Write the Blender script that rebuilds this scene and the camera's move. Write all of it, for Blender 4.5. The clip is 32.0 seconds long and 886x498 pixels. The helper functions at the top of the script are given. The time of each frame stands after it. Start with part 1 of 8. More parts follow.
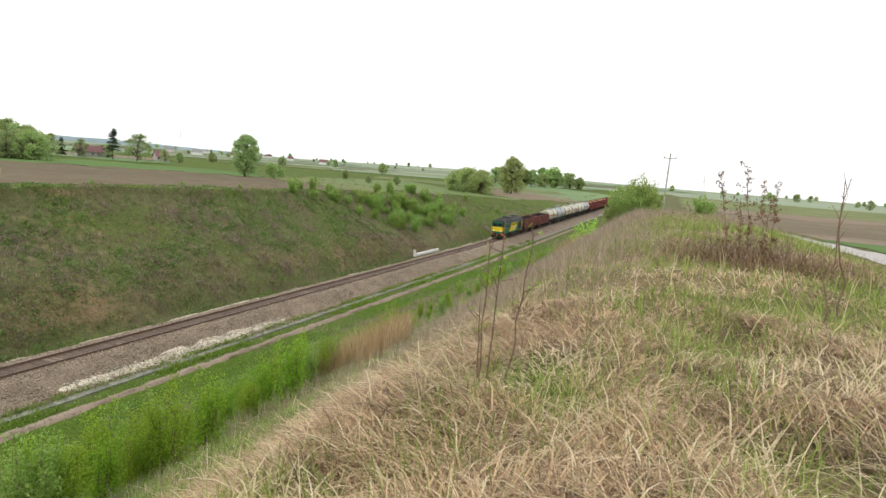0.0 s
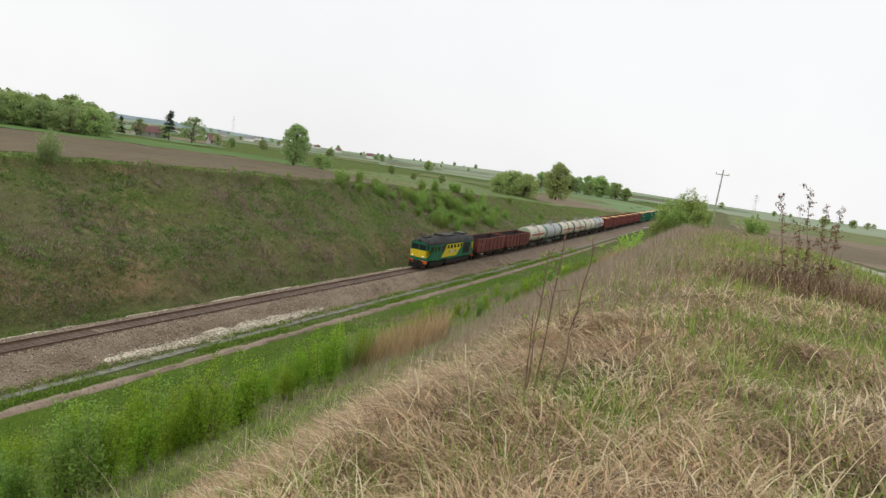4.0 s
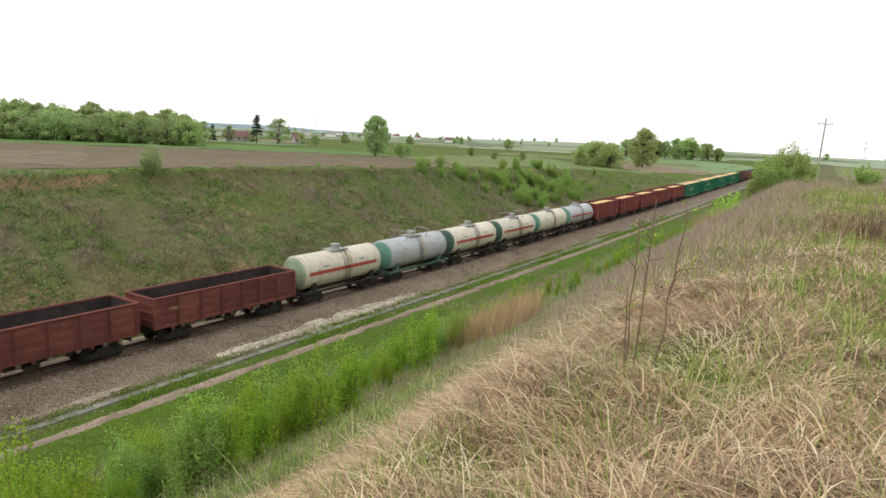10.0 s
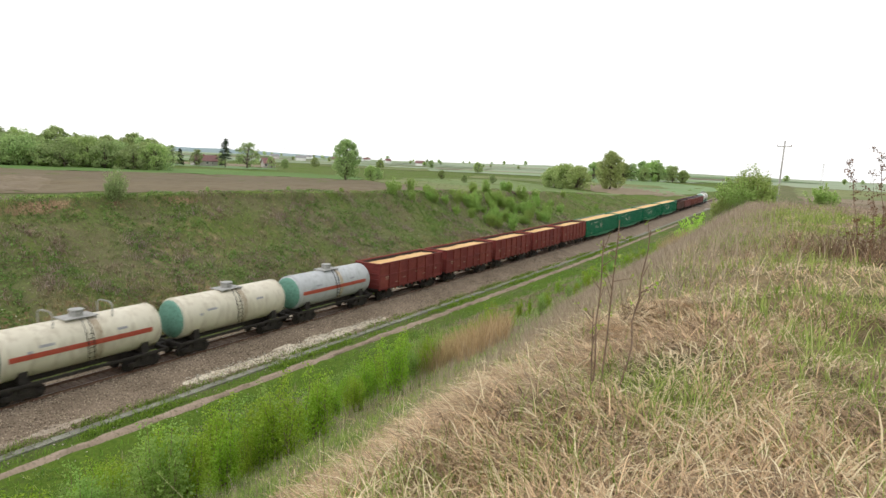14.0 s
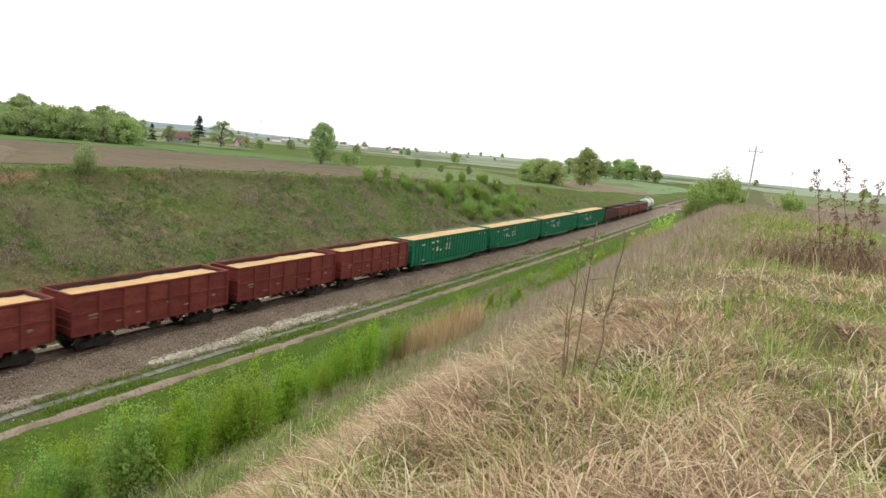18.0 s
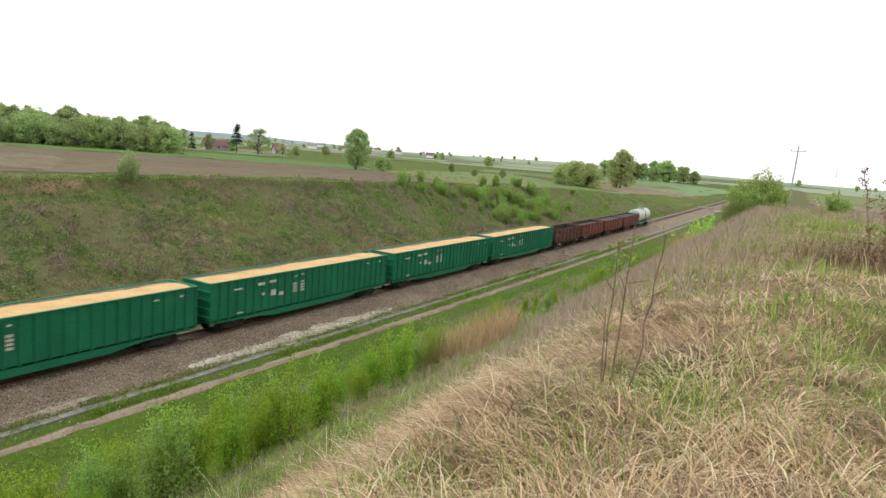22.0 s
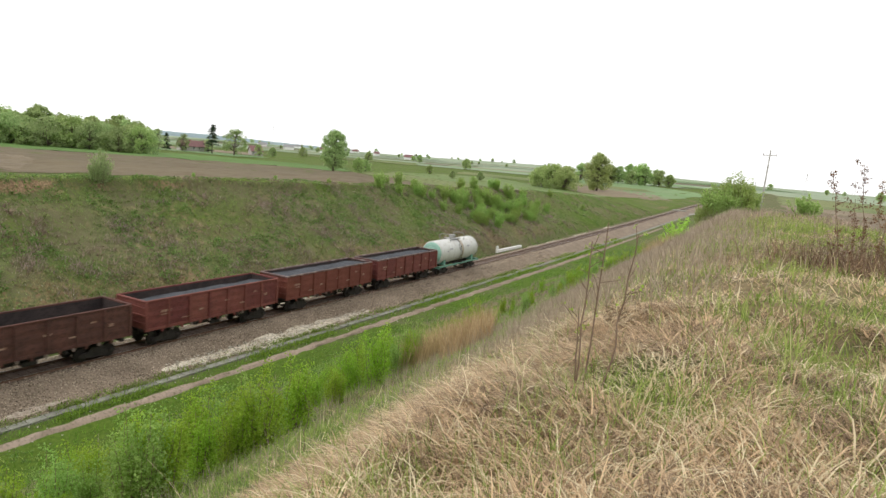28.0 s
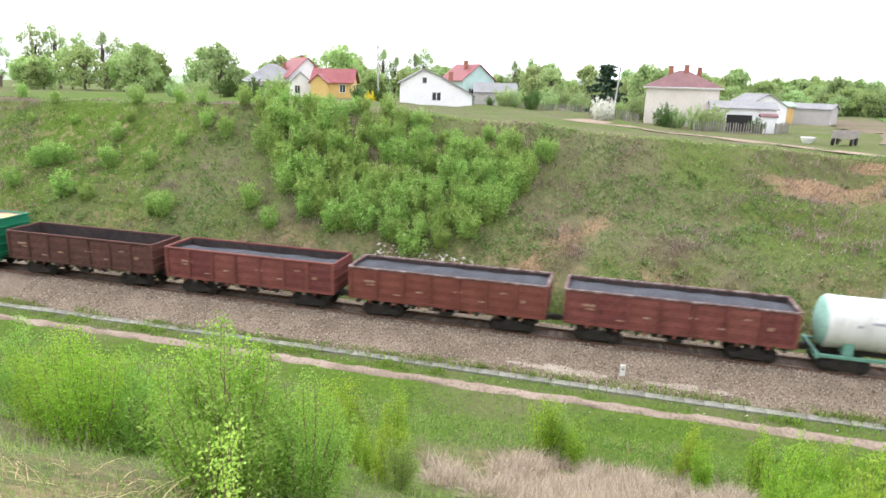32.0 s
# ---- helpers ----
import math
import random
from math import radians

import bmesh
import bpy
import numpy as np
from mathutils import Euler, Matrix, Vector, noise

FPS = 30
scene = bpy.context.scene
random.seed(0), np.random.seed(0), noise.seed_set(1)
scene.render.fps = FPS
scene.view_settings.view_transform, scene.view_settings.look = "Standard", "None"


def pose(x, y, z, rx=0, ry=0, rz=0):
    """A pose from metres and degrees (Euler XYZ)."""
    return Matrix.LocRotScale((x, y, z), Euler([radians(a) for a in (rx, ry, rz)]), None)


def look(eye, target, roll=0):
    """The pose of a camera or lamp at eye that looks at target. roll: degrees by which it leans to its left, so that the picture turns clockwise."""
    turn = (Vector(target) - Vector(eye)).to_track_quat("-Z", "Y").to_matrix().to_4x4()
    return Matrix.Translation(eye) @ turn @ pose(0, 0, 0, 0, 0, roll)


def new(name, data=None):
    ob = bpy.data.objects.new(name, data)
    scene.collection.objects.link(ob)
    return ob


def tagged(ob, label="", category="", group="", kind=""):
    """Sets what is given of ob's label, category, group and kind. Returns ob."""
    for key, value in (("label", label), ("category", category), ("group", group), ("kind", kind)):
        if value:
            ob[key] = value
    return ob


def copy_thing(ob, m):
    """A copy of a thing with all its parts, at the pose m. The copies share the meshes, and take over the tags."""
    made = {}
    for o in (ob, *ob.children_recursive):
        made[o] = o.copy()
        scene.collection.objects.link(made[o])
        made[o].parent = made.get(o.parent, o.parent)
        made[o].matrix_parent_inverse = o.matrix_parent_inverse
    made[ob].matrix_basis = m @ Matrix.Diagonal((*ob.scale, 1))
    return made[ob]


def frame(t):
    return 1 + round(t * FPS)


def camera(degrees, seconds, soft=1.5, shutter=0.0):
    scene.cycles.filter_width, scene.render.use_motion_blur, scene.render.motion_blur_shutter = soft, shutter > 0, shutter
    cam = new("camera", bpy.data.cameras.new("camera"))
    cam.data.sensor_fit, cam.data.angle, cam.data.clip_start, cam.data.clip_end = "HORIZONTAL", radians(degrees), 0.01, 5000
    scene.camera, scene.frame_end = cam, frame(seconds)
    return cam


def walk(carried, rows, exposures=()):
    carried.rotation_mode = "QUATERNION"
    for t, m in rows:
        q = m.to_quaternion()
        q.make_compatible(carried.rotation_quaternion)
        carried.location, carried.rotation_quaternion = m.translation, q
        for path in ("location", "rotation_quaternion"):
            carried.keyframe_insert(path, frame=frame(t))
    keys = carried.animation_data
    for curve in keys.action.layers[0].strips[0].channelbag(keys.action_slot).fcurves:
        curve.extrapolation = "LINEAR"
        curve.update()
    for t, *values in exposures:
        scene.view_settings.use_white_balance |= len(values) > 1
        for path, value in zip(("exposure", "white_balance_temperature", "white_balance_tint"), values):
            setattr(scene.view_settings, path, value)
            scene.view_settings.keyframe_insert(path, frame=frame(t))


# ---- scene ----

# ---------------------------------------------------------------- camera
PATH = [
    (0, 0.113, 0.027, 15.022, 21.02, -7.23, 4.52),
    (0.5, 0.029, -0.016, 15.033, 22.47, -6.54, 4.78),
    (1, -0.023, 0.042, 15.012, 25.82, -6.87, 4.69),
    (1.5, -0.027, 0.070, 15.005, 26.78, -7.01, 4.60),
    (2, -0.017, 0.023, 15.020, 26.80, -7.16, 5.64),
    (2.5, -0.022, 0.028, 15.017, 25.89, -7.20, 6.73),
    (3, -0.032, 0.016, 15.030, 24.93, -7.54, 6.72),
    (3.5, -0.032, -0.001, 15.031, 24.48, -7.60, 8.20),
    (5.5, -0.009, -0.079, 15.058, 26.02, -8.42, 6.54),
    (6, -0.009, -0.078, 15.062, 27.05, -8.99, 2.16),
    (6.5, -0.012, -0.067, 15.055, 28.51, -9.39, 0.79),
    (7, -0.021, -0.071, 15.055, 29.75, -9.40, 1.29),
    (7.5, -0.031, -0.056, 15.042, 30.88, -9.50, 1.52),
    (8, -0.035, -0.041, 15.043, 31.66, -9.33, 2.17),
    (8.5, -0.039, -0.005, 15.024, 32.16, -9.18, 2.78),
    (9, -0.034, -0.012, 15.021, 32.33, -9.56, 2.41),
    (9.5, -0.037, 0.001, 15.015, 32.23, -9.93, 2.53),
    (10, -0.027, -0.042, 15.028, 32.05, -10.00, 2.74),
    (10.5, -0.029, 0.003, 15.009, 31.61, -9.89, 3.22),
    (11, -0.018, 0.001, 15.022, 30.49, -9.20, 3.36),
    (11.5, -0.022, 0.065, 15.001, 29.84, -8.68, 3.18),
    (12, -0.015, 0.056, 15.008, 29.05, -8.36, 3.19),
    (12.5, -0.011, 0.013, 15.025, 28.48, -8.08, 3.37),
    (13, 0.000, 0.000, 15.036, 28.92, -7.85, 2.46),
    (13.5, -0.004, 0.017, 15.029, 29.30, -7.84, 2.55),
    (14, -0.007, 0.028, 15.023, 29.59, -7.87, 2.54),
    (14.5, -0.001, 0.004, 15.040, 29.21, -7.79, 2.88),
    (16.5, -0.007, 0.029, 15.019, 26.54, -7.70, 4.37),
    (17, -0.012, 0.026, 15.023, 26.38, -7.82, 3.98),
    (17.5, -0.012, -0.024, 15.036, 26.53, -8.17, 4.35),
    (18, -0.008, -0.137, 15.074, 27.11, -8.67, 5.33),
    (18.5, -0.019, -0.125, 15.076, 27.93, -8.85, 4.90),
    (19, -0.030, -0.119, 15.072, 28.86, -8.66, 5.42),
    (19.5, -0.033, -0.119, 15.071, 29.56, -8.49, 5.77),
    (20, -0.025, -0.158, 15.080, 30.01, -8.39, 5.41),
    (20.5, -0.024, -0.116, 15.070, 30.33, -8.36, 4.36),
    (21, -0.017, -0.115, 15.059, 30.48, -8.39, 4.33),
    (21.5, -0.030, -0.102, 15.057, 30.14, -8.53, 4.74),
    (22, -0.036, -0.085, 15.056, 30.19, -8.55, 4.51),
    (22.5, -0.040, -0.043, 15.041, 30.07, -8.39, 4.69),
    (23, -0.031, -0.055, 15.046, 29.61, -8.03, 5.05),
    (23.5, -0.021, -0.034, 15.040, 28.95, -7.51, 5.27),
    (24, -0.023, -0.027, 15.039, 28.48, -7.48, 4.92),
    (24.5, -0.022, -0.034, 15.041, 28.34, -7.62, 4.73),
    (25, -0.033, -0.016, 15.037, 28.47, -7.76, 4.86),
    (25.5, -0.028, -0.013, 15.038, 28.51, -7.61, 4.53),
    (27.5, -0.028, -0.022, 15.029, 28.28, -8.25, 4.80),
    (28, -0.021, -0.032, 15.031, 28.25, -8.20, 4.86),
    (28.5, -0.035, -0.014, 15.030, 28.75, -8.08, 4.95),
    (29, -0.042, -0.155, 15.065, 34.53, -8.18, 5.43),
    (29.5, -0.067, -0.346, 15.094, 42.98, -8.99, 5.18),
    (30, -0.769, -0.329, 14.666, 56.21, -10.64, 3.91),
    (30.5, -0.988, -0.235, 14.726, 76.52, -12.89, 6.93),
    (31, -1.018, -0.224, 14.781, 92.12, -15.98, 2.54),
    (31.5, -0.432, -0.176, 15.200, 104.47, -16.74, -0.56),
    (32, -0.385, -0.132, 15.369, 104.67, -14.70, 1.60),
]


def aimed(x, y, z, yaw, pitch, roll):
    a, b = radians(yaw), radians(pitch)
    way = Vector((-math.sin(a) * math.cos(b), math.cos(a) * math.cos(b), math.sin(b)))
    return look(Vector((x, y, z)), Vector((x, y, z)) + way * 10, roll)


cam = camera(68.74, 32.0, soft=1.5, shutter=0.4)
EXPOSURES = [(0, 0.05, 6500, 10), (0.6, -0.2, 6500, 10), (1, -0.3, 6500, 10), (3, -0.3, 6500, 10), (5.5, -0.3, 6500, 10), (6, -0.22, 6500, 10), (6.5, -0.02, 6500, 10), (7, 0.08, 6500, 10), (8, 0.06, 6500, 10), (9, 0.05, 6500, 10), (13, 0.08, 6500, 10), (19, 0.1, 6500, 10), (25, 0.1, 6500, 10), (28.5, 0.1, 6500, 10), (29.5, 0.08, 6500, 10), (30, 0.1, 6500, 10), (30.5, 0.55, 6500, 14), (31, 1.05, 6500, 14), (31.5, 1.05, 6500, 14), (32, 1.05, 6050, 15)]
walk(cam, [(r[0], aimed(*r[1:])) for r in PATH], EXPOSURES)

# ---------------------------------------------------------------- world and sun
SUN_EL, SUN_AZ = 48, 205
world = bpy.data.worlds.new("sky")
scene.world = world
world.use_nodes = True
wn, wl = world.node_tree.nodes, world.node_tree.links
wn.clear()
w_out = wn.new("ShaderNodeOutputWorld")
w_bg = wn.new("ShaderNodeBackground")
w_sky = wn.new("ShaderNodeTexSky")
w_sky.sky_type = "NISHITA"
w_sky.sun_disc = False
w_sky.sun_elevation, w_sky.sun_rotation = radians(SUN_EL), radians(SUN_AZ)
w_sky.dust_density = 4.0
w_scale = wn.new("ShaderNodeMix")
w_scale.data_type, w_scale.blend_type = "RGBA", "MULTIPLY"
w_scale.inputs[0].default_value = 1.0
w_scale.inputs[7].default_value = (0.10, 0.10, 0.10, 1)
w_cloud = wn.new("ShaderNodeTexNoise")
w_cloud.inputs["Scale"].default_value = 1.7
w_cloud.inputs["Detail"].default_value = 5
w_coord = wn.new("ShaderNodeTexCoord")
w_ramp = wn.new("ShaderNodeMapRange")
w_ramp.inputs[1].default_value, w_ramp.inputs[2].default_value = 0.3, 0.7
w_ramp.inputs[3].default_value, w_ramp.inputs[4].default_value = 0.84, 0.97
w_mix = wn.new("ShaderNodeMix")
w_mix.data_type = "RGBA"
w_mix.inputs[7].default_value = (1.0, 1.0, 1.0, 1)
wl.new(w_coord.outputs["Generated"], w_cloud.inputs["Vector"])
wl.new(w_cloud.outputs[0], w_ramp.inputs[0])
wl.new(w_sky.outputs[0], w_scale.inputs[6])
wl.new(w_scale.outputs[2], w_mix.inputs[6])
wl.new(w_ramp.outputs[0], w_mix.inputs[0])
wl.new(w_mix.outputs[2], w_bg.inputs[0])
w_bg.inputs[1].default_value = 1.25
wl.new(w_bg.outputs[0], w_out.inputs[0])

sun = new("sun", bpy.data.lights.new("sun", "SUN"))
sun.data.energy, sun.data.angle, sun.data.color = 0.75, radians(14), (1.0, 0.96, 0.9)
sun.rotation_euler = (radians(90 - SUN_EL), 0, radians(180 - SUN_AZ))


# ---------------------------------------------------------------- materials
def node_mat(name, rough=0.85, metal=0.0, spec=0.3):
    m = bpy.data.materials.new(name)
    m.use_nodes = True
    b = m.node_tree.nodes["Principled BSDF"]
    b.inputs["Roughness"].default_value = rough
    b.inputs["Metallic"].default_value = metal
    b.inputs["Specular IOR Level"].default_value = spec
    return m, m.node_tree.nodes, m.node_tree.links, b


def noise_node(n, l, scale, detail=4.0, vec=None, stretch=None):
    t = n.new("ShaderNodeTexNoise")
    t.inputs["Scale"].default_value, t.inputs["Detail"].default_value = scale, detail
    c = n.new("ShaderNodeTexCoord") if vec is None else None
    src = c.outputs["Object"] if c else vec
    if stretch:
        mp = n.new("ShaderNodeMapping")
        mp.inputs["Scale"].default_value = stretch
        l.new(src, mp.inputs[0])
        src = mp.outputs[0]
    l.new(src, t.inputs["Vector"])
    return t.outputs[0]


def mix_node(n, l, fac, a, b, mode="MIX"):
    m = n.new("ShaderNodeMix")
    m.data_type, m.blend_type = "RGBA", mode
    for sock, v in ((m.inputs[0], fac), (m.inputs[6], a), (m.inputs[7], b)):
        if isinstance(v, (int, float)):
            sock.default_value = v
        elif isinstance(v, tuple):
            sock.default_value = (*v[:3], 1)
        else:
            l.new(v, sock)
    return m.outputs[2]


def range_node(n, l, src, a, b, c=0.0, d=1.0):
    r = n.new("ShaderNodeMapRange")
    for i, v in enumerate((a, b, c, d)):
        r.inputs[i + 1].default_value = v
    l.new(src, r.inputs[0])
    return r.outputs[0]


def bump_node(n, l, src, b, strength=0.4, dist=0.02):
    u = n.new("ShaderNodeBump")
    u.inputs["Strength"].default_value, u.inputs["Distance"].default_value = strength, dist
    l.new(src, u.inputs["Height"])
    l.new(u.outputs[0], b.inputs["Normal"])


def surface(name, base, alt, dirt=None, scale=1.2, fine=14.0, rough=0.85, metal=0.0, bump=0.3, dist=0.02, spec=0.3, stretch=None, vary=0.0):
    """Two tones over a broad noise, a third (dirt) over a fine one, with relief."""
    m, n, l, b = node_mat(name, rough, metal, spec)
    broad = range_node(n, l, noise_node(n, l, scale, 5.0, stretch=stretch), 0.35, 0.65)
    small = noise_node(n, l, fine, 6.0, stretch=stretch)
    col = mix_node(n, l, broad, base, alt)
    if dirt:
        col = mix_node(n, l, range_node(n, l, small, 0.48, 0.72, 0.0, 0.85), col, dirt)
    if vary:
        oi = n.new("ShaderNodeObjectInfo")
        hsv = n.new("ShaderNodeHueSaturation")
        l.new(range_node(n, l, oi.outputs["Random"], 0, 1, 1 - vary, 1 + vary), hsv.inputs["Value"])
        l.new(range_node(n, l, oi.outputs["Random"], 0, 1, 0.5 - 0.03 * vary, 0.5 + 0.03 * vary), hsv.inputs["Hue"])
        l.new(col, hsv.inputs["Color"])
        col = hsv.outputs[0]
    l.new(col, b.inputs["Base Color"])
    l.new(range_node(n, l, small, 0.3, 0.7, max(rough - 0.12, 0.05), min(rough + 0.1, 1)), b.inputs["Roughness"])
    if bump:
        bump_node(n, l, small, b, bump, dist)
    return m


def leaf_mat(name, a, b_, through_=0.35, vary=0.25):
    """Foliage: colour varies leaf by leaf and plant by plant, and some light passes through."""
    m, n, l, b = node_mat(name, 0.6, 0.0, 0.25)
    g = n.new("ShaderNodeNewGeometry")
    col = mix_node(n, l, g.outputs["Random Per Island"], a, b_)
    oi = n.new("ShaderNodeObjectInfo")
    hsv = n.new("ShaderNodeHueSaturation")
    l.new(range_node(n, l, oi.outputs["Random"], 0, 1, 1 - vary, 1 + vary), hsv.inputs["Value"])
    l.new(range_node(n, l, oi.outputs["Random"], 0, 1, 0.485, 0.515), hsv.inputs["Hue"])
    l.new(col, hsv.inputs["Color"])
    l.new(hsv.outputs[0], b.inputs["Base Color"])
    tr = n.new("ShaderNodeBsdfTranslucent")
    l.new(hsv.outputs[0], tr.inputs[0])
    ms = n.new("ShaderNodeMixShader")
    ms.inputs[0].default_value = through_
    l.new(b.outputs[0], ms.inputs[1])
    l.new(tr.outputs[0], ms.inputs[2])
    l.new(ms.outputs[0], n["Material Output"].inputs[0])
    return m


def plain(name, col, rough=0.6, metal=0.0, spec=0.4):
    return surface(name, col, tuple(c * 0.8 for c in col), scale=3.0, fine=30.0, rough=rough, metal=metal, bump=0.08, dist=0.005, spec=spec)


def ground_mat():
    """Turf in which the stored masks say how dry (R), how bare (G) and how lush (B) a place is."""
    m, n, l, b = node_mat("turf", 0.95, 0, 0.1)
    at = n.new("ShaderNodeVertexColor")
    at.layer_name = "mask"
    sp = n.new("ShaderNodeSeparateColor")
    l.new(at.outputs[0], sp.inputs[0])
    n1 = noise_node(n, l, 0.22, 6.0)
    n2 = noise_node(n, l, 1.3, 8.0)
    n3 = noise_node(n, l, 9.0, 6.0)
    n4 = noise_node(n, l, 0.6, 8.0)
    n5 = noise_node(n, l, 3.4, 8.0)
    n6 = noise_node(n, l, 0.45, 7.0)
    green = mix_node(n, l, range_node(n, l, n5, 0.38, 0.62), (0.074, 0.1, 0.028), (0.17, 0.175, 0.082))
    green = mix_node(n, l, range_node(n, l, n1, 0.42, 0.62, 0.0, 0.7), green, (0.16, 0.142, 0.078))
    green = mix_node(n, l, range_node(n, l, n6, 0.5, 0.64, 0.0, 0.6), green, (0.122, 0.1, 0.066))
    green = mix_node(n, l, range_node(n, l, n3, 0.56, 0.72, 0.0, 0.75), green, (0.17, 0.14, 0.095))
    lush = mix_node(n, l, range_node(n, l, n5, 0.36, 0.64), (0.062, 0.118, 0.011), (0.112, 0.17, 0.026))
    lush = mix_node(n, l, range_node(n, l, n3, 0.6, 0.75, 0.0, 0.6), lush, (0.13, 0.13, 0.06))
    straw = mix_node(n, l, range_node(n, l, n2, 0.35, 0.65), (0.18, 0.14, 0.07), (0.3, 0.24, 0.13))
    straw = mix_node(n, l, range_node(n, l, n3, 0.45, 0.8), straw, (0.12, 0.092, 0.048))
    straw = mix_node(n, l, range_node(n, l, n4, 0.5, 0.62, 0.0, 0.7), straw, (0.1, 0.13, 0.035))
    earth = mix_node(n, l, range_node(n, l, n3, 0.4, 0.65), (0.21, 0.135, 0.075), (0.42, 0.3, 0.18))
    earth = mix_node(n, l, range_node(n, l, n5, 0.5, 0.66, 0.0, 0.7), earth, (0.14, 0.094, 0.058))

    def with_noise(ch, wob, lo, hi):
        a = n.new("ShaderNodeMath")
        a.operation = "ADD"
        l.new(ch, a.inputs[0])
        l.new(range_node(n, l, wob, 0.3, 0.7, -0.35, 0.35), a.inputs[1])
        return range_node(n, l, a.outputs[0], lo, hi)

    col = mix_node(n, l, with_noise(sp.outputs[2], n5, 0.25, 0.85), green, lush)
    col = mix_node(n, l, with_noise(sp.outputs[0], n2, 0.3, 0.75), col, straw)
    col = mix_node(n, l, with_noise(sp.outputs[1], n5, 0.36, 0.66), col, earth)
    l.new(col, b.inputs["Base Color"])
    bump_node(n, l, n3, b, 0.8, 0.12)
    return m


TURF = ground_mat()
BALLAST = surface("ballast_stone", (0.224, 0.171, 0.123), (0.314, 0.246, 0.18), (0.1, 0.076, 0.054), 0.5, 8.0, 0.95, bump=1.0, dist=0.06)
CHALK = surface("pale_rubble", (0.56, 0.49, 0.37), (0.7, 0.64, 0.52), (0.33, 0.27, 0.19), 0.9, 4.0, 0.95, bump=0.9, dist=0.06)
DUSTY = surface("dusty_pale_gravel", (0.33, 0.27, 0.21), (0.46, 0.4, 0.32), (0.24, 0.185, 0.14), 1.4, 6.0, 0.95, bump=0.8, dist=0.05)
SLEEPER_W = surface("tarred_timber", (0.12, 0.085, 0.065), (0.17, 0.125, 0.095), (0.07, 0.05, 0.04), 2.0, 12.0, 0.9, vary=0.2)
RUST = surface("rail_rust", (0.13, 0.075, 0.05), (0.18, 0.11, 0.075), None, 3.0, 30.0, 0.7)
RAILTOP = plain("rail_head_steel", (0.36, 0.33, 0.31), 0.35, 0.8)
CONCRETE = surface("pale_concrete", (0.23, 0.226, 0.19), (0.3, 0.294, 0.25), (0.13, 0.14, 0.08), 0.8, 8.0, 0.95, spec=0.08, vary=0.15)
STAINED = surface("oil_stained_ballast", (0.13, 0.09, 0.068), (0.18, 0.13, 0.1), (0.09, 0.06, 0.045), 0.8, 9.0, 0.95, bump=0.9, dist=0.05)
ROAD = surface("grey_gravel_road", (0.4, 0.38, 0.36), (0.5, 0.48, 0.45), (0.32, 0.29, 0.25), 0.3, 4.0, 0.95, bump=0.4, dist=0.04)
DIRT = surface("brown_dirt_track", (0.27, 0.2, 0.145), (0.33, 0.25, 0.18), (0.17, 0.16, 0.08), 0.4, 3.0, 0.95, bump=0.5, dist=0.05)
PINK = surface("pinkish_earth", (0.26, 0.195, 0.148), (0.36, 0.28, 0.22), (0.13, 0.12, 0.06), 0.5, 6.0, 0.95, bump=0.7, dist=0.05)
PLOUGH = surface("ploughed_soil", (0.118, 0.09, 0.048), (0.155, 0.12, 0.066), (0.095, 0.071, 0.04), 0.03, 1.5, 0.95, bump=0.8, dist=0.08, stretch=(1, 0.2, 1))
PALE_SOIL = surface("dry_pale_soil", (0.19, 0.145, 0.09), (0.24, 0.19, 0.125), (0.18, 0.14, 0.09), 0.05, 1.2, 0.95, bump=0.6, dist=0.06)
TILLED = surface("half_dry_tilled_soil", (0.15, 0.115, 0.068), (0.19, 0.148, 0.092), (0.12, 0.09, 0.054), 0.04, 1.3, 0.95, bump=0.6, dist=0.06)
CROP = surface("young_crop", (0.07, 0.15, 0.02), (0.1, 0.19, 0.035), (0.09, 0.13, 0.035), 0.02, 1.0, 0.95, bump=0.6, dist=0.08)
MEADOW = surface("meadow", (0.12, 0.16, 0.045), (0.19, 0.2, 0.07), (0.09, 0.12, 0.035), 0.03, 1.0, 0.95, bump=0.6, dist=0.08)
# Young crop for far fields, its green paled to imitate haze.
FAR_CROP = surface("hazy_young_crop", (0.14, 0.235, 0.085), (0.18, 0.275, 0.115), (0.2, 0.24, 0.13), 0.006, 0.1, 0.95, bump=0)
# Wooded hills whose base colour carries the blue-grey of distance haze.
HILLS = surface("hazed_blue_hills", (0.4, 0.49, 0.55), (0.46, 0.55, 0.6), None, 0.002, 0.02, 1.0, bump=0)
GRASSLAND = surface("pale_grassland", (0.11, 0.175, 0.045), (0.16, 0.21, 0.07), (0.14, 0.16, 0.06), 0.05, 1.2, 0.95, bump=0.5, dist=0.06)
# Farmland green lightened so that the colour itself gives the far haze.
HAZE_GREEN = surface("hazy_distant_farmland", (0.2, 0.27, 0.16), (0.27, 0.33, 0.22), (0.3, 0.3, 0.2), 0.004, 0.02, 0.95, bump=0, stretch=(1, 2.5, 1))


# ---------------------------------------------------------------- building helpers
def link_mesh(name, bm, mats, parent=None, smooth=False):
    me = bpy.data.meshes.new(name)
    bm.to_mesh(me)
    bm.free()
    for m in mats if isinstance(mats, (list, tuple)) else [mats]:
        me.materials.append(m)
    if smooth:
        me.shade_smooth()
    ob = new(name, me)
    ob.parent = parent
    return ob


def part(name, bm, material, parent, label="", smooth=False):
    ob = link_mesh(name, bm, material, parent, smooth)
    return tagged(ob, label) if label else ob


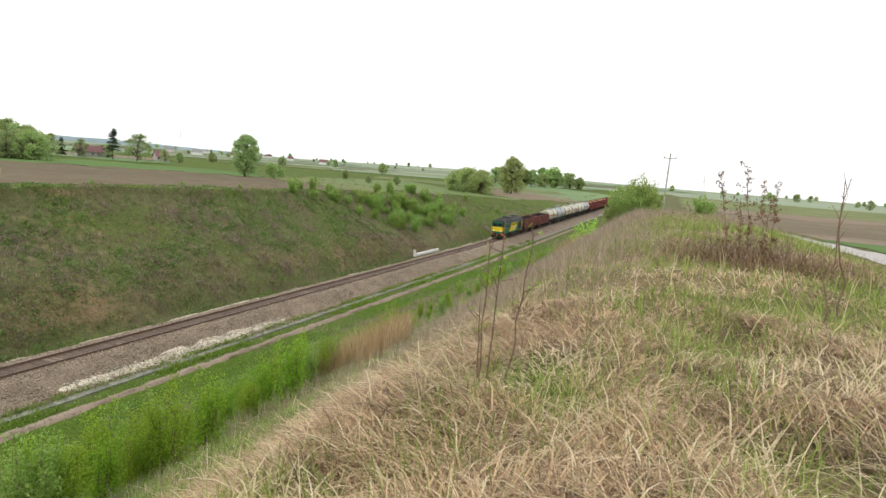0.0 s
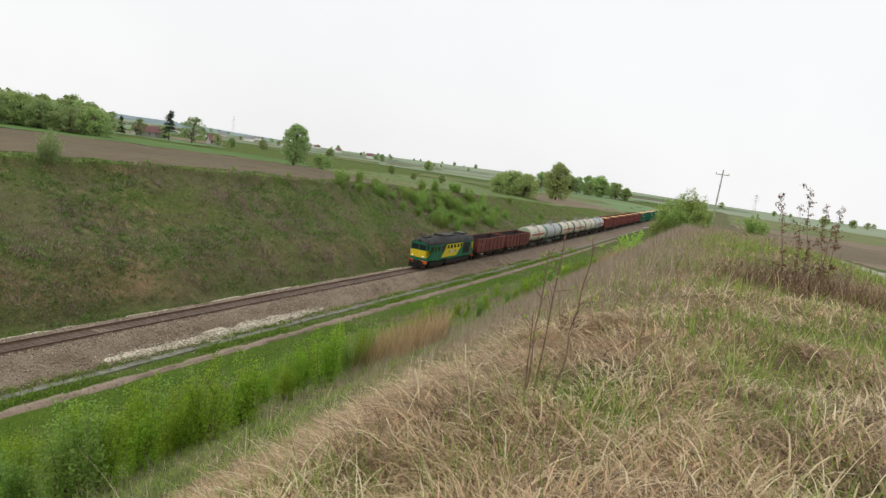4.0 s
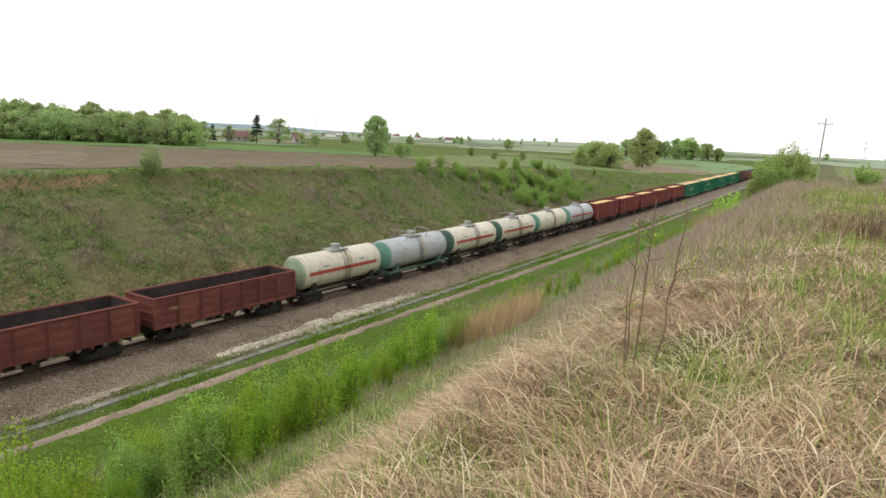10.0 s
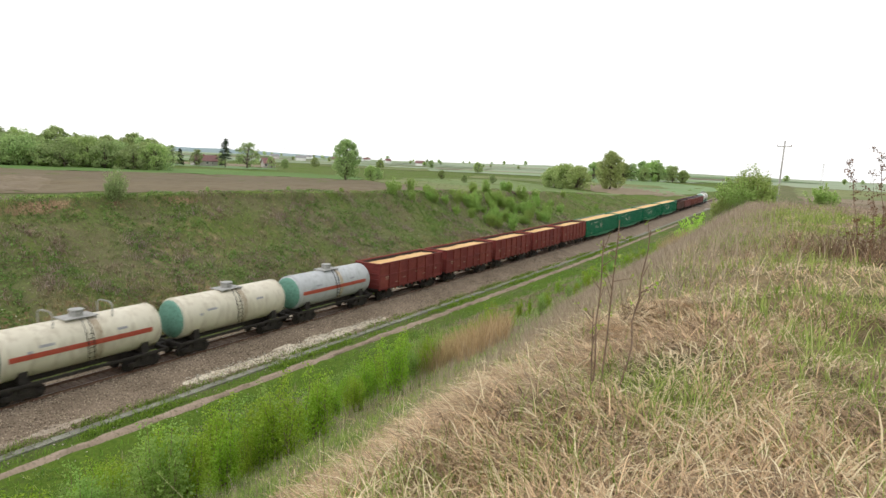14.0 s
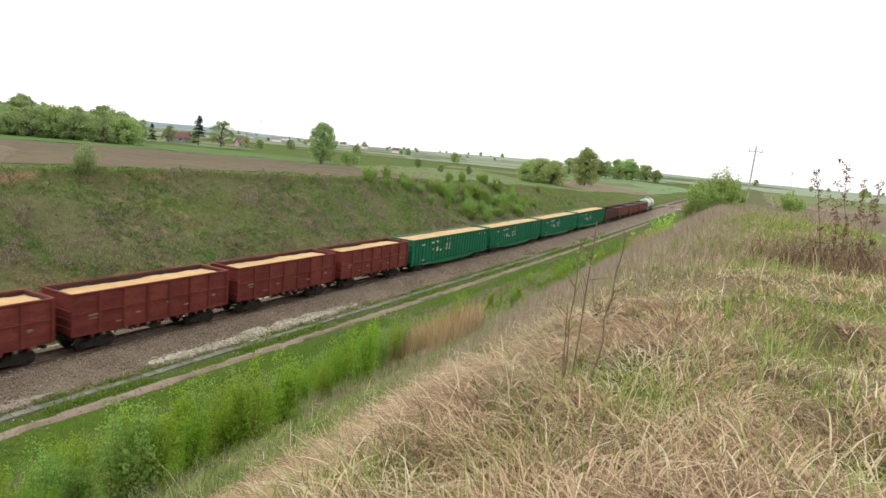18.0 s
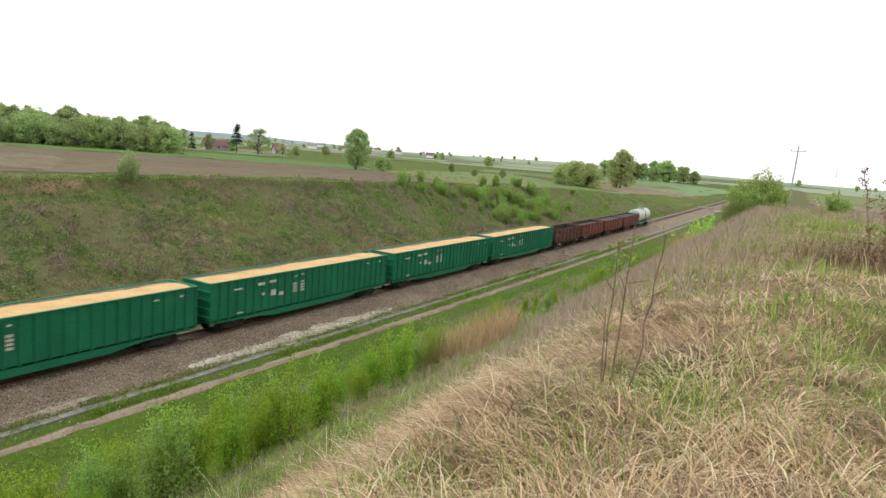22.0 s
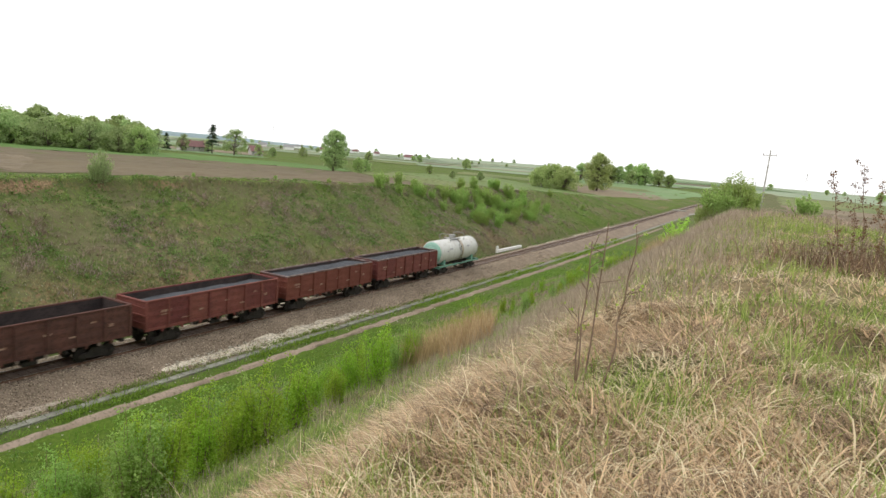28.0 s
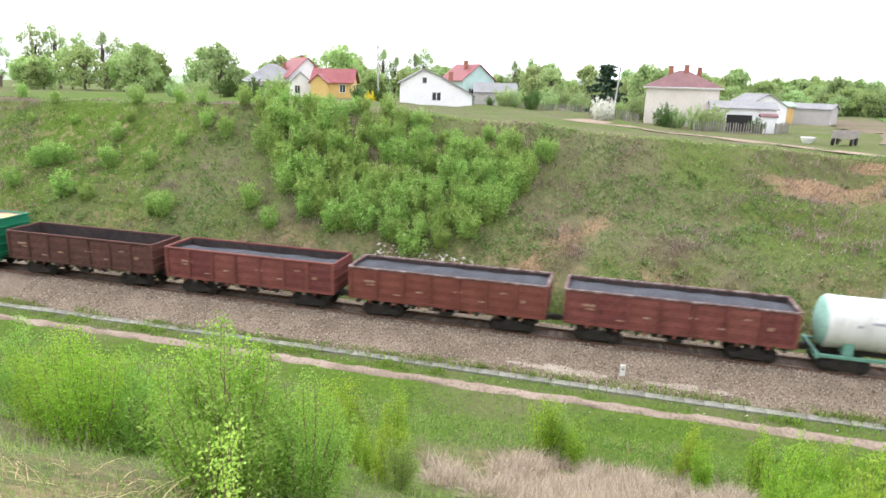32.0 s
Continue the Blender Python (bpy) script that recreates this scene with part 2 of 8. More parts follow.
def array_mesh(name, verts, faces, mats, index=None, smooth=False):
    """A mesh from numpy arrays; faces is (n, 3) or (n, 4)."""
    me = bpy.data.meshes.new(name)
    k = faces.shape[1]
    me.vertices.add(len(verts))
    me.vertices.foreach_set("co", np.asarray(verts, np.float32).ravel())
    me.loops.add(faces.size)
    me.loops.foreach_set("vertex_index", faces.astype(np.int32).ravel())
    me.polygons.add(len(faces))
    me.polygons.foreach_set("loop_start", np.arange(0, faces.size, k, dtype=np.int32))
    me.polygons.foreach_set("loop_total", np.full(len(faces), k, np.int32))
    if index is not None:
        me.polygons.foreach_set("material_index", index.astype(np.int32))
    for m in mats:
        me.materials.append(m)
    me.update(calc_edges=True)
    me.validate()
    if smooth:
        me.shade_smooth()
    return me


def shell():
    return bmesh.new()


def box(bm, x0, x1, y0, y1, z0, z1, bevel=0.0, mi=0):
    made = bmesh.ops.create_cube(bm, size=1, matrix=Matrix.Translation(((x0 + x1) / 2, (y0 + y1) / 2, (z0 + z1) / 2)) @ Matrix.Diagonal((x1 - x0, y1 - y0, z1 - z0, 1)))
    vs = made["verts"]
    fs = {f for v in vs for f in v.link_faces}
    for f in fs:
        f.material_index = mi
    if bevel:
        es = list({e for v in vs for e in v.link_edges})
        bmesh.ops.bevel(bm, geom=es, offset=bevel, segments=1, affect="EDGES")
    return bm


def rod(bm, a, b, r0, r1=None, seg=8, caps=True):
    a, b = Vector(a), Vector(b)
    d = b - a
    m = Matrix.Translation((a + b) / 2) @ d.to_track_quat("Z", "Y").to_matrix().to_4x4()
    bmesh.ops.create_cone(bm, cap_ends=caps, segments=seg, radius1=r0, radius2=r0 if r1 is None else r1, depth=d.length, matrix=m)
    return bm


def prism(bm, outline, y0, y1, mi=0):
    """A closed outline of (x, z) swept from y0 to y1."""
    a = [bm.verts.new((x, y0, z)) for x, z in outline]
    b = [bm.verts.new((x, y1, z)) for x, z in outline]
    n = len(outline)
    fs = [bm.faces.new((a[i], a[(i + 1) % n], b[(i + 1) % n], b[i])) for i in range(n)]
    fs += [bm.faces.new(a[::-1]), bm.faces.new(b)]
    for f in fs:
        f.material_index = mi
    bmesh.ops.recalc_face_normals(bm, faces=fs)
    return bm


def vnoise(x, y, scale, seed=0):
    """Smooth value noise in numpy, from -1 to 1."""
    x, y = np.asarray(x, float) / scale, np.asarray(y, float) / scale
    xi, yi = np.floor(x), np.floor(y)
    u, v = x - xi, y - yi
    u, v = u * u * (3 - 2 * u), v * v * (3 - 2 * v)

    def h(a, b):
        s = np.sin(a * 127.1 + b * 311.7 + seed * 74.7) * 43758.5453
        return 2 * (s - np.floor(s)) - 1

    return (h(xi, yi) * (1 - u) + h(xi + 1, yi) * u) * (1 - v) + (h(xi, yi + 1) * (1 - u) + h(xi + 1, yi + 1) * u) * v


# ---------------------------------------------------------------- lie of the land
XT = -39.47                       # the track's centre line, along y
EYE = 15.04


def z_track(y):
    return 0.012 * 20 * np.logaddexp(0, (np.asarray(y, float) - 110) / 20)


def step(v, a, b):
    t = np.clip((v - a) / (b - a), 0, 1)
    return t * t * (3 - 2 * t)


def bank_top(y):
    return np.interp(y, [-300, -60, -40, -20, -7, 3, 18, 35, 60, 92, 130, 180, 230, 270, 330, 600], [11, 12, 12.2, 12, 11.3, 10.5, 10, 9.8, 9.8, 9.2, 8.6, 7.0, 4.9, 3.8, 4.0, 5.5])


def crest_x(y):
    return np.interp(y, [-400, 0, 12, 30, 75, 150, 230, 280, 600], [2, 0, -0.2, -0.8, -3.8, -11, -22, -28, -28])


def crest_z(y):
    return np.interp(y, [-300, 0, 30, 45, 75, 110, 160, 230, 300, 600], [13.4, 13.45, 13.3, 12.95, 11.6, 9.6, 8, 4.6, 4.2, 6])


def brow_x(y):
    return -60.5 + 1.5 * vnoise(y, 0 * np.asarray(y, float), 14, 3) + 0.5 * vnoise(y, 0 * np.asarray(y, float), 3.1, 4)


def ground_z(x, y):
    x, y = np.asarray(x, float), np.asarray(y, float)
    r, az = np.hypot(x, y), np.degrees(np.arctan2(x, y))
    el = np.interp(az, [-180, -130, -75, -45, -33, -20, 0, 40, 180], [-0.4, -0.4, -0.2, -0.3, -0.36, -0.12, -0.4, -0.4, -0.4])
    far = np.interp(r, [0, 250, 600, 1500], [7.5, 6.8, 5.8, 5.0]) + step(r, 1500, 4300) * (EYE + 4300 * np.tan(np.radians(el)) - 5.0)
    zt = z_track(np.minimum(y, 700)) * (1 - step(y, 500, 800)) + 5 * step(y, 500, 800)
    base = zt - 1.2
    # far side of the cutting
    top = bank_top(y)
    foot, brow = -44.6, brow_x(y)
    s = np.clip((foot - x) / (foot - brow), 0, 1)
    prof = s + 0.08 * np.sin(s * math.pi * 2) * (1 - s)
    left = base + 0.5 * step(foot - x, -1, 1) + (top - base - 0.5) * np.clip(prof, 0, 1)
    # the crumbling earth step under the brow, and the hollow dug out below the dirt track
    edge = step(y, 10, 22) * (1 - step(y, 74, 92)) * (0.75 + 0.35 * vnoise(y, 0 * y, 2.7, 20))
    left = left - 0.75 * edge * step(s, 0.72, 0.93) * (1 - step(s, 0.955, 1.0))
    pit = np.exp(-((y - 16.8) / 5.4) ** 2) * (0.8 + 0.3 * vnoise(y, x, 2.2, 23))
    left = left - 0.9 * pit * step(s, 0.72, 0.8) * (1 - step(s, 0.9, 0.945))
    left = left - 0.4 * np.exp(-((y - 12) / 9) ** 2) * step(s, 0.5, 0.56) * (1 - step(s, 0.6, 0.64))
    back = step(-60 - x, 0, 230)
    left = left * (1 - back) + far * back
    # near side, with the ridge on which the camera stands
    cx, cz = crest_x(y), crest_z(y)
    span = cx + 29.5
    f = np.interp((cx - x) / span, [-9, 0, 0.07, 0.2, 0.41, 0.61, 0.81, 1, 9], [0, 0, 0.03, 0.22, 0.495, 0.713, 0.876, 1, 1])
    right = cz - f * (cz - base)
    low = np.interp(y, [0, 75, 110, 160, 260, 400], [9.8, 9.6, 9.0, 7.6, 4.2, 4.4])
    fl = step(x - cx, 3.5, 13)
    right = right * (1 - fl) + np.minimum(low, cz) * fl
    out = step(x - cx, 60, 300)
    right = right * (1 - out) + far * out
    z = np.where(x < -37, left, right)
    end = step(r, 450, 900)
    z = z * (1 - end) + far * end
    # roughness of the turf
    slope = step(np.abs(x + 37), 6.5, 11) * (1 - step(r, 250, 500))
    z = z + slope * (0.22 * vnoise(x, y, 6, 1) + 0.13 * vnoise(x, y, 2.3, 2)) * np.where(x < -37, 1.0, 0.55)
    near = 1 - step(r, 6, 22)
    return z + near * (0.1 * vnoise(x, y, 0.75, 5) + 0.12 * vnoise(x, y, 1.5, 6))


def gz(x, y):
    return float(ground_z(x, y))


def lines(*spans):
    out = [np.array([spans[0][0]], float)]
    for a, b, n, p in spans:
        t = np.linspace(0, 1, n + 1)[1:]
        t = t**p if p > 0 else 1 - (1 - t) ** (-p)
        out.append(a + (b - a) * t)
    return np.concatenate(out)


def grid(xs, ys):
    gx, gy = np.meshgrid(xs, ys)
    v = np.stack([gx.ravel(), gy.ravel(), ground_z(gx, gy).ravel()], 1)
    w = len(xs)
    i = (np.arange(len(ys) - 1)[:, None] * w + np.arange(w - 1)[None]).ravel()
    return v, np.stack([i, i + 1, i + w + 1, i + w], 1)


def build_ground():
    xs = lines((-4600, -400, 34, -2.2), (-400, -90, 44, -1.4), (-90, -63.5, 30, -1.3), (-63.5, -57, 34, 1), (-57, -44, 34, 1), (-44, -29, 16, 1), (-29, -6, 50, 1), (-6, 8, 64, 1), (8, 45, 30, 1.2), (45, 400, 30, 1.6), (400, 4600, 26, 2.0))
    ys = lines((-3200, -160, 26, -2.2), (-160, -35, 64, -1.2), (-35, -4, 60, 1), (-4, 16, 84, 1), (16, 90, 110, 1.1), (90, 330, 100, 1.2), (330, 800, 36, 1.3), (800, 4600, 34, 1.7))
    v, f = grid(xs, ys)
    x, y, z = v.T
    mid = v[f].mean(1)
    # beyond 620 m the ground takes the material with haze in its colour
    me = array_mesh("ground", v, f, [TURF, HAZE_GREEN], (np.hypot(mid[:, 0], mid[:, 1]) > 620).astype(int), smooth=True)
    cx = crest_x(y)
    dry = step(x, -13, -2) * (1 - step(x, 14, 22)) * (1 - step(y, 90, 140))
    dry = np.maximum(dry, 1.0 * np.exp(-((x + 20.8) / 3.2) ** 2 - ((y + 1.2) / 6) ** 2))
    dry = dry * (0.62 + 0.35 * vnoise(x, y, 5, 8) + 0.2 * vnoise(x, y, 1.6, 9))
    dry = np.maximum(dry, 0.55 * step(-x, 44, 45.5) * (1 - step(-x, 47, 51)) * (0.75 + 0.8 * vnoise(x, y, 5, 10)) * (1 - step(y, 100, 140)) * (0.35 + 0.65 * step(y, -25, -5)))
    dry = np.maximum(dry, 0.35 * step(-x, 46, 52) * (1 - step(-x, 58, 66)) * (0.6 + 0.6 * vnoise(x, y, 9, 11)))
    s = (-44.6 - x) / 16
    bare = 0.5 * step(s, 0.0, 0.1) * (1 - step(s, 0.15, 0.45)) * (0.5 + 0.6 * vnoise(x, y, 7, 12) + 0.4 * vnoise(x, y, 2.5, 13))
    scarp = np.exp(-((y - 16.8) / 5.6) ** 2)
    bare = np.maximum(bare, 1.2 * scarp * step(s, 0.78, 0.83) * (1 - step(s, 0.93, 0.97)) * (0.9 + 0.5 * vnoise(x, y, 3, 14)))
    t = (-44.6 - x) / (-44.6 - brow_x(y))
    brow = step(y, 12, 22) * (1 - 0.75 * step(y, 46, 60)) * (1 - step(y, 72, 90)) * step(t, 0.93, 0.965) * (1 - step(t, 0.985, 1.0))
    bare = np.maximum(bare, 0.66 * brow * (0.8 + 0.5 * vnoise(x, y, 4, 18) + 0.3 * vnoise(x, y, 1.5, 19)))
    bare = np.maximum(bare, 0.5 * np.exp(-((y - 12) / 9) ** 2) * step(t, 0.52, 0.55) * (1 - step(t, 0.61, 0.64)) * (0.8 + 0.5 * vnoise(x, y, 2.5, 24)))
    gully = np.exp(-((y - (-6.6 + 10 * s + 0.7 * vnoise(x, y, 2.2, 26))) / (1.9 - 1.2 * s)) ** 2) * step(s, -0.05, 0.05) * (1 - step(s, 0.45, 0.75))
    bare = np.maximum(bare, 0.95 * gully * (0.8 + 0.5 * vnoise(x, y, 1.4, 27)))
    bare = np.maximum(bare, 0.42 * step(s, 0.02, 0.08) * (1 - step(s, 0.2, 0.34)) * step(y, -9, 0) * (1 - step(y, 40, 60)) * (0.8 + 0.6 * vnoise(x, y, 3.5, 25)))
    lush = 1.15 * step(-x, 20, 27) * (1 - step(-x, 33, 35)) * (0.75 + 0.5 * vnoise(x, y, 4, 15))
    lush = np.maximum(lush, (x < -44.6) * (0.3 + 0.4 * vnoise(x, y, 6, 16) + 0.8 * step(y, 110, 150) + 0.5 * (1 - step(y, -50, -34))))
    lush = np.maximum(lush, np.where(x < -44.6, 0.22, 0.35) + 0.35 * vnoise(x, y, 3, 17)) * np.where(np.hypot(x, y) > 120, 0.6, 1)
    lay = me.color_attributes.new("mask", "FLOAT_COLOR", "POINT")
    lay.data.foreach_set("color", np.stack([dry, bare, lush, 0 * x + 1], 1).clip(0, 1).astype(np.float32).ravel())
    tagged(new("ground", me), "rough turf, dry grass and bare earth over the cutting and fields", "ground", kind="structure")


def draped(name, corners, mat, nx, ny, lift, label, category, wobble=0.0):
    """A four-cornered patch laid over the land; corners go round."""
    a, b, c, d = (np.array(p, float) for p in corners)
    u, w = np.meshgrid(np.linspace(0, 1, nx), np.linspace(0, 1, ny))
    p = (a * (1 - u[..., None]) + b * u[..., None]) * (1 - w[..., None]) + (d * (1 - u[..., None]) + c * u[..., None]) * w[..., None]
    x, y = p[..., 0], p[..., 1]
    if wobble:
        x, y = x + wobble * vnoise(x, y, wobble * 5, 21), y + wobble * vnoise(x, y, wobble * 5, 22)
    v = np.stack([x.ravel(), y.ravel(), ground_z(x, y).ravel() + lift], 1)
    i = (np.arange(ny - 1)[:, None] * nx + np.arange(nx - 1)[None]).ravel()
    me = array_mesh(name, v, np.stack([i, i + 1, i + nx + 1, i + nx], 1), [mat], smooth=True)
    return tagged(new(name, me), label, category, kind="structure")


def swept(name, outline, mat, y0, y1, dy, label, category, jag=0.0, kind="structure", parent=None, seed=1):
    """An open outline of (x, z over the rails) swept along the line, following its rise."""
    ys = np.arange(y0, y1 + dy, dy)
    o = np.array(outline, float)
    X = np.repeat(o[None, :, 0], len(ys), 0)
    Zs = o[None, :, 1] + z_track(ys)[:, None]
    Y = np.repeat(ys[:, None], len(o), 1)
    if jag:
        X = X + jag * vnoise(Y, X * 7, 1.1, seed)
        Zs = Zs + 0.4 * jag * vnoise(Y, X * 5, 0.8, seed + 1)
    v = np.stack([X.ravel(), Y.ravel(), Zs.ravel()], 1)
    w = len(o)
    i = (np.arange(len(ys) - 1)[:, None] * w + np.arange(w - 1)[None]).ravel()
    me = array_mesh(name, v, np.stack([i, i + w, i + w + 1, i + 1], 1), [mat])
    ob = new(name, me)
    ob.parent = parent
    return tagged(ob, label, category, kind=kind) if parent is None else ob


def build_line():
    swept("ballast", [(XT - 3.4, -1.0), (XT - 2.3, -0.32), (XT - 1.5, -0.14), (XT - 1.1, -0.12), (XT - 0.9, -0.2), (XT + 0.9, -0.2), (XT + 1.1, -0.12), (XT + 1.5, -0.14), (XT + 2.1, -0.3), (XT + 3.0, -0.85), (XT + 4.1, -1.14), (XT + 4.3, -1.3)], BALLAST, -260, 520, 0.6, "pinkish grey crushed stone under the rails", "ballast", 0.08)
    for y0, y1, x0, wd in ((28, 53, 3.5, 0.72), (-5.5, 0.6, 3.35, 0.42), (2.5, 7.5, 3.5, 0.35), (15, 22, 3.6, 0.3)):
        ys = np.arange(y0, y1, 0.3)
        half = wd * np.sin((ys - y0) / (y1 - y0) * math.pi) ** 0.5 * (0.75 + 0.45 * vnoise(ys, 0 * ys, 1.3, 90))
        mid = x0 + 0.12 * vnoise(ys, 0 * ys, 2.5, 91)
        u = np.linspace(-1, 1, 6)
        X = XT + mid[:, None] + half[:, None] * u[None]
        Zr = np.interp(X - XT, [2.0, 3.0, 4.1, 4.3], [-0.3, -0.85, -1.14, -1.2]) + 0.035 - 0.02 * np.abs(u)[None] + 0.03 * vnoise(X * 5, ys[:, None] * 5, 1.0, 92)
        v = np.stack([X.ravel(), np.repeat(ys, 6), Zr.ravel()], 1)
        i = (np.arange(len(ys) - 1)[:, None] * 6 + np.arange(5)[None]).ravel()
        tagged(new("pale_rubble_streak", array_mesh("pale_rubble_streak", v, np.stack([i, i + 1, i + 7, i + 6], 1), [CHALK if y0 > 25 else DUSTY])), "chalky pale rubble along the ballast edge", "rubble", kind="structure")
    swept("berm", [(-33.25, -1.3), (-33.1, -1.08), (-32.85, -1.0), (-32.6, -1.05), (-32.4, -1.3)], PINK, -120, 190, 0.3, "low strip of bare pinkish earth beside the drain", "berm", 0.2)
    track = new("railway_track")
    tagged(track, "single straight railway track with rusty rails on sleepers", "track", kind="structure")
    prof = [(-0.075, -0.16), (-0.075, -0.145), (-0.012, -0.12), (-0.012, -0.045), (-0.037, -0.03), (-0.037, 0.0), (0.037, 0.0), (0.037, -0.03), (0.012, -0.045), (0.012, -0.12), (0.075, -0.145), (0.075, -0.16)]
    for side in (-0.76, 0.76):
        ob = swept("rail", [(XT + side + x, z) for x, z in prof], RUST, -260, 520, 5.0, "", "", parent=track)
        top = swept("rail_head", [(XT + side - 0.03, 0.003), (XT + side + 0.03, 0.003)], RAILTOP, -260, 520, 5.0, "", "", parent=ob)
        tagged(top, "worn bright running surface")
    return track


build_ground()
TRACK = build_line()
draped("ploughed_field", [(-65.0, 31), (-62.0, 110), (-122, 162), (-180, 40)], PLOUGH, 60, 60, 0.05, "bare brown ploughed field above the cutting", "field", 1.2)
draped("pale_field_strip", [(-78, 27), (-72, 40), (-110, 60), (-122, 36)], TILLED, 50, 50, 0.065, "pale dry tilled strip by the cutting's edge", "field", 3.0)
draped("crop_field", [(-167, 58), (-123, 163), (-178, 236), (-262, 84)], CROP, 40, 40, 0.12, "green strip of young crop before the trees", "field", 2.0)
draped("meadow_strip", [(-62, 113), (-64, 150), (-170, 260), (-124, 166)], MEADOW, 40, 30, 0.07, "yellowish meadow strip beside the ploughed field", "field", 1.5)
draped("meadow_strip", [(-64, 153), (-66, 256), (-158, 345), (-172, 264)], GRASSLAND, 40, 40, 0.07, "pale green grassland beyond the bank", "field", 1.5)
draped("tan_field", [(-66, 262), (-52, 318), (-112, 420), (-124, 318)], PALE_SOIL, 30, 30, 0.08, "tan bare field beyond the cutting", "field", 2.0)

# ---------------------------------------------------------------- rolling stock
RED = surface("oxide_red_paint", (0.17, 0.029, 0.025), (0.22, 0.046, 0.038), (0.11, 0.028, 0.024), 0.8, 9.0, 0.7, bump=0.15, vary=0.15)
BROWN = surface("brown_weathered_paint", (0.15, 0.043, 0.036), (0.2, 0.06, 0.05), (0.08, 0.036, 0.032), 0.7, 7.0, 0.75, bump=0.15, vary=0.2)
RUSTY = surface("rusty_orange_brown_paint", (0.155, 0.046, 0.032), (0.2, 0.064, 0.045), (0.11, 0.042, 0.032), 0.7, 6.0, 0.8, bump=0.15)
DARKBROWN = surface("sooty_brown_paint", (0.085, 0.038, 0.03), (0.12, 0.05, 0.038), (0.04, 0.025, 0.022), 0.7, 7.0, 0.8, bump=0.15)
# Near-black tone for the floor and inner walls of the open wagons.
INNER = surface("dark_inside_steel", (0.034, 0.027, 0.026), (0.06, 0.044, 0.041), (0.02, 0.017, 0.017), 0.8, 6.0, 0.8)
GREEN = surface("green_wagon_paint", (0.008, 0.15, 0.075), (0.012, 0.19, 0.095), (0.01, 0.1, 0.05), 0.5, 8.0, 0.5, bump=0.05, spec=0.4)
BLACKISH = surface("grimy_running_gear", (0.024, 0.021, 0.019), (0.042, 0.035, 0.03), (0.014, 0.012, 0.011), 2.0, 14.0, 0.8)
GREYTOP = surface("bare_grey_steel", (0.3, 0.3, 0.29), (0.38, 0.38, 0.36), (0.2, 0.19, 0.18), 0.8, 8.0, 0.6)
CHIPS = surface("pale_wood_chips", (0.62, 0.4, 0.18), (0.72, 0.5, 0.25), (0.5, 0.3, 0.12), 0.7, 9.0, 0.95, bump=0.8, dist=0.05)
COAL = surface("dark_grey_gravel", (0.05, 0.054, 0.062), (0.08, 0.085, 0.095), (0.03, 0.03, 0.033), 0.6, 7.0, 0.95, bump=0.9, dist=0.06)
CREAM = surface("cream_tank_paint", (0.56, 0.52, 0.41), (0.65, 0.61, 0.5), (0.45, 0.4, 0.31), 0.5, 2.2, 0.5, bump=0.03, vary=0.06, stretch=(1, 1, 0.4))
GRIME = surface("oily_brown_streaks", (0.36, 0.29, 0.2), (0.55, 0.5, 0.4), (0.22, 0.16, 0.11), 1.6, 5.0, 0.6, bump=0.03, stretch=(1, 1, 0.25))
SILVER = surface("pale_grey_tank_paint", (0.38, 0.4, 0.41), (0.45, 0.47, 0.48), (0.32, 0.33, 0.33), 0.5, 3.0, 0.45, bump=0.03, stretch=(1, 1, 0.4))
MINT = surface("pale_mint_paint", (0.24, 0.44, 0.35), (0.3, 0.5, 0.41), (0.18, 0.32, 0.26), 0.6, 5.0, 0.55, bump=0.05)
WHITEISH = surface("off_white_tank_paint", (0.54, 0.54, 0.51), (0.63, 0.63, 0.6), (0.45, 0.43, 0.38), 0.5, 3.0, 0.45, bump=0.03, stretch=(1, 1, 0.4))
TEAL = surface("sea_green_paint", (0.11, 0.26, 0.2), (0.15, 0.32, 0.25), (0.09, 0.17, 0.135), 0.6, 5.0, 0.55, bump=0.05)
DKTEAL = surface("dark_teal_paint", (0.05, 0.1, 0.08), (0.075, 0.135, 0.105), (0.035, 0.06, 0.05), 0.6, 5.0, 0.6, bump=0.05)
PALE_GREEN = surface("pale_sage_paint", (0.24, 0.32, 0.2), (0.3, 0.38, 0.25), (0.17, 0.22, 0.15), 0.6, 5.0, 0.55, bump=0.05)
GREYMARK = plain("grey_stencil", (0.34, 0.34, 0.36), 0.7)
BAND = plain("red_band_paint", (0.42, 0.075, 0.045), 0.55)
LATCH = plain("dusty_latch_steel", (0.2, 0.15, 0.125), 0.8)
MARK = plain("white_stencil", (0.62, 0.58, 0.52), 0.7)
FADED = surface("faded_stencil", (0.22, 0.1, 0.07), (0.42, 0.29, 0.21), (0.16, 0.06, 0.045), 5.0, 22.0, 0.8, bump=0.05)
SCUFFED = surface("scuffed_rail_paint", (0.1, 0.045, 0.04), (0.3, 0.24, 0.22), (0.08, 0.035, 0.03), 2.2, 9.0, 0.7, bump=0.15)
L_GREEN = surface("loco_green", (0.01, 0.13, 0.065), (0.014, 0.16, 0.08), (0.012, 0.08, 0.045), 0.6, 6.0, 0.45, bump=0.03)
L_YELLOW = surface("loco_yellow", (0.72, 0.54, 0.02), (0.78, 0.6, 0.03), (0.5, 0.36, 0.03), 0.6, 6.0, 0.45, bump=0.03)
L_ROOF = surface("loco_roof_grey", (0.018, 0.018, 0.019), (0.048, 0.046, 0.045), (0.012, 0.012, 0.012), 0.7, 5.0, 0.65)
